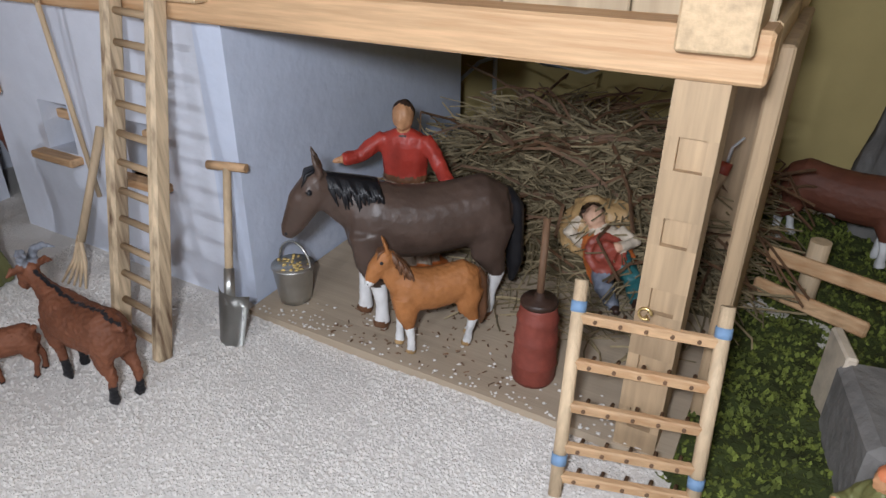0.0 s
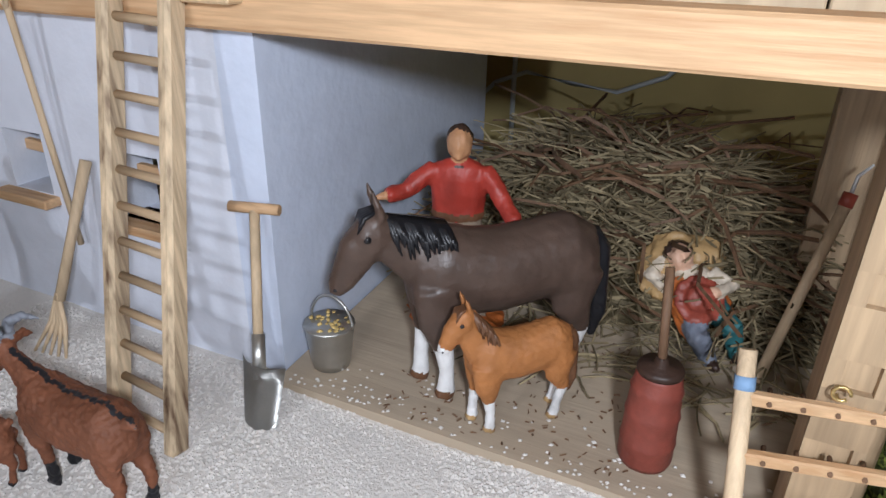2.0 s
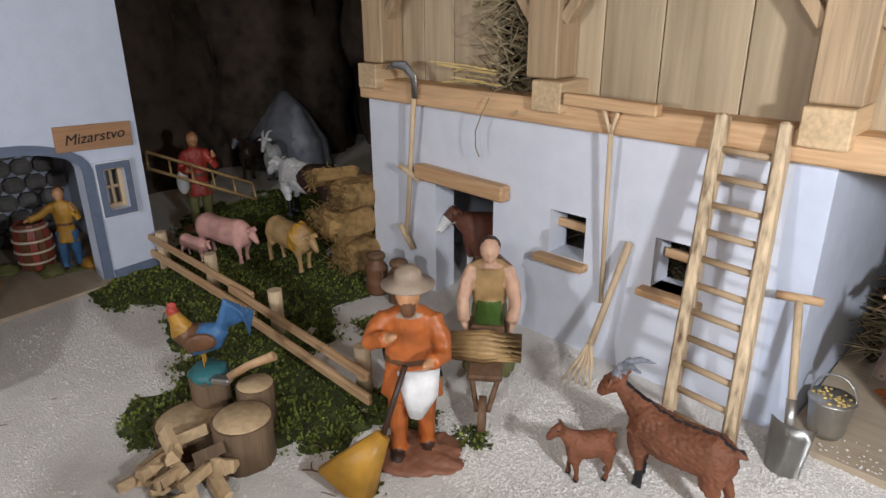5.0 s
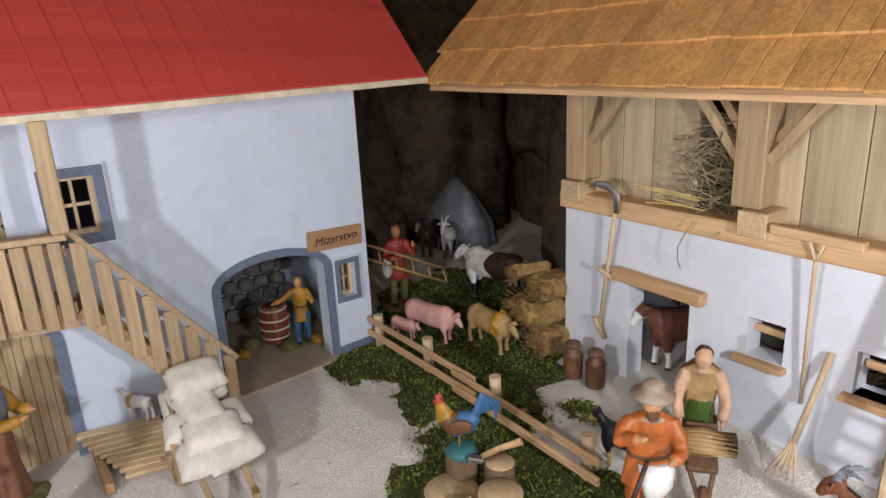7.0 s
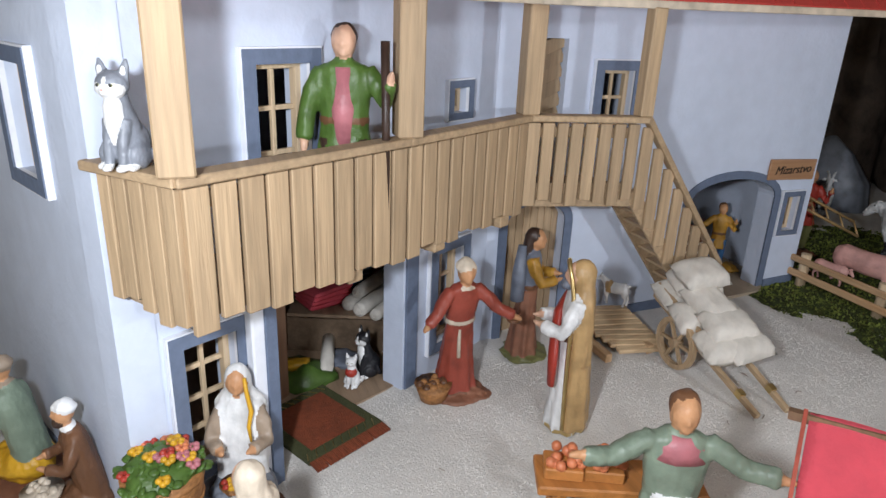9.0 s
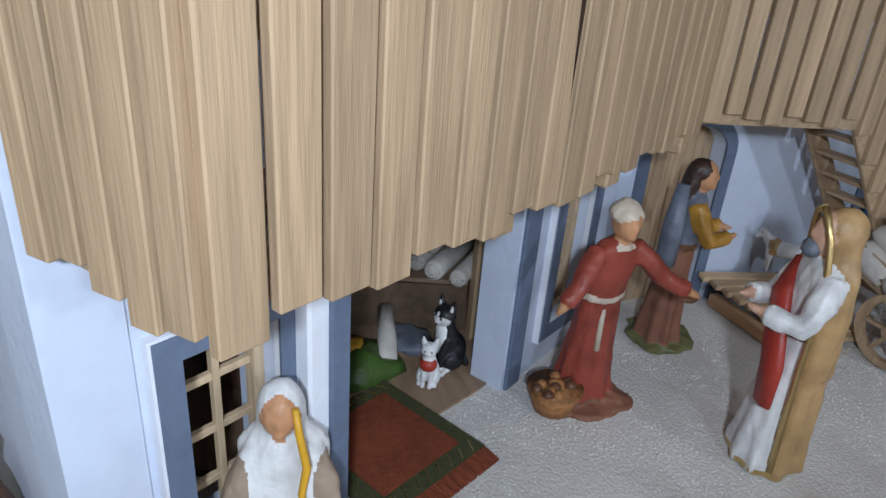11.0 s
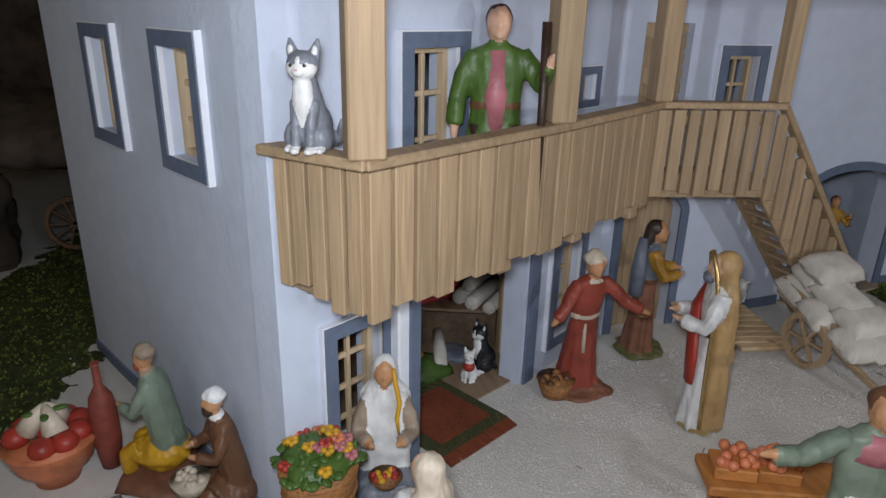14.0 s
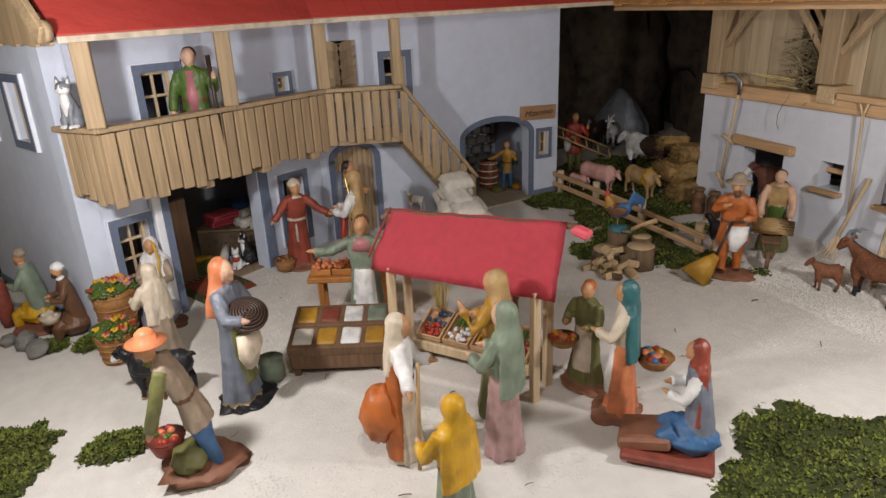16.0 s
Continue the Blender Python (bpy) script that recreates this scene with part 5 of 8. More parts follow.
        for k in range(5):
            sweep(bm, [hp(0.012 * (k - 2), -0.06, 0.13), hp(0.025 * (k - 2), 0.02, 0.12), hp(0.03 * (k - 2), 0.08, 0.03)], hr((0.022, 0.018), (0.022, 0.014), (0.005, 0.005)), 6, M_)
    for sx in (-1, 1):
        ball(bm, hp(sx * 0.088, 0.03, 0.02), (0.016 * hd, 0.022 * hd, 0.02 * hd), mi(BLACKP), 8, 6)
        ball(bm, hp(sx * 0.034, 0.1 + 0.15 * snout, -0.075 - 0.15 * snout), 0.012 * hd, mi(BLACKP), 6, 5)
    bm.transform(Matrix.Translation(at) @ Matrix.Rotation(radians(az - 90), 4, "Z") @ Matrix.Diagonal((s, s, s, 1)))
    return tagged(finish(bm, name, mats), label, "animal figurine")


def back_stripe(mi):
    k = mi(BLACKP)
    return lambda p, n: k if (n.z > 0.6 and abs(p.x + 0.01 * math.sin(p.y * 30)) < 0.026 and p.y < 0.75 and p.z > 0.9) or (p.z < 0.24 + 0.03 * math.sin(p.y * 40)) else None


def white_front(mi):
    k = mi(WHITE)
    return lambda p, n: k if p.y > -0.02 + 0.08 * math.sin(p.z * 9) and p.z > 0.32 else None


animal("horse_figurine", "dark bay toy horse with white socks standing in the stall", (-0.160, 0.276, gz(.276) + 0.0038), 222, 0.071, HORSE, WHITE, BROWN, BLACKP, None, 0.84, 0.80, 1.0, 0.12, fat=1.02, reach=0.32, blaze=WHITE, nod=12, hd=1.12, rough=0.003)
animal("foal_figurine", "chestnut toy foal with white legs before the horse", (-0.141, 0.2535, gz(.2535) + 0.0038), 224, 0.0415, FOAL, WHITE, TAN, BROWN, WHITE, 0.74, 0.85, 1.08, tail="horse", reach=0.16, face_full=False, nod=12, hd=1.12, rough=0.007, snout=0.85)
animal("goat_figurine", "brown toy goat with curved horns standing on the sand", fg(-0.2765, 0.1515), 178, 0.042, GOAT, GOAT, BLACKP, None, None, 0.9, 0.95, 0.95, 0.06, "side", GREYP, "up", snout=0.85, fat=1.12, rough=0.016, reach=0.36, nod=8, hd=1.1, paint_of=back_stripe)
animal("kid_figurine", "small brown toy kid standing beside the goat", fg(-0.316, 0.134), 228, 0.026, GOAT, GOAT, BLACKP, None, None, 0.64, 0.85, 1.0, 0.05, "side", None, "up", snout=0.7, rough=0.018, fat=1.1, hd=1.1)
animal("calf_figurine", "brown and white toy calf looking out of the barn door", fg(-0.519, 0.300), 250, 0.055, COW, WHITE, DKBROWN, None, WHITE, 1.0, 0.9, 0.9, 0.10, "side", None, "thin", fat=1.15)
animal("cow_figurine", "brown and white toy cow grazing on the moss", fg(0.040, 0.462, 0.004), -12, 0.049, COW, WHITE, WHITE, None, WHITE, 1.05, 0.8, 0.8, 0.22, "side", None, "thin", WHITE, fat=1.2)
animal("pig_figurine", "pink toy pig rooting in the moss", fg(-0.742, 0.148, 0.006), 14, 0.039, PIGPINK, PIGPINK, PIGPINK, None, None, 1.2, 0.5, 0.5, 0.16, "flop", None, "none", fat=1.25, snout=0.9)
animal("piglet_figurine", "small pink toy piglet beside the pig", fg(-0.766, 0.126, 0.006), 12, 0.022, PIGPINK, PIGPINK, PIGPINK, None, None, 1.15, 0.5, 0.5, 0.1, "flop", None, "none", fat=1.2, snout=0.9)
animal("yellow_pig_figurine", "ochre toy pig with a yellow shoulder", fg(-0.676, 0.180, 0.006), 2, 0.041, TAN, TAN, TAN, None, None, 1.0, 0.5, 0.55, 0.18, "flop", None, "none", ruff=MUSTARD, fat=1.2, snout=0.9)
animal("sheep_figurine", "white woolly toy sheep with a dark rump grazing", fg(-0.775, 0.268, 0.006), 190, 0.058, DKBROWN, BLACKP, STEEL, None, WHITE, 1.05, 0.75, 0.85, 0.2, "side", None, "thin", fat=1.1, rough=0.02, paint_of=white_front)
animal("white_goat_figurine", "white and black toy goat under the rock", fg(-0.962, 0.338, 0.004), -50, 0.042, GREYP, GREYP, BLACKP, None, WHITE, 0.9, 1.0, 0.9, 0.0, "side", DKBROWN, "up", rough=0.018, paint_of=white_front)
animal("donkey_figurine", "dark toy donkey in the mouth of the cave", fg(-0.990, 0.322, 0.004), -60, 0.046, DKBROWN, DKBROWN, BLACKP, None, GREYP, 0.9, 1.0, 0.9, 0.0, "short")
animal("dog_figurine", "black toy dog with tan legs by the fence", fg(-0.452, 0.128), 190, 0.034, BLACKP, TAN, TAN, None, TAN, 0.9, 0.7, 0.8, 0.0, "flop", None, "up", snout=0.7)
animal("black_dog_figurine", "black toy dog with white paws on the sand", fg(-0.478, -0.527), 248, 0.042, BLACKP, BLACKP, TAN, None, WHITE, 0.95, 0.7, 0.85, 0.08, "flop", None, "up", ruff=BLACKP, snout=0.7, fat=1.1)
animal("spotted_dog_figurine", "white toy dog with tan and black patches on the bench", (-0.770, -0.160, gz(-.16) + 0.026), -140, 0.022, WHITE, WHITE, WHITE, None, WHITE, 0.75, 0.8, 0.8, 0.0, "flop", None, "up", ruff=TAN, snout=0.6)


def sitting_cat(name, label, at, az, h, coat, chest, collar=None):
    """A slim sitting cat, one plain mesh: haunches, chest, forelegs, wide ears, tail; pale face and chest, dark eyes."""
    mats = [coat, chest, collar or coat, PIGPINK, BLACKP, OLIVE]
    bm = bmesh.new()
    ball(bm, (0, -0.06, 0.22), (0.195, 0.22, 0.23), 0, 18, 12)
    sweep(bm, [(0, -0.05, 0.2), (0, 0.0, 0.40), (0, 0.04, 0.56), (0, 0.06, 0.70)], [(0.18, 0.19), (0.155, 0.15), (0.125, 0.115), (0.10, 0.09)], 18, 0)
    sweep(bm, [(0, 0.115, 0.24), (0, 0.125, 0.42), (0, 0.125, 0.58), (0, 0.12, 0.66)], [(0.05, 0.05), (0.09, 0.06), (0.095, 0.06), (0.07, 0.05)], 14, 1)
    ball(bm, (0, 0.08, 0.775), (0.15, 0.135, 0.125), 0, 18, 12)
    ball(bm, (0, 0.125, 0.745), (0.143, 0.098, 0.098), 1, 16, 12)
    ball(bm, (0, 0.17, 0.80), (0.03, 0.05, 0.055), 1, 10, 8)
    ball(bm, (0, 0.195, 0.72), (0.06, 0.05, 0.042), 1, 12, 8)
    for sx in (-1, 1):
        sweep(bm, [(sx * 0.085, 0.06, 0.83), (sx * 0.118, 0.05, 0.92), (sx * 0.135, 0.045, 1.0)], [(0.07, 0.035), (0.048, 0.026), (0.012, 0.012)], 10, 0)
        ball(bm, (sx * 0.112, 0.078, 0.89), (0.026, 0.018, 0.045), 1, 8, 6)
        sweep(bm, [(sx * 0.08, 0.08, 0.46), (sx * 0.07, 0.14, 0.24), (sx * 0.068, 0.165, 0.06), (sx * 0.07, 0.20, 0.02)], [0.062, 0.052, 0.045, 0.045], 12, 0, mats=[0, 0, 1])
        ball(bm, (sx * 0.068, 0.205, 0.028), (0.05, 0.065, 0.034), 1, 10, 8)
        ball(bm, (sx * 0.145, 0.0, 0.13), (0.085, 0.16, 0.14), 0, 14, 10)
        ball(bm, (sx * 0.15, 0.14, 0.03), (0.046, 0.075, 0.034), 1, 10, 8)
    sweep(bm, [(-0.12, -0.2, 0.06), (-0.24, -0.12, 0.10), (-0.29, -0.05, 0.22), (-0.30, -0.03, 0.30)], [0.05, 0.045, 0.036, 0.016], 10, 0)
    if collar:
        ball(bm, (0, 0.1, 0.45), (0.17, 0.16, 0.14), 2, 12, 8)
    bm = sculpt(bm, 0.012, 0.004, (34, 34, 14), 2)
    for sx in (-1, 1):
        ball(bm, (sx * 0.062, 0.205, 0.775), (0.022, 0.010, 0.016), 5, 10, 8)
        ball(bm, (sx * 0.062, 0.214, 0.775), (0.012, 0.007, 0.017), 4, 8, 6)
    ball(bm, (0, 0.246, 0.738), (0.014, 0.010, 0.010), 3, 8, 6)
    bm.transform(Matrix.Translation(at) @ Matrix.Rotation(radians(az - 90), 4, "Z") @ Matrix.Diagonal((h, h, h, 1)))
    return tagged(finish(bm, name, mats), label, "animal figurine")


sitting_cat("cat_figurine", "grey and white china cat sitting on the balcony rail", (-0.606, -0.564, 0.2305), -28, 0.0485, GREYP, WHITE)
sitting_cat("kitten_figurine", "white toy kitten with a red bow in the shop doorway", fg(-0.756, -0.427, 0.003), -30, 0.031, WHITE, WHITE, RED)
sitting_cat("black_cat_figurine", "black and white toy cat in the shop doorway", fg(-0.769, -0.411, 0.003), -70, 0.046, BLACKP, WHITE)


def rooster():
    mats = [MUSTARD, RED, BLUE, BROWN]
    bm = bmesh.new()
    sweep(bm, [(0, -0.3, 0.62), (0, -0.15, 0.5), (0, 0.1, 0.45), (0, 0.28, 0.62), (0, 0.33, 0.85), (0, 0.36, 0.95)], [0.1, (0.2, 0.22), (0.22, 0.24), (0.15, 0.18), 0.09, 0.05], 14, 0, mats=[2, 2, 3, 0, 0])
    ball(bm, (0, 0.36, 0.93), (0.075, 0.085, 0.08), 1, 10, 8)
    ball(bm, (0, 0.36, 1.02), (0.02, 0.08, 0.06), 1, 8, 6)
    ball(bm, (0, 0.42, 0.82), (0.02, 0.03, 0.06), 1, 8, 6)
    sweep(bm, [(0, 0.43, 0.93), (0, 0.5, 0.91)], [0.025, 0.004], 6, 0)
    for k in range(7):
        a = 0.5 + 0.16 * k
        sweep(bm, [(0.02 * (k - 3), -0.22, 0.6), (0.03 * (k - 3), -0.4 - 0.05 * k, 0.75 + 0.05 * (6 - k)), (0.03 * (k - 3), -0.62, 0.72 - 0.07 * k + 0.1)], [(0.05, 0.06), (0.05, 0.09), (0.015, 0.02)], 8, 2)
    for sx in (-1, 1):
        sweep(bm, [(sx * 0.07, 0.03, 0.3), (sx * 0.07, 0.03, 0.0)], [0.03, 0.02], 6, 0)
        ball(bm, (sx * 0.2, 0.0, 0.5), (0.04, 0.22, 0.14), 3, 10, 8)
    bm = sculpt(bm, 0.022, 0.006, (20, 20, 20), 2)
    bm.transform(Matrix.Translation((-0.524, 0.022, 0.056)) @ Matrix.Rotation(radians(235 - 90), 4, "Z") @ Matrix.Diagonal((0.043, 0.043, 0.043, 1)))
    tagged(finish(bm, "rooster_figurine", mats), "toy rooster with a blue tail on a tree stump", "animal figurine")


rooster()

# ---- tools at the barn ----
def straight(p, q, r, bm=None, seg=8, mi=0):
    return sweep(bm or bmesh.new(), [p, q], [r, r], seg, mi)


ladder = thing("ladder", "pale wooden ladder leaning on the barn wall", "ladder")
LA, LB = (Vector((-0.297, 0.181, gz(.181))), Vector((-0.3075, 0.2265, 0.2135))), (Vector((-0.261, 0.178, gz(.178))), Vector((-0.2755, 0.2265, 0.2125)))
for p, q in (LA, LB):
    part("rail", beam(p, q, 0.0100, 0.0065, 0.0016, None, 0, (1, 0, 0)), STREAKED, ladder)
for k in range(12):
    f = 0.045 + k * 0.078
    part("rung", straight(LA[0].lerp(LA[1], f) + Vector((0.003, 0, 0)), LB[0].lerp(LB[1], f) + Vector((-0.003, 0, 0)), 0.0019), WOODX, ladder)

shovel = thing("shovel", "small shovel with a wooden T-handle and a metal blade", "shovel")
s0, s1 = Vector((-0.2425, 0.212, 0.056)), Vector((-0.2565, 0.2355, 0.1195))
part("handle", straight(s0, s1, 0.0022, seg=10), PINE, shovel)
part("grip", straight(s1 + Vector((-0.011, -0.003, 0)), s1 + Vector((0.011, 0.003, 0)), 0.0024, seg=10), PINEX, shovel)
part("socket", straight(s0 + Vector((0.001, -0.0015, -0.004)), s0.lerp(s1, 0.22), 0.0029, seg=10), METAL, shovel, "zinc socket")
bm = bmesh.new()
for i in range(7):
    for j in range(6):
        u, v = i / 6 - 0.5, j / 5
        w = 0.023 - 0.006 * v
        bm.verts.new((-0.2415 + u * w, 0.2095 - 0.008 * v + 0.02 * u * u, 0.0585 - 0.034 * v))
bm.verts.ensure_lookup_table()
for i in range(6):
    for j in range(5):
        bm.faces.new([bm.verts[a] for a in (i * 6 + j, i * 6 + j + 1, i * 6 + j + 7, i * 6 + j + 6)])
bmesh.ops.solidify(bm, geom=bm.faces[:], thickness=0.0008)
part("blade", bm, METAL, shovel, "bent zinc blade", True)

bucket = thing("bucket", "small zinc bucket full of yellow grain", "bucket")
bx, by = -0.2340, 0.2530
bz = gz(by) + 0.0035
bm = bmesh.new()
lathe(bm, [(0.0003, 0.0005), (0.009, 0.0), (0.0098, 0.004), (0.0118, 0.0215), (0.0124, 0.0222), (0.0122, 0.0232), (0.0112, 0.0225), (0.0108, 0.018), (0.0003, 0.0175)], (bx, by, bz), 24)
part("pail", bm, METAL, bucket, smooth=True)
bm = bmesh.new()
sweep(bm, [(bx + 0.0118 * math.cos(a), by + 0.002, bz + 0.021 + 0.0155 * math.sin(a)) for a in [math.pi * k / 12 for k in range(13)]], [0.0007] * 13, 6, up=(0, 1, 0))
part("handle", bm, METAL, bucket)
random.seed(2)
bm = bmesh.new()
for k in range(90):
    a, q = random.uniform(0, 6.28), 0.0102 * math.sqrt(random.random())
    ball(bm, (bx + q * math.cos(a), by + q * math.sin(a), bz + 0.0205 + random.uniform(0, 0.003)), (0.0011, 0.0015, 0.0008), 0, 6, 4, Matrix.Rotation(a * 3, 4, "Z"))
part("grain", bm, STRAW, bucket, "yellow maize grains", True)

churn = thing("butter_churn", "dark red clay butter churn with a stick in its lid", "butter churn")
cx, cy = -0.0845, 0.2550
cz = gz(cy) + 0.0035
bm = bmesh.new()
lathe(bm, [(0.00023, 0.00000), (0.00998, 0.00000), (0.01076, 0.00258), (0.01061, 0.00946), (0.01108, 0.01075), (0.01061, 0.01204), (0.01030, 0.02236), (0.01076, 0.02365), (0.01022, 0.02494), (0.00967, 0.03354), (0.01014, 0.03483), (0.00952, 0.03612), (0.00874, 0.04085), (0.00842, 0.04214), (0.00023, 0.04214)], (cx, cy, cz), 26)
part("jar", bm, TERRA, churn, smooth=True)
bm = bmesh.new()
lathe(bm, [(0.00023, 0.04214), (0.00874, 0.04214), (0.00889, 0.04386), (0.00811, 0.04515), (0.00273, 0.04558), (0.00234, 0.04816), (0.00023, 0.04816)], (cx, cy, cz), 22)
part("lid", bm, DKBROWN, churn, "dark lid", True)
part("stick", straight((cx, cy, cz + 0.046), (cx - 0.004, cy + 0.012, cz + 0.080), 0.0018), OLDWOOD, churn)

rack = thing("hay_rack", "pale hay rack of two poles with pegged rungs and blue tape", "hay rack")
RA, RB = (Vector((-0.0500, 0.196, gz(.196))), Vector((-0.0592, 0.231, 0.1105))), (Vector((0.000, 0.211, gz(.211))), Vector((-0.0055, 0.241, 0.1095)))
for p, q in (RA, RB):
    part("pole", straight(p, q, 0.0028, seg=12), PINE, rack)
    for f in (0.88, 0.17):
        part("tape_band", straight(p.lerp(q, f - 0.025), p.lerp(q, f + 0.025), 0.0032, seg=12), BLUETAPE, rack, "blue tape")
for f in (0.83, 0.62, 0.42, 0.23, 0.09):
    a, b = RA[0].lerp(RA[1], f), RB[0].lerp(RB[1], f)
    rung = part("rung", beam(a, b, 0.0036, 0.0044, 0.0006), PINEX, rack)
    for k in range(5):
        c = a.lerp(b, 0.14 + 0.18 * k)
        part("peg", straight(c + Vector((0, -0.0028, 0)), c + Vector((0, 0.005, 0.001)), 0.0008, seg=6), OLDWOOD, rung)

eye = thing("screw_eye", "small brass screw eye in the post", "hook")
bm = bmesh.new()
sweep(bm, [(-0.0325 + 0.0024 * math.cos(a), 0.2265, 0.1055 + 0.0024 * math.sin(a)) for a in [0.5 * k for k in range(12)]], [0.0006] * 12, 6, up=(0, 1, 0))
sweep(bm, [(-0.0325, 0.2265, 0.1032), (-0.0325, 0.229, 0.1015), (-0.0325, 0.2335, 0.1015)], [0.0006] * 3, 6)
part("ring", bm, BRASS, eye)

pole = thing("torch_stick", "slanting wooden stick with a red band and a white wick", "stick")
p0, p1 = Vector((-0.045, 0.325, gz(.325) + 0.004)), Vector((-0.0265, 0.352, 0.125))
part("shaft", straight(p0, p1, 0.0026, seg=10), PINE, pole)
part("band", straight(p1.lerp(p0, 0.03), p1 + (p1 - p0) * 0.04, 0.0031, seg=10), RUST, pole, "red band")
part("wick", sweep(bmesh.new(), [p1 + (p1 - p0) * 0.04, p1 + Vector((0.0015, 0.002, 0.011)), p1 + Vector((0.006, 0.002, 0.017))], [0.0009, 0.0008, 0.0006], 6), WHITE, pole, "white wick")

cable = thing("cable", "thin white cable running along the yellow wall", "cable")
bm = bmesh.new()
sweep(bm, [(-0.2555, 0.566, 0.03), (-0.2565, 0.566, 0.12), (-0.2565, 0.566, 0.21)], [0.0022] * 3, 8)
part("upright", bm, GLASSY, cable)
bm = bmesh.new()
sweep(bm, [(-0.30, 0.565, 0.09), (-0.272, 0.564, 0.117), (-0.245, 0.5635, 0.128), (-0.206, 0.565, 0.122), (-0.17, 0.566, 0.119), (-0.134, 0.566, 0.134), (-0.11, 0.566, 0.16), (-0.1, 0.566, 0.2)], [0.0019] * 8, 8)
part("loop", bm, GLASSY, cable)

scythe = thing("scythe", "wooden scythe with a short blade hung on the barn beam", "scythe")
c0, c1 = Vector((-0.572, 0.2335, 0.073)), Vector((-0.549, 0.2255, 0.207))
part("handle", straight(c0, c1, 0.0021), PINE, scythe)
for f, d in ((0.02, (-0.004, -0.004, 0.012)), (0.47, (-0.009, -0.004, 0.006))):
    c = c0.lerp(c1, f)
    part("grip", straight(c - Vector(d) * 0.9, c + Vector(d), 0.0027), PINE, scythe)
bm = bmesh.new()
sweep(bm, [c1 + Vector((0.002, -0.002, -0.008)), c1 + Vector((0.0015, -0.002, 0.008)), c1 + Vector((-0.007, -0.003, 0.016)), c1 + Vector((-0.02, -0.003, 0.0165)), c1 + Vector((-0.031, -0.002, 0.012))], [(0.0008, 0.0032), (0.0007, 0.004), (0.0007, 0.0042), (0.0006, 0.003), (0.0004, 0.0008)], 8, up=(0, 1, 0))
part("blade", bm, METAL, scythe, "grey steel blade", True)

rake = thing("rake", "wooden hay rake hung head up on the barn beam", "rake")
part("head", beam((-0.405, 0.2225, 0.2125), (-0.342, 0.2225, 0.2115), 0.0075, 0.007, 0.0008), PINEX, rake)
part("handle", straight((-0.376, 0.2355, 0.077), (-0.3735, 0.2255, 0.200), 0.0016), PINE, rake)
for sx in (-1, 1):
    part("fork_arm", straight((-0.3735, 0.2255, 0.194), (-0.3735 + sx * 0.0055, 0.224, 0.2095), 0.0012, seg=6), PINE, rake)

fork = thing("pitchfork", "wooden pitchfork with five prongs leaning on the wall", "pitchfork")
f0, f1 = Vector((-0.3665, 0.211, 0.058)), Vector((-0.3595, 0.2365, 0.1245))
part("handle", sweep(bmesh.new(), [f0, f0.lerp(f1, 0.5), f1], [0.0026, 0.0024, 0.0028], 8), PINE, fork)
for k in range(5):
    o = (k - 2) * 0.0042
    part("prong", sweep(bmesh.new(), [f0 + Vector((0, 0, 0.004)), f0 + Vector((o * 0.6 - 0.001, -0.003, -0.012)), f0 + Vector((o * 1.2 - 0.003, -0.011 + 0.0006 * k, -0.0275))], [0.0014, 0.0013, 0.0007], 6), PINE, fork)

cord = thing("twine", "loose brown twine hanging from the beam", "twine")
part("strand", sweep(bmesh.new(), [(-0.468, 0.222, 0.207), (-0.474, 0.221, 0.196), (-0.4815, 0.2225, 0.182), (-0.481, 0.2225, 0.170), (-0.4775, 0.2225, 0.164)], [0.0005] * 5, 5), HAY, cord)

for x, y in ((-0.579, 0.204), (-0.552, 0.206)):
    can = thing("milk_can", "dark copper-brown milk can by the barn door", "milk can", "milk cans by the barn door")
    bm = bmesh.new()
    lathe(bm, [(0.0003, 0), (0.0095, 0), (0.0098, 0.003), (0.0096, 0.009), (0.01, 0.010), (0.0096, 0.011), (0.0095, 0.022), (0.0099, 0.023), (0.009, 0.0255), (0.0062, 0.029), (0.006, 0.033)], (x, y, gz(y)), 22)
    part("body", bm, BROWN, can, smooth=True)
    bm = bmesh.new()
    lathe(bm, [(0.0003, 0.033), (0.0078, 0.0325), (0.008, 0.035), (0.007, 0.0365), (0.0003, 0.0375)], (x, y, gz(y)), 20)
    part("lid", bm, OLDWOOD, can, smooth=True)
    bm = bmesh.new()
    sweep(bm, [(x + 0.0088, y - 0.003, gz(y) + 0.024), (x + 0.0125, y - 0.004, gz(y) + 0.020), (x + 0.0098, y - 0.003, gz(y) + 0.013)], [0.0007] * 3, 6)
    part("handle", bm, OLDWOOD, can)

# ---- fence, stumps, firewood ----
fence = thing("fence", "low rustic fence of round posts and split rails", "fence")
for x, y in ((-0.781, 0.096), (-0.691, 0.102), (-0.582, 0.101), (-0.466, 0.095)):
    bm = bmesh.new()
    sweep(bm, [(x, y + 0.0045, gz(y) - 0.004), (x + 0.0005, y + 0.0045, gz(y) + 0.02), (x, y + 0.0045, gz(y) + 0.038)], [0.0056, 0.0053, 0.0055], 12)
    part("post", bm, PINE, fence)
for z, w in ((0.030, 0.0072), (0.0135, 0.0078)):
    part("rail", beam((-0.812, 0.0945, gz(.095) + z + 0.001), (-0.60, 0.0965, gz(.095) + z), w * 0.6, w, 0.0014), PINEX, fence)
    part("rail", beam((-0.63, 0.0925, gz(.09) + z - 0.001), (-0.443, 0.0865, gz(.09) + z), w * 0.6, w, 0.0014), PINEX, fence)

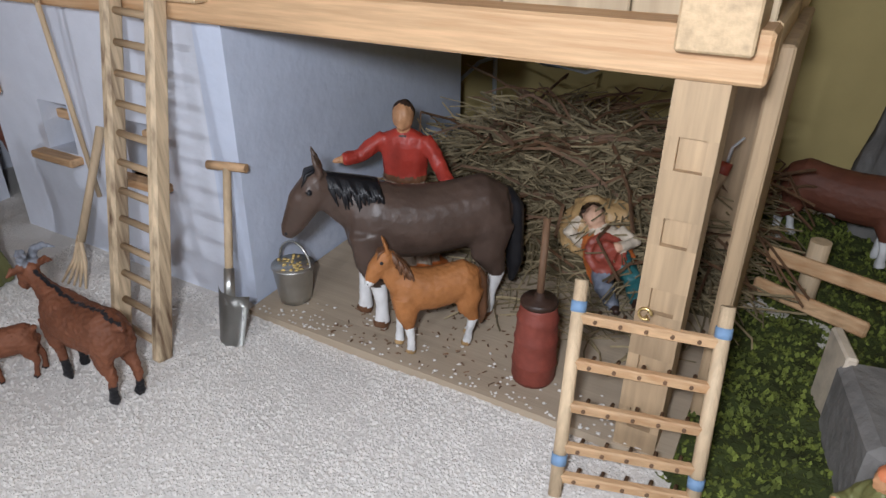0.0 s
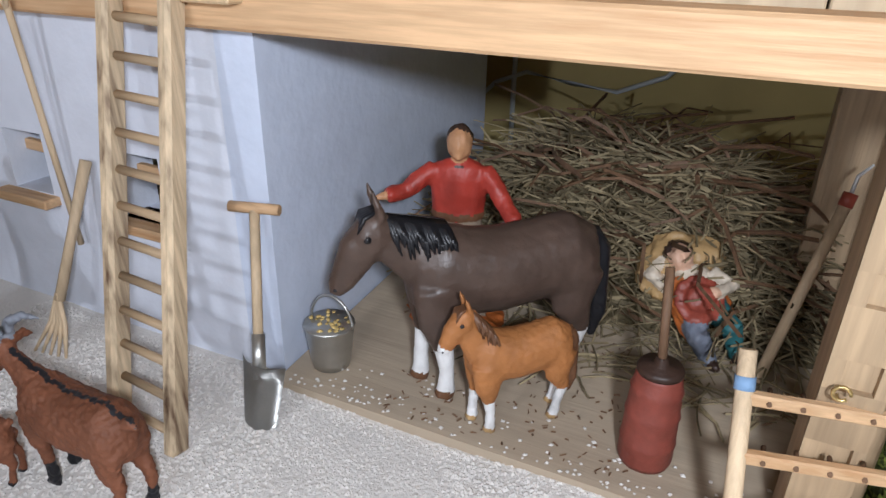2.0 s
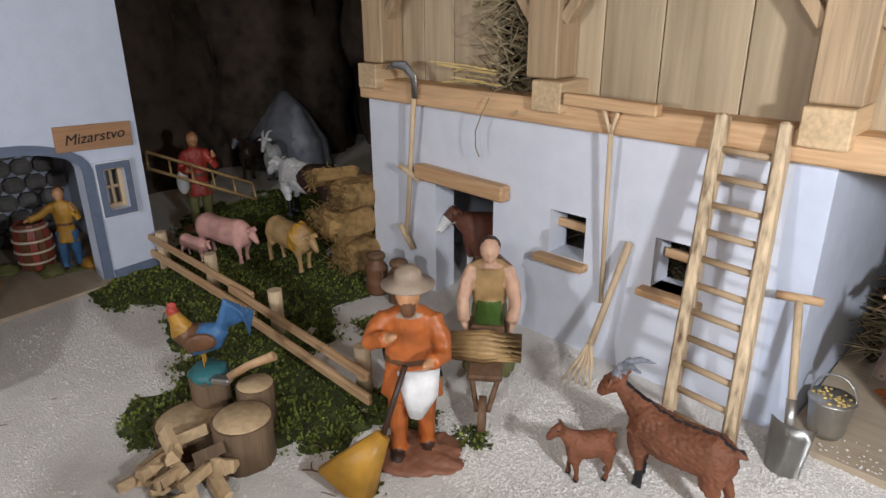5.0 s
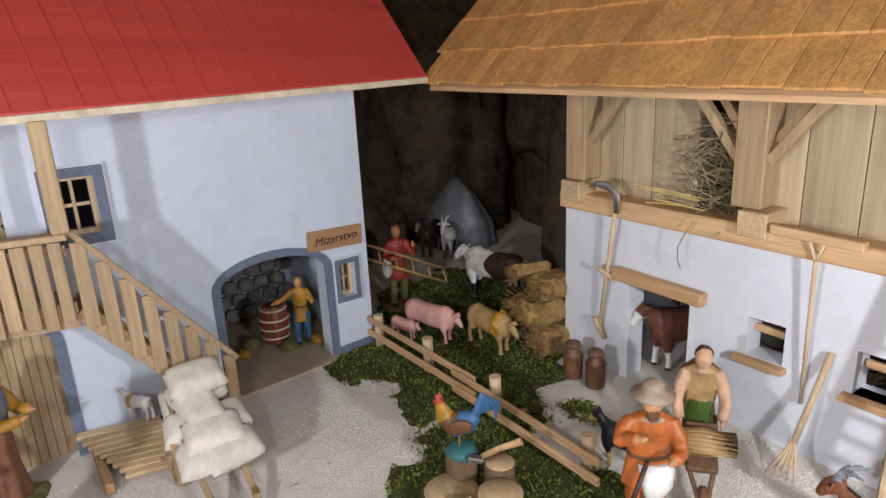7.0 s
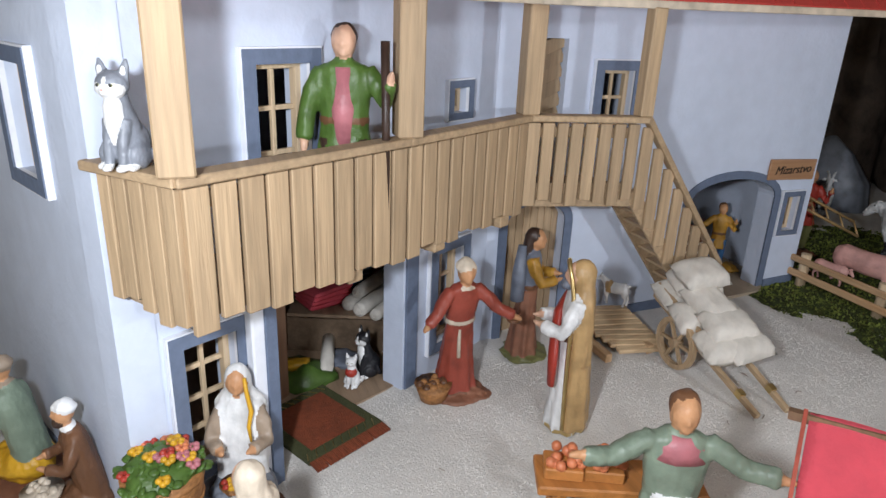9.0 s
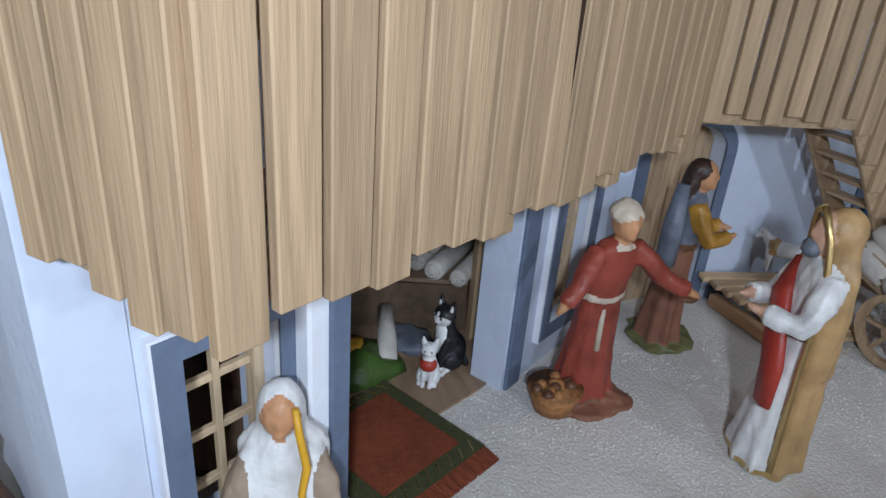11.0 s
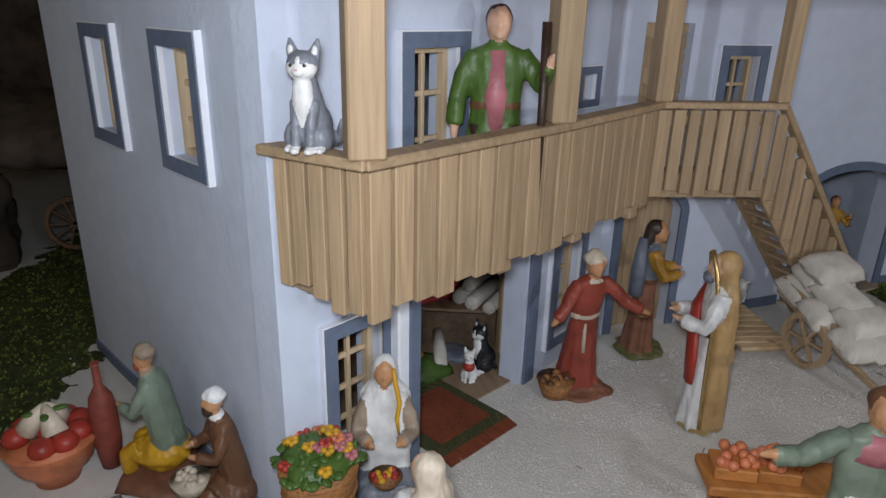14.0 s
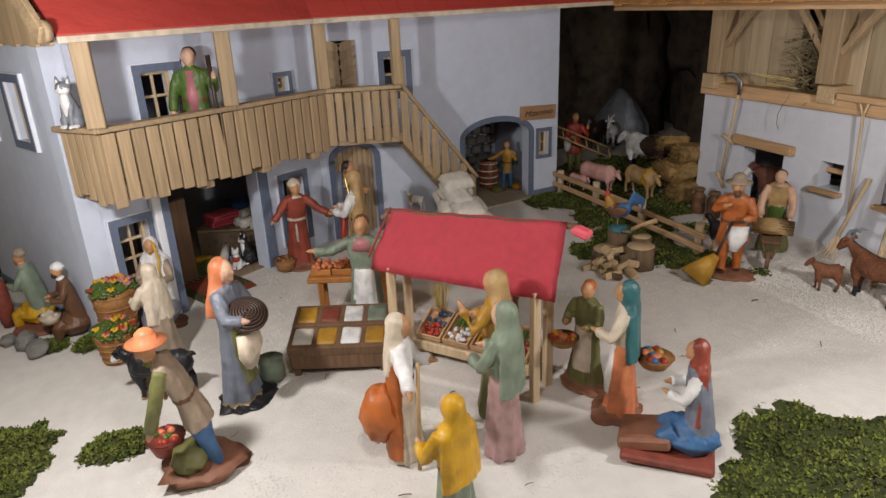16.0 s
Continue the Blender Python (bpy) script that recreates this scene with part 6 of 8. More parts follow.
BARK = mat("bark", (0.13, 0.085, 0.05), 0.9, 0.3, 180, 1.0, 260, kind="wood")
CUT = mat("sawn_wood", (0.50, 0.36, 0.21), 0.7, 0.18, 260, 0.3, 600)


def stump(name, label, x, y, r, h):
    e = thing(name, label, "tree stump")
    bm = bmesh.new()
    sweep(bm, [(x, y, gz(y) - 0.003), (x, y, gz(y) + h * 0.5), (x, y, gz(y) + h)], [(r * 1.08, r, 0.04), (r, r * 0.96, 0.03), (r, r, 0.03)], 22, folds=5)
    part("trunk", bm, BARK, e)
    bm = bmesh.new()
    lathe(bm, [(0.0003, 0), (r * 0.94, 0), (r * 0.9, 0.0008), (0.0003, 0.001)], (x, y, gz(y) + h), 22)
    part("cut_face", bm, CUT, e, "pale sawn face")


stump("tree_stump", "bark-covered stump under the toy rooster", -0.524, 0.022, 0.0125, 0.030)
stump("tree_stump", "wide low stump at the edge of the moss", -0.512, 0.002, 0.022, 0.012)
stump("tree_stump", "pale topped stump beside the rooster", -0.500, 0.040, 0.012, 0.024)
stump("chopping_block", "sawn chopping block behind the firewood", -0.472, 0.016, 0.0175, 0.026)
cloth = thing("green_cloth", "green cloth draped over the rooster's stump", "cloth")
part("cover", ball(bmesh.new(), (-0.524, 0.022, gz(.022) + 0.031), (0.0128, 0.0128, 0.006), 0, 16, 8, None, 0.3), TEAL, cloth, smooth=True)
axe = thing("axe", "small axe with a pale curved handle lying on a stump", "axe")
part("handle", sweep(bmesh.new(), [(-0.503, 0.026, 0.056), (-0.494, 0.034, 0.064), (-0.482, 0.046, 0.071)], [(0.0022, 0.0032), (0.002, 0.003), (0.0024, 0.0036)], 8), PINEX, axe)
part("axe_head", box((0.012, 0.007, 0.004), Matrix.Translation((-0.506, 0.022, 0.054)) @ Matrix.Rotation(0.6, 4, "Z"), 0.001), METAL, axe)
random.seed(21)
for k in range(22):
    a = random.uniform(0, 3.14)
    x, y = -0.478 + random.uniform(-0.026, 0.030), -0.018 + random.uniform(-0.022, 0.022)
    lvl = k // 9
    x, y = -0.474 + (x + 0.474) * (1 - 0.25 * lvl), -0.018 + (y + 0.018) * (1 - 0.25 * lvl)
    log = thing("firewood_log", "split wedge of pale firewood on the pile", "firewood", "split firewood on the pile")
    bm = bmesh.new()
    L, r = random.uniform(0.016, 0.022), random.uniform(0.0065, 0.0085)
    prof = [(0, 0)] + [(r * math.cos(t), r * math.sin(t)) for t in (0.0, 0.5, 1.0, 1.4)]
    lo = [bm.verts.new((-L / 2, p, q)) for p, q in prof]
    hi = [bm.verts.new((L / 2, p, q)) for p, q in prof]
    bm.faces.new(lo), bm.faces.new(hi)
    for i in range(5):
        bm.faces.new((lo[i], lo[(i + 1) % 5], hi[(i + 1) % 5], hi[i]))
    bm.transform(Matrix.Translation((x, y, gz(y) + 0.001 + lvl * 0.0085)) @ Matrix.Rotation(a, 4, "Z") @ Matrix.Rotation(random.uniform(-0.3, 0.3), 4, "X") @ Matrix.Rotation(random.uniform(-0.15, 0.15), 4, "Y"))
    part("split_log", bm, CUT if k % 4 else BARK, log)

# ---- sign, workshop ----
sign = thing("sign", "small wooden sign with handwritten lettering over the doorway", "sign")
sm = Matrix.Translation((HX + 0.0022, 0.0615, 0.1595)) @ Matrix.Rotation(radians(90), 4, "Z") @ Matrix.Rotation(radians(90), 4, "X")
b = box((0.064, 0.022, 0.003), sm @ Matrix.Rotation(-0.03, 4, "Z"), 0.0005)
SIGNWOOD = mat("sign_wood", (0.42, 0.23, 0.12), 0.6, 0.15, 300, 0.3, 600, kind="wood_y")
part("board", b, SIGNWOOD, sign)
fc = bpy.data.curves.new("lettering", "FONT")
fc.body, fc.size, fc.align_x, fc.align_y, fc.extrude, fc.shear = "Mizarstvo", 0.0128, "CENTER", "CENTER", 0.0002, 0.3
tmp = new("lettering_curve", fc)
me = bpy.data.meshes.new_from_object(tmp.evaluated_get(bpy.context.evaluated_depsgraph_get()))
bpy.data.objects.remove(tmp)
me.transform(sm @ Matrix.Translation((0, 0, 0.0019)) @ Matrix.Rotation(0.03, 4, "Z"))
me.materials.clear()
me.materials.append(BLACK)
txt = new("lettering", me)
txt.parent = sign

barrel = thing("barrel", "brown wooden barrel with pale hoops in the workshop", "barrel")
qx, qy = -0.872, 0.012
for k in range(14):
    a0, a1 = 2 * math.pi * k / 14 + 0.02, 2 * math.pi * (k + 1) / 14 - 0.02
    bm = bmesh.new()
    rr = [(0.0135, 0.0), (0.0162, 0.012), (0.0168, 0.023), (0.0162, 0.034), (0.0138, 0.046)]
    q = [[bm.verts.new((qx + (r - d) * math.cos(a), qy + (r - d) * math.sin(a), gz(qy) + 0.006 + z)) for r, z in rr] for a, d in ((a0, 0), (a1, 0), (a1, 0.002), (a0, 0.002))]
    for i in range(4):
        for j in range(4):
            bm.faces.new((q[i][j], q[(i + 1) % 4][j], q[(i + 1) % 4][j + 1], q[i][j + 1]))
    part("stave", bm, RUST if k % 3 else BROWN, barrel)
for z, r in ((0.007, 0.0158), (0.018, 0.0172), (0.029, 0.0172), (0.041, 0.0156)):
    bm = bmesh.new()
    lathe(bm, [(r, z), (r + 0.0006, z + 0.0004), (r + 0.0006, z + 0.0018), (r, z + 0.0022)], (qx, qy, gz(qy) + 0.006), 24)
    part("hoop", bm, CREAM, barrel)
bm = bmesh.new()
lathe(bm, [(0.0003, 0), (0.0135, 0), (0.0135, 0.001), (0.0003, 0.001)], (qx, qy, gz(qy) + 0.049), 20)
part("barrel_head", bm, OLDWOOD, barrel)
tagged(finish(slab([(HX - 0.02, -0.115, 0.0165), (HX + 0.012, -0.064, 0.019), (HX + 0.012, 0.044, 0.0245), (HX - 0.02, 0.078, 0.026), (-0.99, 0.078, 0.026), (-0.99, -0.115, 0.0165)], 0.006), "floor_workshop", PLYF), "brown board floor of the workshop", "floor", kind="structure")
for k, (x, y, r) in enumerate(((-0.85, 0.018, 0.013), (-0.842, 0.052, 0.012), (-0.89, -0.012, 0.014), (-0.868, -0.03, 0.009))):
    st = thing("mossy_stone", "yellow-green mossy stone on the workshop floor", "stone", "mossy stones in the workshop")
    part("boulder", ball(bmesh.new(), (x, y, gz(y) + 0.005), (r, r * 0.8, 0.006), 0, 14, 8, None, 0.5), MUSTARD if k % 2 else OLIVE, st, smooth=True)
random.seed(8)
for j in range(6):
    for i in range(9):
        y0 = -0.11 + i * 0.021 + (j % 2) * 0.01
        st = box((0.014, 0.0195, 0.017), Matrix.Translation((-0.972, y0, 0.032 + j * 0.0185)) @ Matrix.Rotation(random.uniform(-.1, .1), 4, "X"), 0.004)
        if i == 0 and j == 0:
            wallst = thing("rubble_wall", "rough grey rubble wall at the back of the workshop", "stone wall")
        part("stone", st, STONE, wallst)

# ---- shop interior, rug ----
tagged(finish(slab([(-0.70, -0.505, -0.004), (-0.742, -0.402, 0.0005), (-0.80, -0.30, 0.005), (-0.99, -0.30, 0.005), (-0.99, -0.72, -0.005), (-0.78, -0.66, -0.005)], 0.006), "floor_shop", SHOPWOOD), "brown board floor of the cloth shop", "floor", kind="structure")
rug = thing("rug", "red rug with a green border lying in the shop doorway", "rug")
ra, rb = Vector((-0.667, -0.478, 0)), Vector((-0.696, -0.417, 0))
rd, rn = (rb - ra), Vector((-0.068, -0.034, 0))
RP = lambda u, v, h: Vector(((ra + rd * u + rn * v).x, (ra + rd * u + rn * v).y, gz((ra + rd * u + rn * v).y) + h))
part("border", slab([RP(0, 0, 0.004), RP(1, 0, 0.004), RP(1, 1, 0.004), RP(0, 1, 0.004)], 0.0035), RUGGREEN, rug, "dark green border")
part("field", slab([RP(.13, .13, 0.0052), RP(.87, .13, 0.0052), RP(.87, .87, 0.0052), RP(.13, .87, 0.0052)], 0.0015), RUGRED, rug, "rust-red woven field")
for k in range(34):
    u = (k + 0.5) / 34
    part("fringe_tuft", beam(RP(u, 0.0, 0.003), RP(u + random.uniform(-.01, .01), -0.13, 0.0012), 0.0016, 0.0014), RUGRED, rug)
for k in range(9):
    for e0 in (0, 1):
        u = k / 9
        part("gold_thread", beam(RP(u, 0.02 if e0 == 0 else 0.98, 0.0045), RP(u + 0.055, 0.11 if e0 == 0 else 0.89, 0.0045), 0.0006, 0.0006), BRASS, rug)
CABINET = mat("wardrobe_wood", (0.20, 0.115, 0.068), 0.6, 0.2, 260, 0.3, 600, kind="wood")
wardrobe = thing("wardrobe", "dark brown wooden wardrobe inside the shop", "wardrobe")
wm = Matrix.Translation((-0.778, -0.512, 0.052)) @ Matrix.Rotation(radians(42), 4, "Z")
part("body", box((0.07, 0.028, 0.112), wm, 0.0015), CABINET, wardrobe)
for sx in (-1, 1):
    dr = part("door", box((0.0335, 0.002, 0.10), wm @ Matrix.Translation((sx * 0.0172, -0.0152, 0)), 0.0008), CABINET, wardrobe)
    part("knob", ball(bmesh.new(), wm @ Vector((sx * 0.003, -0.017, 0)), 0.0013, 0, 8, 6), BRASS, dr)
shelf = thing("cloth_bench", "brown wooden bench for cloth inside the shop", "bench")
fl, fr, back = Vector((-0.835, -0.470, 0)), Vector((-0.803, -0.386, 0)), Vector((-0.085, 0.030, 0))
up_ = Vector((0, 0, 0.038))
part("top", slab([p + up_ for p in (fl, fr, fr + back, fl + back)], 0.003), SHOPWOOD, shelf)
part("front_board", slab([fl + Vector((0, 0, -0.003)), fr + Vector((0, 0, 0.001)), fr + up_ * 0.9, fl + up_ * 0.9], 0.003), SHOPWOOD, shelf)
jamb = thing("shop_post", "pale planed wooden post inside the shop doorway", "post")
part("shaft", span(-0.800, -0.792, -0.386, -0.379, -0.002, 0.125, 0.0006), WOOD, jamb)
for a, b, r in (((-0.823, -0.416, 0.0452), (-0.870, -0.372, 0.0455), 0.0068), ((-0.808, -0.409, 0.0452), (-0.858, -0.360, 0.0455), 0.0068), ((-0.796, -0.397, 0.0442), (-0.846, -0.349, 0.0445), 0.0058), ((-0.822, -0.407, 0.0565), (-0.868, -0.362, 0.0565), 0.0062)):
    roll = thing("cloth_roll", "rolled bolt of white cloth lying on the shop bench", "cloth roll", "bolts of cloth in the shop")
    a, b = Vector(a), Vector(b)
    part("bolt", sweep(bmesh.new(), [a, a.lerp(b, 0.05), a.lerp(b, 0.5), b], [r * 0.9, r, r * 1.03, r], 18, fold=0.03, folds=3), CANVAS, roll, smooth=True)
    bm = bmesh.new()
    d, sd = (a - b).normalized(), Vector((0.7, 0.72, 0))
    sweep(bm, [a + d * 0.0006 + (sd * math.cos(q) + Vector((0, 0, 1)) * math.sin(q)) * r * 0.8 * (1 - q / 15) for q in [0.6 * n for n in range(22)]], [0.0005] * 22, 5, up=tuple(d))
    part("spiral_edge", bm, CANVAS, roll)
check = thing("checked_roll", "rolled purple and white checked cloth on the shop bench", "cloth roll")
part("bolt", sweep(bmesh.new(), [(-0.880, -0.372, 0.052), (-0.905, -0.345, 0.052)], [0.013, 0.013], 18), PINK, check, smooth=True)
for k in range(9):
    q = Vector((-0.880, -0.372, 0.052)).lerp(Vector((-0.905, -0.345, 0.052)), (k + 0.5) / 9)
    part("stripe", sweep(bmesh.new(), [q, q + Vector((-0.001, 0.0011, 0))], [0.0133, 0.0133], 18), WHITE, check, smooth=True)
cl = thing("folded_cloth", "folded red cloth lying on the shop bench", "cloth")
for j in range(4):
    part("fold", box((0.034, 0.046, 0.0042), Matrix.Translation((-0.853, -0.432, 0.0402 + j * 0.0044)) @ Matrix.Rotation(0.06 * j + 0.3, 4, "Z"), 0.0018), CLOTHRED, cl)
cl = thing("folded_cloth", "folded blue cloth at the back of the shop bench", "cloth")
for j in range(6):
    part("fold", box((0.034, 0.036, 0.0042), Matrix.Translation((-0.878, -0.402, 0.0402 + j * 0.0044)) @ Matrix.Rotation(0.05 * j, 4, "Z"), 0.0018), BLUE, cl)
for x, y, m, r3, nm in ((-0.782, -0.464, GREEN, (0.024, 0.026, 0.013), "crumpled green cloth on the shop floor"), (-0.803, -0.424, STEEL, (0.018, 0.015, 0.004), "blue cloth on the shop floor"), (-0.788, -0.470, YELLOWP, (0.008, 0.013, 0.004), "yellow cloth on the green cloth")):
    cl = thing("dropped_cloth", nm, "cloth")
    part("drape", ball(bmesh.new(), (x, y, gz(y) + 0.003 + (0.012 if m is YELLOWP else 0)), r3, 0, 16, 8, None, 0.5), m, cl, smooth=True)
cl = thing("standing_roll", "pale roll of cloth lying on the shop floor", "cloth roll")
part("bolt", sweep(bmesh.new(), [(-0.776, -0.445, gz(-.445) + 0.0065), (-0.798, -0.440, 0.009), (-0.822, -0.434, 0.014)], [0.0056, 0.006, 0.0056], 14, fold=0.03), CANVAS, cl, smooth=True)

# ---- cart, planks ----
def ring_wheel(bm, c, r, thick, half, axis):
    """Square-section ring of radius r about c."""
    rings = []
    for k in range(28):
        a = 2 * math.pi * k / 28
        ring = []
        for dr, dw in ((-thick, -half), (thick, -half), (thick, half), (-thick, half)):
            u, v = (r + dr) * math.cos(a), (r + dr) * math.sin(a)
            ring.append(bm.verts.new(Vector(c) + (Vector((u, dw, v)) if axis == "Y" else Vector((dw, u, v)))))
        rings.append(ring)
    for k in range(28):
        for j in range(4):
            bm.faces.new((rings[k][j], rings[k][(j + 1) % 4], rings[(k + 1) % 28][(j + 1) % 4], rings[(k + 1) % 28][j]))


cart = thing("handcart", "wooden handcart loaded with white sacks", "cart")
CM = Matrix.Translation((-0.694, -0.124, gz(-.124))) @ Matrix.Rotation(radians(-2), 4, "Z")
part("bed", box((0.082, 0.042, 0.004), CM @ Matrix.Translation((0.004, 0, 0.034)) @ Matrix.Rotation(0.30, 4, "Y"), 0.0006), WOODX, cart)
for sy in (-1, 1):
    part("side_board", box((0.084, 0.003, 0.018), CM @ Matrix.Translation((0.004, sy * 0.0215, 0.043)) @ Matrix.Rotation(0.30, 4, "Y"), 0.0006), WOODX, cart)
    sh_ = part("shaft", beam(CM @ Vector((0.03, sy * 0.017, 0.024)), CM @ Vector((0.098, sy * 0.0150, 0.003)), 0.0045, 0.005, 0.0006), WOODX, cart)
    part("strap", beam(CM @ Vector((0.074, sy * 0.0157, 0.0118)), CM @ Vector((0.080, sy * 0.0155, 0.0097)), 0.0053, 0.0058), BRASS, sh_, "brass strap")
    bm = bmesh.new()
    c = CM @ Vector((0.010, sy * 0.029, 0.024))
    ring_wheel(bm, c, 0.0215, 0.0022, 0.0025, "Y")
    wh = part("wheel", bm, WOOD, cart)
    for k in range(6):
        a = math.pi * k / 3
        part("spoke", beam(c, c + Vector((0.0205 * math.cos(a), 0, 0.0205 * math.sin(a))), 0.0022, 0.003, 0, None, 0, (0, 1, 0)), WOOD, wh)
    part("wheel_hub", straight(c + Vector((0, -0.005, 0)), c + Vector((0, 0.005, 0)), 0.0042, seg=12), WOOD, wh)
part("crossbar", beam(CM @ Vector((0.046, -0.02, 0.021)), CM @ Vector((0.046, 0.02, 0.021)), 0.003, 0.003), WOODX, cart)
random.seed(6)
for k, (dx, dy, dz, rz) in enumerate(((-0.024, -0.004, 0.052, 1.5), (0.010, -0.010, 0.044, 1.4), (0.012, 0.012, 0.044, 1.7), (-0.018, 0.004, 0.066, 1.45), (0.012, -0.002, 0.058, 0.1), (0.043, -0.008, 0.034, 1.5), (0.046, 0.010, 0.035, 1.7), (0.034, 0.001, 0.048, 1.5), (-0.010, 0.002, 0.078, 1.6))):
    sack = thing("sack", "plump white canvas sack on the handcart", "sack", "white sacks on the handcart")
    b = bmesh.new()
    bmesh.ops.create_grid(b, x_segments=14, y_segments=10, size=1)
    top = []
    for v in list(b.verts):
        u, w = v.co.x, v.co.y
        puff = max(0, (1 - u ** 4) * (1 - w ** 4)) ** 0.5
        v.co = Vector((u * 0.023, w * 0.017, puff * 0.0115 + 0.0012 * noise.noise(Vector((u * 3 + k * 7, w * 3, 0)))))
    g = bmesh.ops.duplicate(b, geom=b.faces[:])
    for e_ in g["geom"]:
        if isinstance(e_, bmesh.types.BMVert):
            e_.co.z *= -0.8
    bmesh.ops.remove_doubles(b, verts=b.verts, dist=0.0004)
    b.transform(CM @ Matrix.Translation((dx, dy, dz)) @ Matrix.Rotation(0.34, 4, "Y") @ Matrix.Rotation(rz, 4, "Z"))
    part("bag", b, CANVAS, sack, smooth=True)

planks = thing("plank_stack", "low stack of rough pale planks by the house wall", "planks")
random.seed(13)
for k in range(9):
    a, q = k / 8, 0.004 + 0.006 * (k % 3)
    x, y = -0.778 + 0.062 * a, -0.205 + 0.035 * a * 0.4
    part("plank", box((0.009, 0.07 - 0.02 * a, 0.004), Matrix.Translation((x, -0.178 + 0.004 * k * 0.5, gz(-.18) + 0.006 + 0.014 * (1 - a))) @ Matrix.Rotation(radians(random.uniform(-4, 4) - 12), 4, "Z") @ Matrix.Rotation(0.12, 4, "Y"), 0.0008), PINEY, planks)
for y in (-0.2, -0.155):
    part("bearer", box((0.07, 0.007, 0.009), Matrix.Translation((-0.748, y, gz(y) + 0.004)), 0.0008), PINEX, planks)

# ---- market: chest, table, stall ----
chest = thing("spice_chest", "dark wooden stepped chest with eight spice trays", "chest")
o, ex, ey = Vector((-0.442, -0.414, 0)), Vector((0.385, 0.923, 0)), Vector((-0.923, 0.385, 0))
EM = Matrix(((ex.x, ey.x, 0, o.x), (ex.y, ey.y, 0, o.y), (0, 0, 1, gz(-.37)), (0, 0, 0, 1)))
part("body", span(0.0, 0.094, 0.002, 0.062, 0.006, 0.024, 0.0008), OLDWOOD, chest).matrix_basis = EM
for x in (0.003, 0.085):
    for y in (0.004, 0.054):
        part("foot", span(x, x + 0.006, y, y + 0.006, -0.002, 0.006, 0.0004), OLDWOOD, chest).matrix_basis = EM
spice = [CANVAS, MUSTARD, WHITE, MUSTARD, MUSTARD, TERRA, WHITE, SAGE]
for row in range(2):
    tray = part("step", box((0.096, 0.032, 0.010), Matrix.Translation((0.047, 0.016 + 0.030 * row, 0.029 + 0.008 * row)) @ Matrix.Rotation(0.22, 4, "X"), 0.0006), OLDWOOD, chest)
    tray.matrix_basis = EM
    for k in range(4):
        bm = bmesh.new()
        box((0.0185, 0.0235, 0.004), Matrix.Translation((0.0125 + 0.023 * k, 0.0155 + 0.030 * row, 0.0335 + 0.008 * row)) @ Matrix.Rotation(0.22, 4, "X"), 0.0014, bm)
        bmesh.ops.subdivide_edges(bm, edges=bm.edges[:], cuts=3, use_grid_fill=True)
        for v in bm.verts:
            v.co.z += 0.0011 * noise.noise(v.co * 260 + Vector((k, row, 0)))
        part("spice", bm, spice[row * 4 + k], tray, ("white", "ochre", "white", "ochre", "ochre", "dark red", "white", "green")[row * 4 + k] + " ground spice", True)
for x, y, m, r, nm in ((-0.409, -0.312, SAGE, 0.013, "grey-green sack of spice beside the chest"), (-0.452, -0.430, SAGE, 0.013, "small grey-green sack beside the chest")):
    sk = thing("spice_sack", nm, "sack")
    bm = bmesh.new()
    lathe(bm, [(0.0003, 0), (r * 0.9, 0.001), (r, r * 0.6), (r * 0.9, r * 1.5), (r * 0.95, r * 1.75), (r * 0.85, r * 1.6), (0.0003, r * 1.5)], (x, y, gz(y)), 18)
    part("bag", bm, m, sk, smooth=True)

ftable = thing("fruit_table", "honey-brown wooden table with crates of oranges", "table")
ta, tb = Vector((-0.546, -0.368, 0)), Vector((-0.510, -0.281, 0))
td = (tb - ta).normalized()
tn = Vector((-td.y, td.x, 0))
HONEY = mat("honey_wood", (0.42, 0.17, 0.045), 0.5, 0.2, 250, 0.3, 500, kind="wood_xy")
mid = (ta + tb) / 2
part("tabletop", beam(ta + Vector((0, 0, 0.057)), tb + Vector((0, 0, 0.057)), 0.03, 0.006, 0.001), HONEY, ftable)
for q in (0.14, 0.86):
    for s in (-1, 1):
        p = ta.lerp(tb, q) + tn * (s * 0.010)
        part("leg", span(p.x - 0.003, p.x + 0.003, p.y - 0.003, p.y + 0.003, gz(p.y) - 0.002, 0.0545, 0.0006), HONEY, ftable)
random.seed(5)
for q in (0.16, 0.40):
    cr = thing("fruit_crate", "small wooden crate heaped with oranges", "fruit crate", "crates of oranges on the table")
    c = ta.lerp(tb, q) + Vector((0, 0, 0.0602))
    part("crate", box((0.022, 0.018, 0.007), Matrix.Translation(c + Vector((0, 0, 0.0035))) @ Matrix.Rotation(radians(64), 4, "Z"), 0.0008), HONEY, cr)
    for k in range(14):
        part("orange", ball(bmesh.new(), c + Vector((random.uniform(-.008, .008), random.uniform(-.009, .009), 0.008 + random.uniform(0, .004))), 0.0032, 0, 8, 6), SALMON, cr)
cr = thing("fruit_crate", "small wooden crate of tomatoes leaning on the sand", "fruit crate")
part("crate", box((0.02, 0.018, 0.005), Matrix.Translation((-0.481, -0.293, gz(-.29) + 0.008)) @ Matrix.Rotation(0.5, 4, "Y"), 0.0008), HONEY, cr)
for k in range(16):
    part("tomato", ball(bmesh.new(), (-0.481 + random.uniform(-.006, .006), -0.293 + random.uniform(-.007, .007), gz(-.28) + 0.0125 - 0.5 * 0), 0.0024, 0, 8, 6), RED, cr)

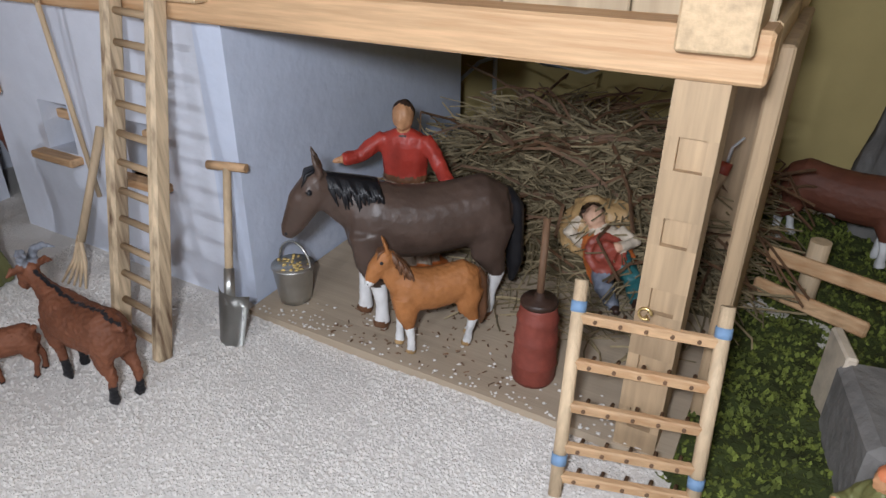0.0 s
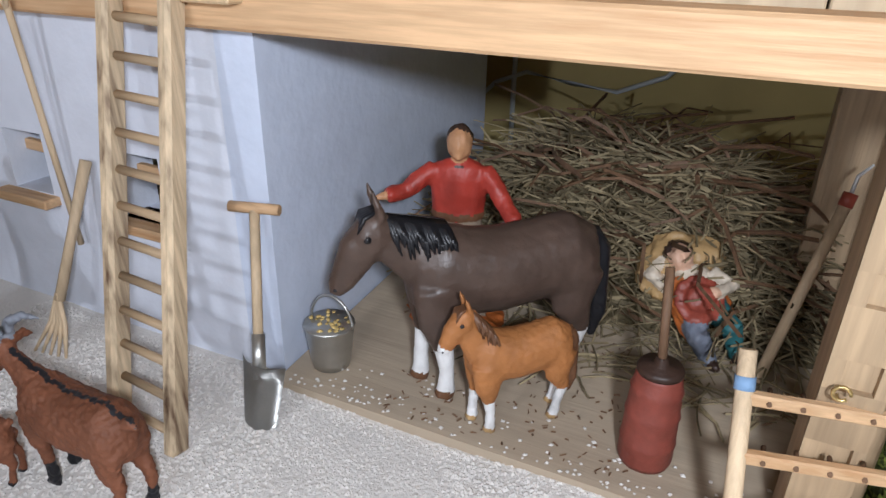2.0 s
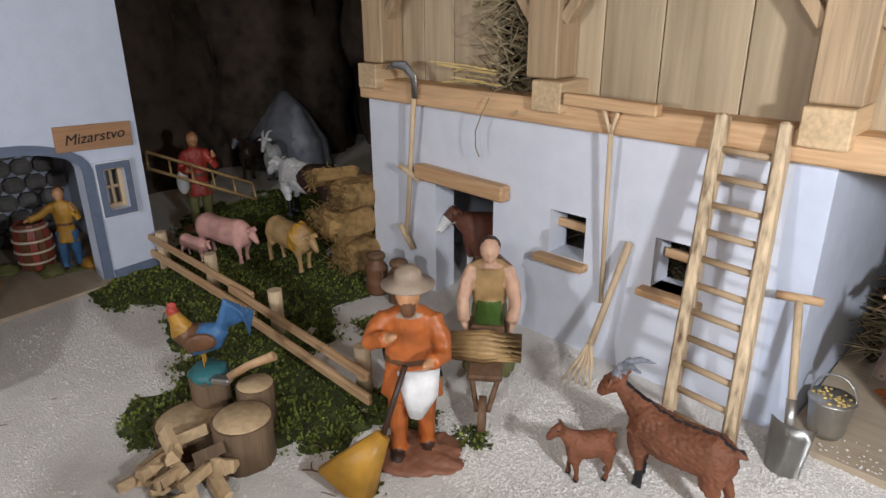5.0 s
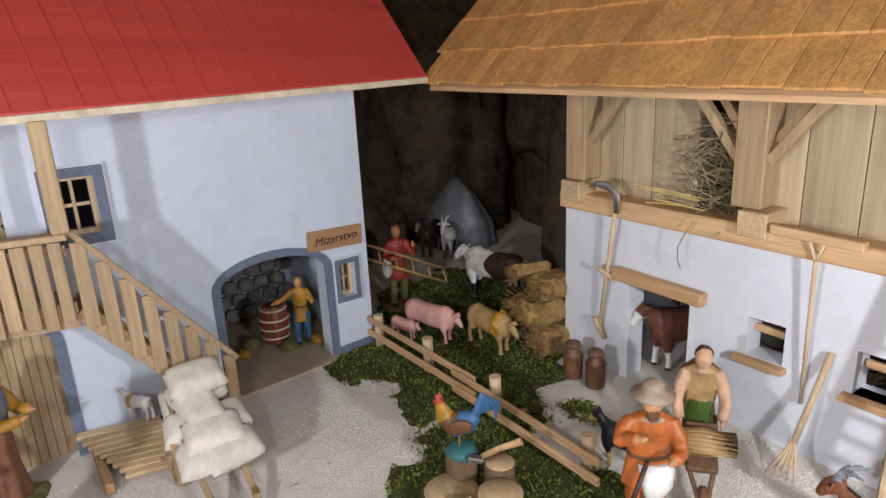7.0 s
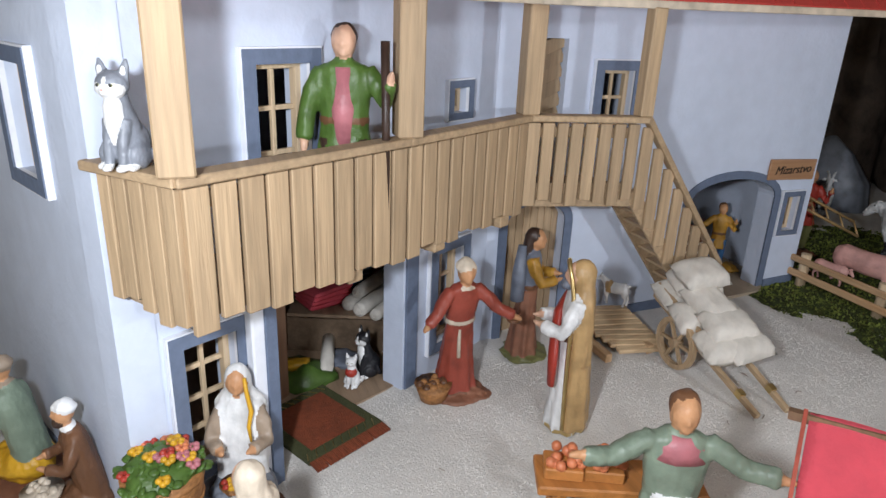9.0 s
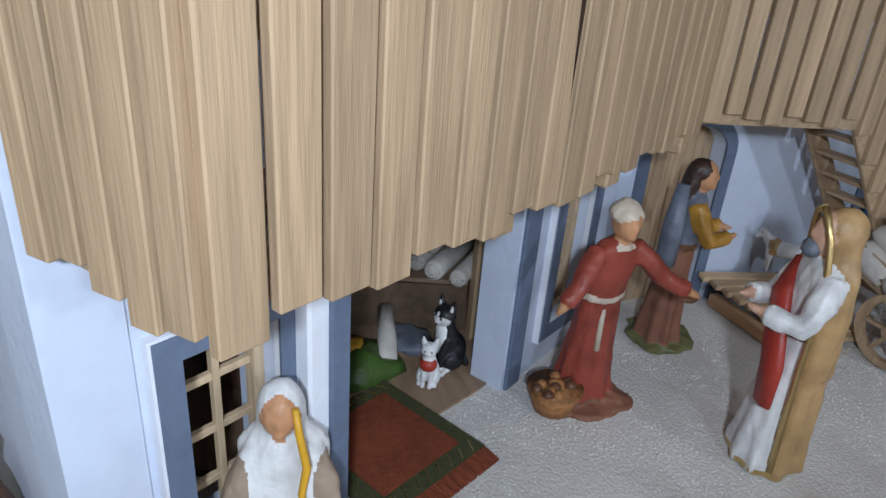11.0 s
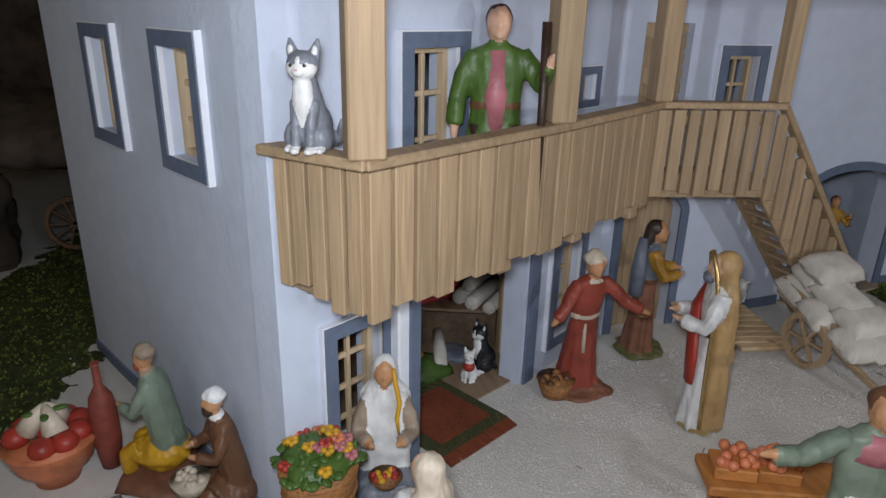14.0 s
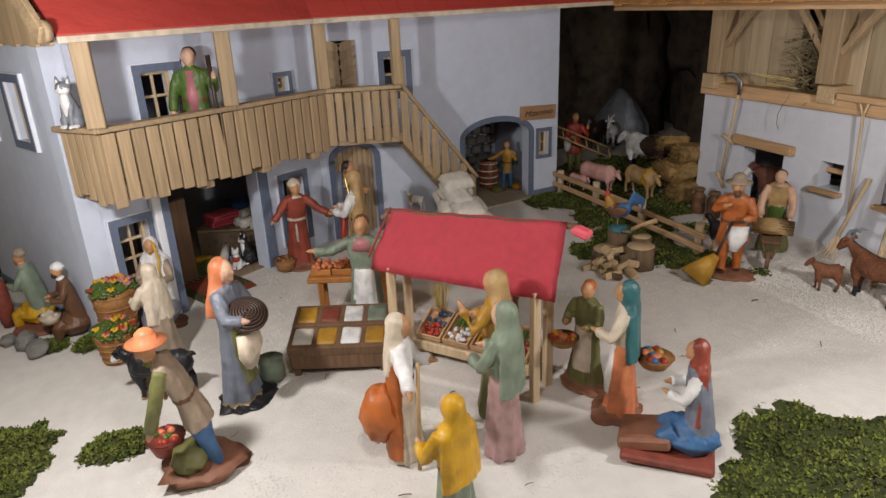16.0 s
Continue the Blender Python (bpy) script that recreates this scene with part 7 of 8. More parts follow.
stall = thing("market_stall", "wooden market stall under a red felt awning", "market stall")
pa, pb, pc, pd = Vector((-0.444, -0.301, 0.151)), Vector((-0.306, -0.199, 0.161)), Vector((-0.282, -0.224, 0.117)), Vector((-0.416, -0.334, 0.118))
bm = bmesh.new()
nu, nv = 24, 12
for i in range(nu + 1):
    for j in range(nv + 1):
        u, v = i / nu, j / nv
        p = pa.lerp(pb, u).lerp(pd.lerp(pc, u), v)
        sag = -0.004 * math.sin(math.pi * v) - (0.012 * max(0, v - 0.82) / 0.18 if v > 0.82 else 0) + 0.0016 * noise.noise(Vector((u * 6, v * 4, 0)))
        bm.verts.new(p + Vector((0, 0, sag)))
bm.verts.ensure_lookup_table()
for i in range(nu):
    for j in range(nv):
        k = i * (nv + 1) + j
        bm.faces.new([bm.verts[q] for q in (k, k + 1, k + nv + 2, k + nv + 1)])
bmesh.ops.solidify(bm, geom=bm.faces[:], thickness=0.0012)
part("awning", bm, CLOTHRED, stall, "red felt awning", True)
part("ridge_pole", beam(pa + Vector((-0.006, -0.005, -0.003)), pb + Vector((0.008, 0.007, -0.003)), 0.004, 0.004), OLDWOOD, stall)
part("awning_tie", beam(pb + Vector((0.006, 0.002, -0.004)), pb + Vector((0.018, 0.010, -0.008)), 0.012, 0.007, 0.002), CLOTHRED, stall)
for p in (pd.lerp(pc, 0.10).lerp(pa.lerp(pb, 0.10), 0.12), pd.lerp(pc, 0.90).lerp(pa.lerp(pb, 0.90), 0.12), pa.lerp(pb, 0.08).lerp(pd.lerp(pc, 0.08), 0.08), pa.lerp(pb, 0.92).lerp(pd.lerp(pc, 0.92), 0.08)):
    zt = p.z - 0.0125
    part("post", span(p.x - 0.0035, p.x + 0.0035, p.y - 0.0035, p.y + 0.0035, gz(p.y) - 0.003, zt, 0.0006), PINE, stall)
for p, q in ((pd.lerp(pc, 0.10), pa.lerp(pb, 0.08)), (pd.lerp(pc, 0.90), pa.lerp(pb, 0.92))):
    part("rafter", beam(Vector((p.x, p.y, p.z - 0.016)).lerp(Vector((q.x, q.y, q.z - 0.014)), 0.1), Vector((q.x, q.y, q.z - 0.014)), 0.004, 0.004), PINE, stall)
SM = Matrix(((0.79, -0.613, 0, -0.413), (0.613, 0.79, 0, -0.299), (0, 0, 1, gz(-.26)), (0, 0, 0, 1)))
bench = part("counter", span(-0.004, 0.118, 0.004, 0.044, 0.008, 0.018, 0.0008), PINE, stall, "pale wooden counter")
bench.matrix_basis = SM
for x in (0.0, 0.106):
    part("counter_leg", span(x, x + 0.006, 0.01, 0.04, -0.003, 0.008), PINE, stall).matrix_basis = SM
part("edge_binding", beam(pa + Vector((-0.0015, -0.001, 0.0006)), pd + Vector((-0.0015, -0.001, 0.0)), 0.0016, 0.0016), RUST, stall)
random.seed(9)
goods = [("box of red tomatoes and dark grapes", RED, BLUE), ("box of white radishes and green stalks", WHITE, GREEN), ("box of yellow peppers", YELLOWP, YELLOWP), ("box of red apples and greens", RED, GREEN)]
for k, (nm, m1, m2) in enumerate(goods):
    cr = thing("produce_box", "pale wooden " + nm + " on the stall", "produce box")
    x0 = 0.0 + 0.0295 * k
    BM = SM @ Matrix.Translation((x0, 0.006, 0.020)) @ Matrix.Rotation(0.38, 4, "X")
    part("bottom", span(0, 0.027, 0, 0.036, 0, 0.0012), PINEX, cr).matrix_basis = BM
    for a in ((0, 0.027, 0, 0.0014), (0, 0.027, 0.0346, 0.036), (0, 0.0014, 0.0014, 0.0346), (0.0256, 0.027, 0.0014, 0.0346)):
        part("side", span(a[0], a[1], a[2], a[3], 0.0012, 0.006), PINEX, cr).matrix_basis = BM
    for j in range(30):
        u, v = random.uniform(0.004, 0.023), random.uniform(0.004, 0.032)
        m = m1 if v < 0.019 else m2
        r3 = (0.0024, 0.0024, 0.0023) if m not in (GREEN, YELLOWP) else (0.0014, 0.005, 0.0014)
        part("vegetable", ball(bmesh.new(), (u, v, 0.004 + random.uniform(0, 0.0025)), r3, 0, 7, 5), m, cr).matrix_basis = BM
sheaf = thing("straw_sheaf", "small sheaf of dry straw behind the stall", "sheaf")
bm = bmesh.new()
for k in range(40):
    a, q = random.uniform(0, 6.28), random.uniform(0, 1)
    sweep(bm, [(-0.470 + 0.003 * q * math.cos(a), -0.246 + 0.003 * q * math.sin(a), gz(-.246)), (-0.470 + 0.014 * q * math.cos(a), -0.246 + 0.014 * q * math.sin(a), gz(-.246) + 0.045)], [0.0006, 0.0004], 3)
part("bundle", bm, STRAW, sheaf)

# ---- right of the stall ----
rail = thing("broken_fence", "short broken fence of split rails on the moss", "fence")
part("post", straight((0.027, 0.388, 0.03), (0.027, 0.388, 0.082), 0.0055, seg=12), PINE, rail)
part("rail", beam((0.003, 0.378, 0.073), (0.075, 0.362, 0.070), 0.004, 0.009, 0.0012), PINEX, rail)
part("rail", beam((0.000, 0.370, 0.057), (0.056, 0.352, 0.054), 0.004, 0.009, 0.0012), PINEX, rail)
trough = thing("stone_trough", "grey-brown stone block beside the moss", "stone block")
part("block", box((0.05, 0.06, 0.042), Matrix.Translation((0.070, 0.268, 0.050)) @ Matrix.Rotation(0.2, 4, "Z"), 0.004), STONE, trough)
part("slab", box((0.005, 0.026, 0.044), Matrix.Translation((0.0415, 0.300, 0.052)) @ Matrix.Rotation(0.25, 4, "Z"), 0.001), CREAM, trough, "pale upright slab")
figure("crowing_bird_figurine", "painted figurine with an orange cap beside the stone block", fg(0.052, 0.205), 200, 0.06, BROWN, OLIVE, "turban", SALMON, SKIN, (FRONT, FRONT), CLAY)


# ---- rocks ----
def rock(bm, at, r3, seed, amp=0.3, sub=4):
    b = bmesh.new()
    bmesh.ops.create_icosphere(b, subdivisions=sub, radius=1)
    for v in b.verts:
        d = v.co.copy()
        n_ = amp * (noise.noise(d * 1.6 + Vector((seed, 0, 0))) + 0.5 * noise.noise(d * 4 + Vector((seed, 3, 0))) + 0.28 * noise.noise(d * 10 + Vector((0, seed, 0))) + 0.14 * noise.noise(d * 24))
        v.co = Vector((d.x * r3[0], d.y * r3[1], d.z * r3[2])) * (1 + n_) + Vector(at)
    into(bm, b)


def rocks(name, label, items, material, amp=0.3, sub=4):
    e = thing(name, label, "rock")
    for k, (at, r3) in enumerate(items):
        bm = bmesh.new()
        rock(bm, at, r3, k * 3.7 + len(name), amp, sub)
        part("boulder", bm, material, e, smooth=True)


rocks("cave_rock", "dark brown bark-like rock rising behind the yard", [((-0.73, 0.47, 0.12), (0.13, 0.09, 0.34)), ((-1.12, 0.44, 0.15), (0.10, 0.14, 0.36)), ((-0.88, 0.56, 0.34), (0.2, 0.12, 0.20)), ((-0.88, 0.62, 0.08), (0.2, 0.06, 0.22)), ((-1.12, 0.16, 0.1), (0.09, 0.16, 0.3)), ((-0.66, 0.42, 0.05), (0.06, 0.06, 0.13)), ((-1.00, 0.64, 0.2), (0.24, 0.10, 0.42))], ROCK)
rocks("tunnel_rock", "dark brown rock arch beyond the gable wall", [((-1.22, -0.96, 0.03), (0.07, 0.09, 0.10)), ((-1.28, -0.80, 0.135), (0.13, 0.16, 0.05)), ((-1.40, -0.60, 0.09), (0.12, 0.12, 0.11)), ((-1.48, -0.85, 0.28), (0.12, 0.35, 0.16)), ((-1.35, -1.15, 0.1), (0.15, 0.12, 0.2))], ROCK, 0.22)
rocks("grey_rock", "grey rock standing against the yellow wall", [((0.078, 0.515, 0.09), (0.035, 0.03, 0.085))], STONE, 0.25)
rocks("shell_stones", "pale hollow stones lying on the sand", [((-0.665, -0.668, -0.006), (0.016, 0.012, 0.010)), ((-0.640, -0.655, -0.006), (0.017, 0.011, 0.009)), ((-0.684, -0.690, -0.010), (0.010, 0.009, 0.007))], STONE, 0.3, 3)
cavecloth = thing("grey_cloth", "grey cloth hung in the mouth of the cave", "cloth")
part("drape", sweep(bmesh.new(), [(-1.005, 0.385, 0.03), (-1.005, 0.385, 0.08), (-1.01, 0.39, 0.12), (-1.02, 0.395, 0.145)], [(0.065, 0.03, 0.08), (0.058, 0.026, 0.08), (0.03, 0.018, 0.08), (0.008, 0.006)], 26, folds=6, up=(0.8, 0.6, 0)), GREYP, cavecloth)
wheel = thing("wagon_wheel", "dark spoked wagon wheel under the rock arch", "wheel")
bm = bmesh.new()
wc = Vector((-1.19, -0.80, 0.03))
ring_wheel(bm, wc, 0.032, 0.0025, 0.0025, "X")
part("rim", bm, OLDWOOD, wheel)
for k in range(10):
    a = 2 * math.pi * k / 10
    part("spoke", beam(wc, wc + Vector((0, 0.031 * math.cos(a), 0.031 * math.sin(a))), 0.002, 0.003, 0, None, 0, (1, 0, 0)), OLDWOOD, wheel)

BALE = mat("old_straw", (0.30, 0.185, 0.07), 0.85, 0.3, 160, 1.0, 300, dark=(0.10, 0.06, 0.02))
bales = thing("straw_bales", "stacked brown straw bales against the barn", "straw bales")
random.seed(17)
for k, (x, y, z, w, d, h) in enumerate(((-0.636, 0.232, 0.045, 0.036, 0.05, 0.03), (-0.652, 0.226, 0.075, 0.05, 0.05, 0.028), (-0.640, 0.236, 0.102, 0.034, 0.05, 0.026), (-0.658, 0.222, 0.118, 0.012, 0.05, 0.016))):
    bm = box((w, d, h), Matrix.Translation((x, y, z)) @ Matrix.Rotation(random.uniform(-.25, .25), 4, "Z") @ Matrix.Rotation(random.uniform(-.12, .12), 4, "Y"), 0.006)
    bmesh.ops.subdivide_edges(bm, edges=bm.edges[:], cuts=3, use_grid_fill=True)
    for v in bm.verts:
        v.co += Vector((noise.noise(v.co * 70), noise.noise(v.co * 70 + Vector((5, 0, 0))), noise.noise(v.co * 70 + Vector((0, 9, 0))))) * 0.004
    for j in range(110):
        p = Vector((x + random.uniform(-w, w) * 0.5, y - d * 0.5 - 0.001, z + random.uniform(-h, h) * 0.5)) if j % 3 else Vector((x - w * 0.5 - 0.001, y + random.uniform(-d, d) * 0.5, z + random.uniform(-h, h) * 0.5))
        q = p + Vector((random.uniform(-.01, .01), random.uniform(-.006, .001), random.uniform(-.006, .006)))
        sweep(bm, [p, q], [0.0006, 0.0004], 3)
    part("bale", bm, BALE, bales)


# ---- room around ----
ROOM = mat("room_wall", (0.42, 0.36, 0.26), 0.85, 0.08, 8, 0.2, 60)
wall("wall_room_left", (-1.9, 1.0), (-1.9, -1.3), -0.1, 1.6, 0.03, [], ROOM, "plain wall of the room beside the scene")
wall("wall_room_front", (-1.9, -1.3), (1.0, -1.3), -0.1, 1.6, 0.03, [], ROOM, "plain wall of the room behind the camera")
wall("wall_room_right", (1.0, -1.3), (1.0, 1.0), -0.1, 1.6, 0.03, [], ROOM, "plain wall of the room at the far side")
wall("wall_room_back", (1.0, 1.0), (-1.9, 1.0), -0.1, 1.6, 0.03, [], ROOM, "plain back wall of the room")
tagged(finish(span(-1.9, 1.0, -1.3, 1.0, 1.6, 1.63), "ceiling_room", ROOM), "plain ceiling of the room", "ceiling", kind="structure")


# ---- stuff: hay, moss, sand grains ----
def strands(name, label, n, place, length, r, material, seed, bend=0.3):
    """Many thin bent stalks in one mesh; place(k) gives a point and a way."""
    rnd = random.Random(seed)
    verts, faces = [], []
    for k in range(n):
        p, d = place(rnd)
        L = rnd.uniform(*length)
        s = Vector((rnd.uniform(-1, 1), rnd.uniform(-1, 1), rnd.uniform(-0.3, 1))).normalized()
        pts = [p, p + d * L * 0.35 + s * L * bend * 0.35, p + d * L * 0.7 + s * L * bend * 0.3, p + d * L + s * L * bend * rnd.uniform(-0.6, 0.2)]
        a = d.orthogonal().normalized()
        c = d.cross(a)
        i0 = len(verts)
        rr = r * rnd.uniform(0.6, 1.4)
        for q in pts:
            for t in (0, 2.094, 4.189):
                verts.append(q + a * (rr * math.cos(t)) + c * (rr * math.sin(t)))
        for j in range(3):
            for t in range(3):
                faces.append((i0 + j * 3 + t, i0 + j * 3 + (t + 1) % 3, i0 + j * 3 + 3 + (t + 1) % 3, i0 + j * 3 + 3 + t))
    me = bpy.data.meshes.new(name)
    me.from_pydata([tuple(v) for v in verts], [], faces)
    me.materials.append(material)
    return tagged(new(name, me), label, name.split("_")[0], kind="stuff")


def heap_top(x, y):
    """Height of the hay heap over the stall floor."""
    u, v = (x + 0.118) / 0.122, (y - 0.435) / 0.09
    return max(0.0, 1 - abs(u) ** 3.2) * max(0.0, 1 - abs(v) ** 2.2) ** 0.7 * (0.062 + 0.018 * noise.noise(Vector((x * 30, y * 30, 0))) + 0.02 * (-u) * 0.5)


# Added sheet under the stalks; its darkened hay colour stands for shade between them.
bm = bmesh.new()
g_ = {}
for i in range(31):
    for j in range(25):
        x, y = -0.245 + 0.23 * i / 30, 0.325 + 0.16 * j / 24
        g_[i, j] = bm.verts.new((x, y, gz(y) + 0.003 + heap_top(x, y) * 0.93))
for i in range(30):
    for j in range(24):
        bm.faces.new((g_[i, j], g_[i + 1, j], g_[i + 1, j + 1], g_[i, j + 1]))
tagged(finish(bm, "hay_core", mat("hay_core", (0.09, 0.07, 0.035), 0.9, 0.3, 200, 1.0, 400)), "sheet inside the hay heap, coloured dark for the shade between stalks", "hay", kind="stuff")


def hay_place(rnd):
    for _ in range(40):
        x, y = rnd.uniform(-0.24, -0.015), rnd.uniform(0.345, 0.48)
        h = heap_top(x, y)
        if h > 0.004:
            break
    a, t = rnd.uniform(0, 6.28), rnd.uniform(-0.35, 0.45)
    return Vector((x, y, gz(y) + 0.003 + h * rnd.uniform(0.92, 1.0))), Vector((math.cos(a) * math.cos(t), math.sin(a) * math.cos(t), math.sin(t)))


strands("hay_heap", "heap of dry grey-brown hay in the stall", 3800, hay_place, (0.018, 0.05), 0.00055, HAY, 1)
strands("hay_stems", "coarse dark stems in the hay heap", 260, hay_place, (0.04, 0.085), 0.0010, OLDWOOD, 2, 0.45)
strands("hay_floor", "loose hay strewn on the stall floor", 170, lambda r: ((lambda x, y, a: (Vector((x, y, gz(y) + 0.006)), Vector((math.cos(a), math.sin(a), 0.03))))(r.uniform(-0.17, -0.03), r.uniform(0.29, 0.35), r.uniform(0, 6.28))), (0.012, 0.035), 0.0005, HAY, 3, 0.15)
strands("hay_loft_straw", "dry grey-brown straw pushing out of the loft opening", 420, lambda r: ((lambda a: (Vector((r.uniform(-0.486, -0.447), r.uniform(0.237, 0.29), r.uniform(0.207, 0.285))), Vector((math.cos(a), -abs(math.sin(a)) * 0.15, r.uniform(-0.4, 0.4))).normalized()))(r.uniform(0, 6.28))), (0.012, 0.035), 0.0006, HAY, 4, 0.2)
strands("hay_loft_stalks", "few long straws lying over the barn beam", 7, lambda r: (Vector((r.uniform(-0.48, -0.46), 0.228, r.uniform(0.212, 0.226))), Vector((-1, -0.05, r.uniform(-0.05, 0.1))).normalized()), (0.03, 0.055), 0.0006, STRAW, 5, 0.1)
strands("hay_barn_inside", "hay behind the small barn windows", 500, lambda r: ((lambda a: (Vector((r.uniform(-0.44, -0.29), r.uniform(0.30, 0.34), r.uniform(0.04, 0.15))), Vector((math.cos(a), 0.1, r.uniform(-0.5, 0.5))).normalized()))(r.uniform(0, 6.28))), (0.02, 0.04), 0.0007, HAY, 6, 0.3)


def moss(name, label, blobs, n, seed, h=0.006):
    """Moss: a low lumpy bed and many tiny leaves. blobs: (x, y, rx, ry)."""
    rnd = random.Random(seed)

    def height(x, y):
        d = max(1 - ((x - b[0]) / b[2]) ** 2 - ((y - b[1]) / b[3]) ** 2 for b in blobs) + 0.45 * noise.noise(Vector((x * 38, y * 38, seed))) + 0.25 * noise.noise(Vector((x * 95, y * 95, seed)))
        return d
    x0, x1 = min(b[0] - b[2] for b in blobs) - .01, max(b[0] + b[2] for b in blobs) + .01
    y0, y1 = min(b[1] - b[3] for b in blobs) - .01, max(b[1] + b[3] for b in blobs) + .01
    verts, faces, idx = [], [], {}
    step = 0.005
    nx, ny = int((x1 - x0) / step) + 1, int((y1 - y0) / step) + 1
    for i in range(nx + 1):
        for j in range(ny + 1):
            x, y = x0 + i * step, y0 + j * step
            d = height(x, y)
            if d > -0.25:
                idx[i, j] = len(verts)
                verts.append((x, y, gz(y) - 0.0035 + min(1, max(0, d + 0.25)) ** 0.5 * h * (0.8 + 0.5 * noise.noise(Vector((x * 60, y * 60, 1))))))
    for i, j in idx:
        q = ((i, j), (i + 1, j), (i + 1, j + 1), (i, j + 1))
        if all(k in idx for k in q):
            faces.append([idx[k] for k in q])
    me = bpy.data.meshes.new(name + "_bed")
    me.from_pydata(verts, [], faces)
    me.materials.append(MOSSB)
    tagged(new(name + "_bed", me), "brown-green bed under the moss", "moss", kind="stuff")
    verts, faces = [], []
    tries = 0
    while len(faces) < n and tries < n * 6:
        tries += 1
        x, y = rnd.uniform(x0, x1), rnd.uniform(y0, y1)
        d = height(x, y)
        if d < -0.1 or (d < 0.15 and rnd.random() < 0.5):
            continue
        z = gz(y) - 0.0035 + min(1, d + 0.25) ** 0.5 * h * (0.8 + 0.5 * noise.noise(Vector((x * 60, y * 60, 1))))
        for _ in range(3):
            a, t, L = rnd.uniform(0, 6.28), rnd.uniform(0.2, 1.3), rnd.uniform(0.0018, 0.0042)
            dv = Vector((math.cos(a) * math.cos(t), math.sin(a) * math.cos(t), math.sin(t)))
            sv = Vector((-math.sin(a), math.cos(a), 0)) * L * 0.32
            p = Vector((x + rnd.uniform(-.0015, .0015), y + rnd.uniform(-.0015, .0015), z - 0.0005))
            i0 = len(verts)
            verts += [tuple(p), tuple(p + dv * L * 0.5 + sv), tuple(p + dv * L), tuple(p + dv * L * 0.5 - sv)]
            faces.append((i0, i0 + 1, i0 + 2, i0 + 3))
    me = bpy.data.meshes.new(name)
    me.from_pydata(verts, [], faces)
    me.materials.append(MOSS)
    tagged(new(name, me), label, "moss", kind="stuff")


moss("moss_fence", "green moss along the rustic fence", [(-0.76, 0.075, 0.06, 0.05), (-0.70, 0.13, 0.13, 0.07), (-0.62, 0.09, 0.09, 0.05), (-0.55, 0.055, 0.07, 0.05), (-0.48, 0.06, 0.05, 0.04), (-0.545, 0.0, 0.035, 0.03), (-0.66, 0.19, 0.08, 0.05), (-0.44, 0.105, 0.03, 0.018), (-0.80, 0.25, 0.13, 0.12)], 26000, 1)
moss("moss_stall", "bright green moss beside the stall", [(0.03, 0.30, 0.05, 0.13), (0.06, 0.44, 0.09, 0.13), (0.02, 0.21, 0.03, 0.04)], 18000, 2)
moss("moss_yard", "green moss at the edge of the yard", [(-0.11, -0.085, 0.085, 0.06), (-0.02, -0.04, 0.12, 0.085), (-0.10, -0.15, 0.06, 0.045)], 16000, 3, 0.010)
moss("moss_corner", "green moss clumps on the sand", [(-0.44, -0.655, 0.055, 0.040), (-0.415, -0.565, 0.022, 0.028), (-0.39, -0.70, 0.07, 0.06)], 14000, 4, 0.010)
moss("moss_potters", "green moss by the seated figurines", [(-0.652, -0.640, 0.020, 0.016), (-0.630, -0.605, 0.018, 0.014)], 3500, 5, 0.009)
moss("moss_gable", "dark moss beyond the gable wall", [(-0.93, -0.86, 0.16, 0.12), (-1.08, -0.78, 0.16, 0.12), (-1.2, -0.7, 0.2, 0.15)], 16000, 6, 0.008)
moss("moss_sprigs", "sparse moss sprigs on the sand", [(-0.53, 0.165, 0.028, 0.016), (-0.565, 0.13, 0.03, 0.02), (-0.385, 0.115, 0.014, 0.010), (-0.405, 0.048, 0.016, 0.008)], 1800, 7, 0.004)


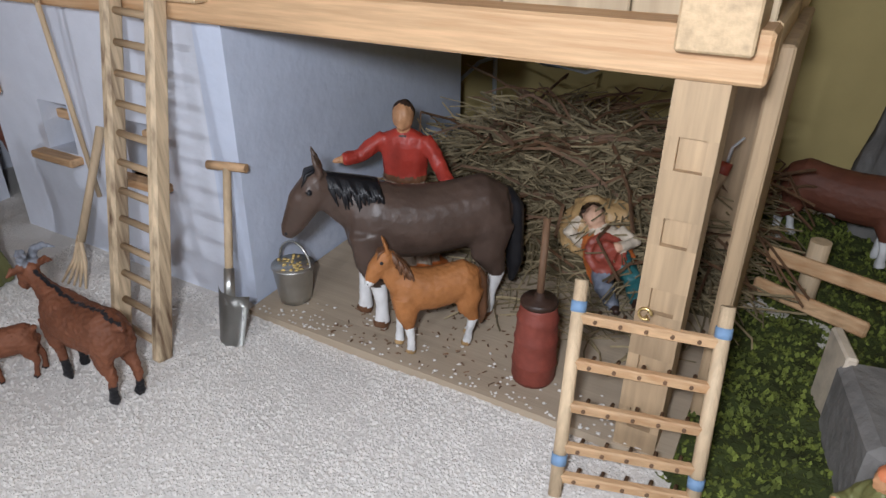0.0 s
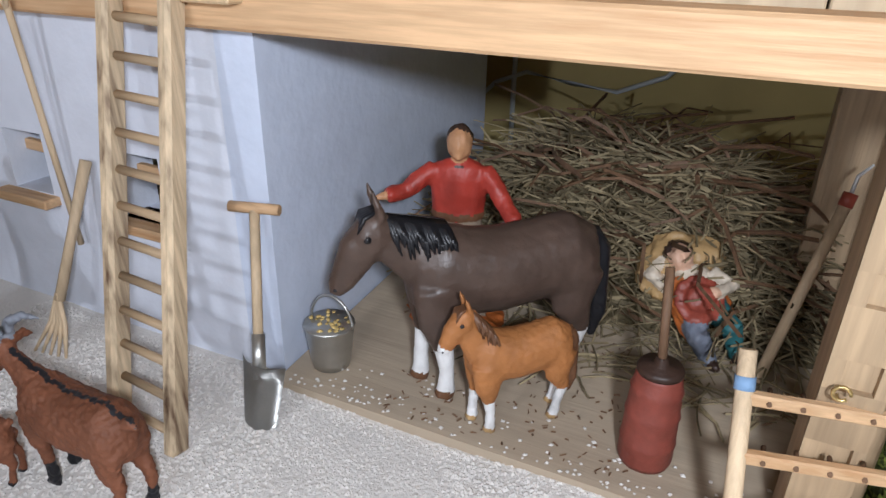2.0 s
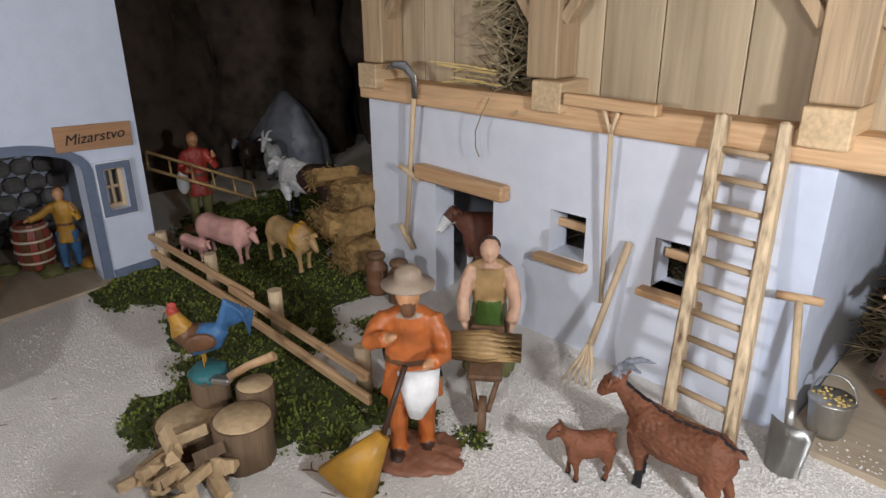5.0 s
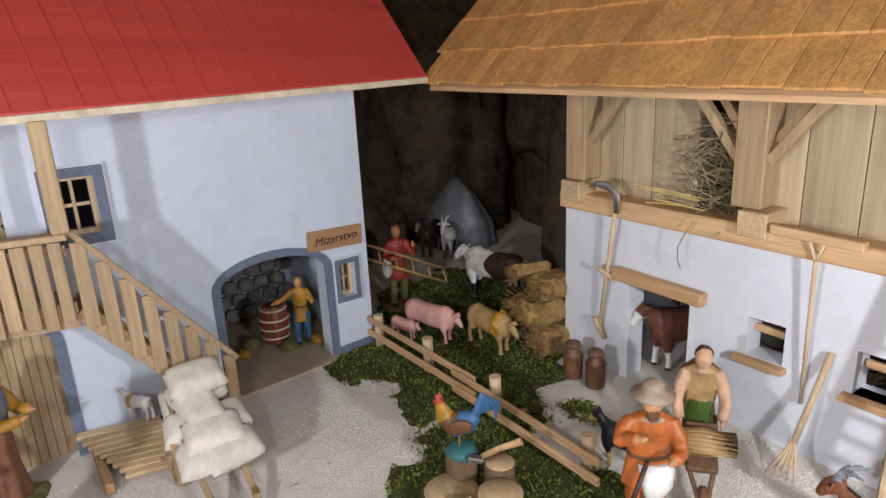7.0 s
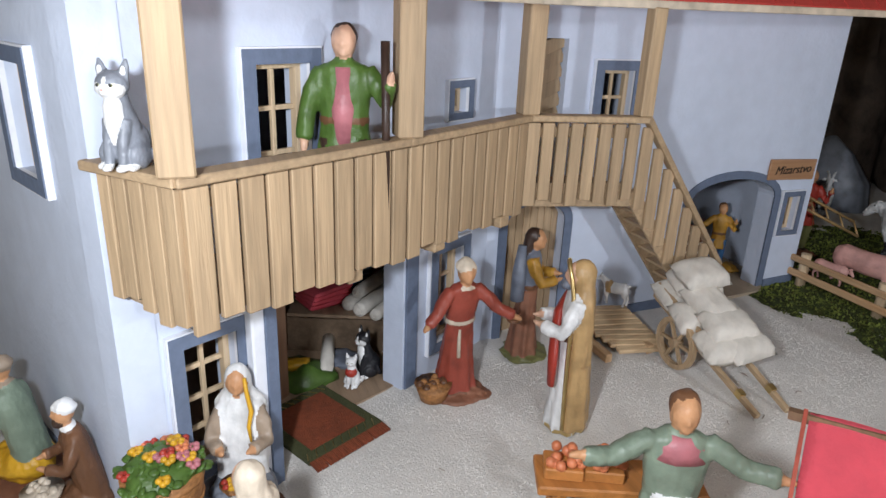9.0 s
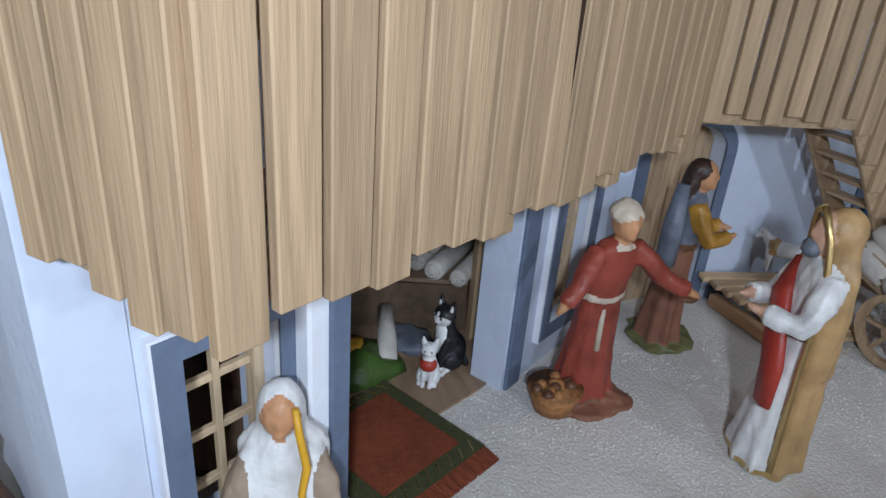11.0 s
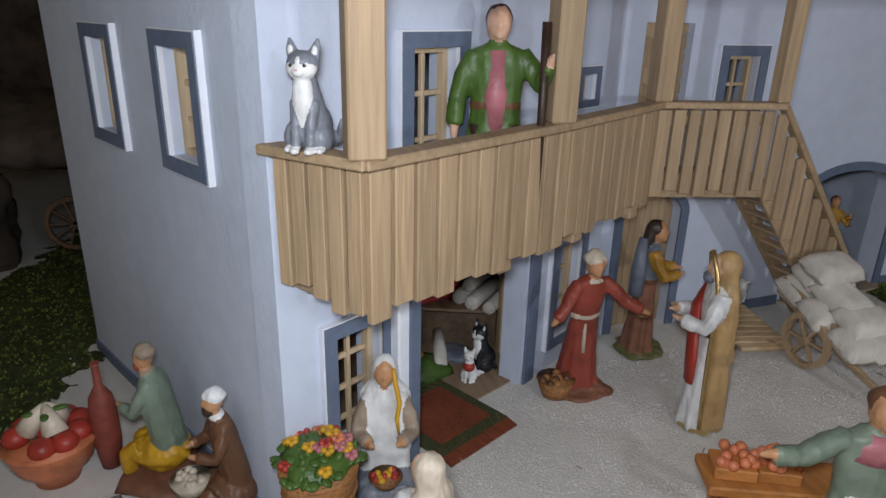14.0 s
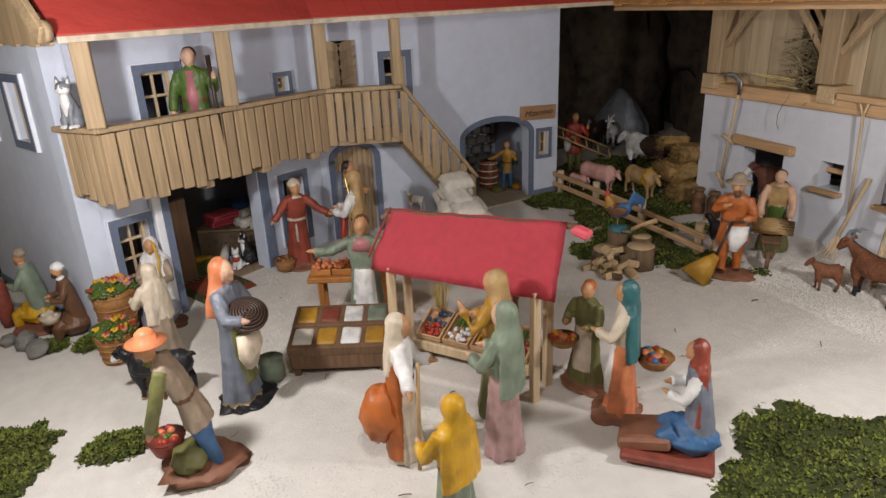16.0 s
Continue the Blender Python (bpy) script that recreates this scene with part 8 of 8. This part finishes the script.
def grains(name, label, n, area, seed, size=(0.0006, 0.0016), lift=0.0):
    rnd = random.Random(seed)
    verts, faces = [], []
    for k in range(n):
        x, y = area(rnd)
        r, a = rnd.uniform(*size), rnd.uniform(0, 6.28)
        z = gz(y) + (lift if lift else 0.0022 * noise.noise(Vector((x * 14, y * 14, 0))) - 0.001)
        i0 = len(verts)
        for t in (a, a + 1.7, a + 3.3, a + 4.8):
            q = r * rnd.uniform(0.7, 1.2)
            verts.append((x + q * math.cos(t), y + q * math.sin(t), z))
        verts.append((x, y, z + r * rnd.uniform(0.35, 0.75)))
        faces += [(i0, i0 + 1, i0 + 4), (i0 + 1, i0 + 2, i0 + 4), (i0 + 2, i0 + 3, i0 + 4), (i0 + 3, i0, i0 + 4)]
    me = bpy.data.meshes.new(name)
    me.from_pydata(verts, [], faces)
    me.materials.append(GRAIN)
    tagged(new(name, me), label, "sand", kind="stuff")


grains("sand_grains", "coarse white sand grains before the stall", 26000, lambda r: (r.uniform(-0.42, 0.0), r.uniform(0.08, 0.236)), 1)
grains("sand_grains_yard", "white sand grains of the yard", 52000, lambda r: (r.uniform(-0.75, -0.2), r.uniform(-0.55, 0.12)), 2, (0.0005, 0.0011))
grains("sand_spill", "white sand spilled over the edge of the stall floor", 190, lambda r: ((lambda u, v: (-0.245 + 0.22 * u, 0.232 + 0.028 * v * v))(r.random(), r.random())), 4, (0.0006, 0.0013), 0.0045)

strands("dark_twigs", "dark twigs and crumbs scattered on the sand", 46, lambda r: ((lambda x, y, a: (Vector((x, y, gz(y) + 0.001)), Vector((math.cos(a), math.sin(a), 0.0))))(r.uniform(-0.66, -0.2), r.uniform(-0.5, 0.08), r.uniform(0, 6.28))), (0.003, 0.012), 0.00045, OLDWOOD, 9, 0.25)
strands("stall_crumbs", "dark crumbs scattered on the stall floor", 260, lambda r: ((lambda x, y, a: (Vector((x, y, gz(y) + 0.0046)), Vector((math.cos(a), math.sin(a), 0.0))))(r.uniform(-0.2, -0.08), r.uniform(0.235, 0.33), r.uniform(0, 6.28))), (0.001, 0.003), 0.0004, OLDWOOD, 10, 0.1)
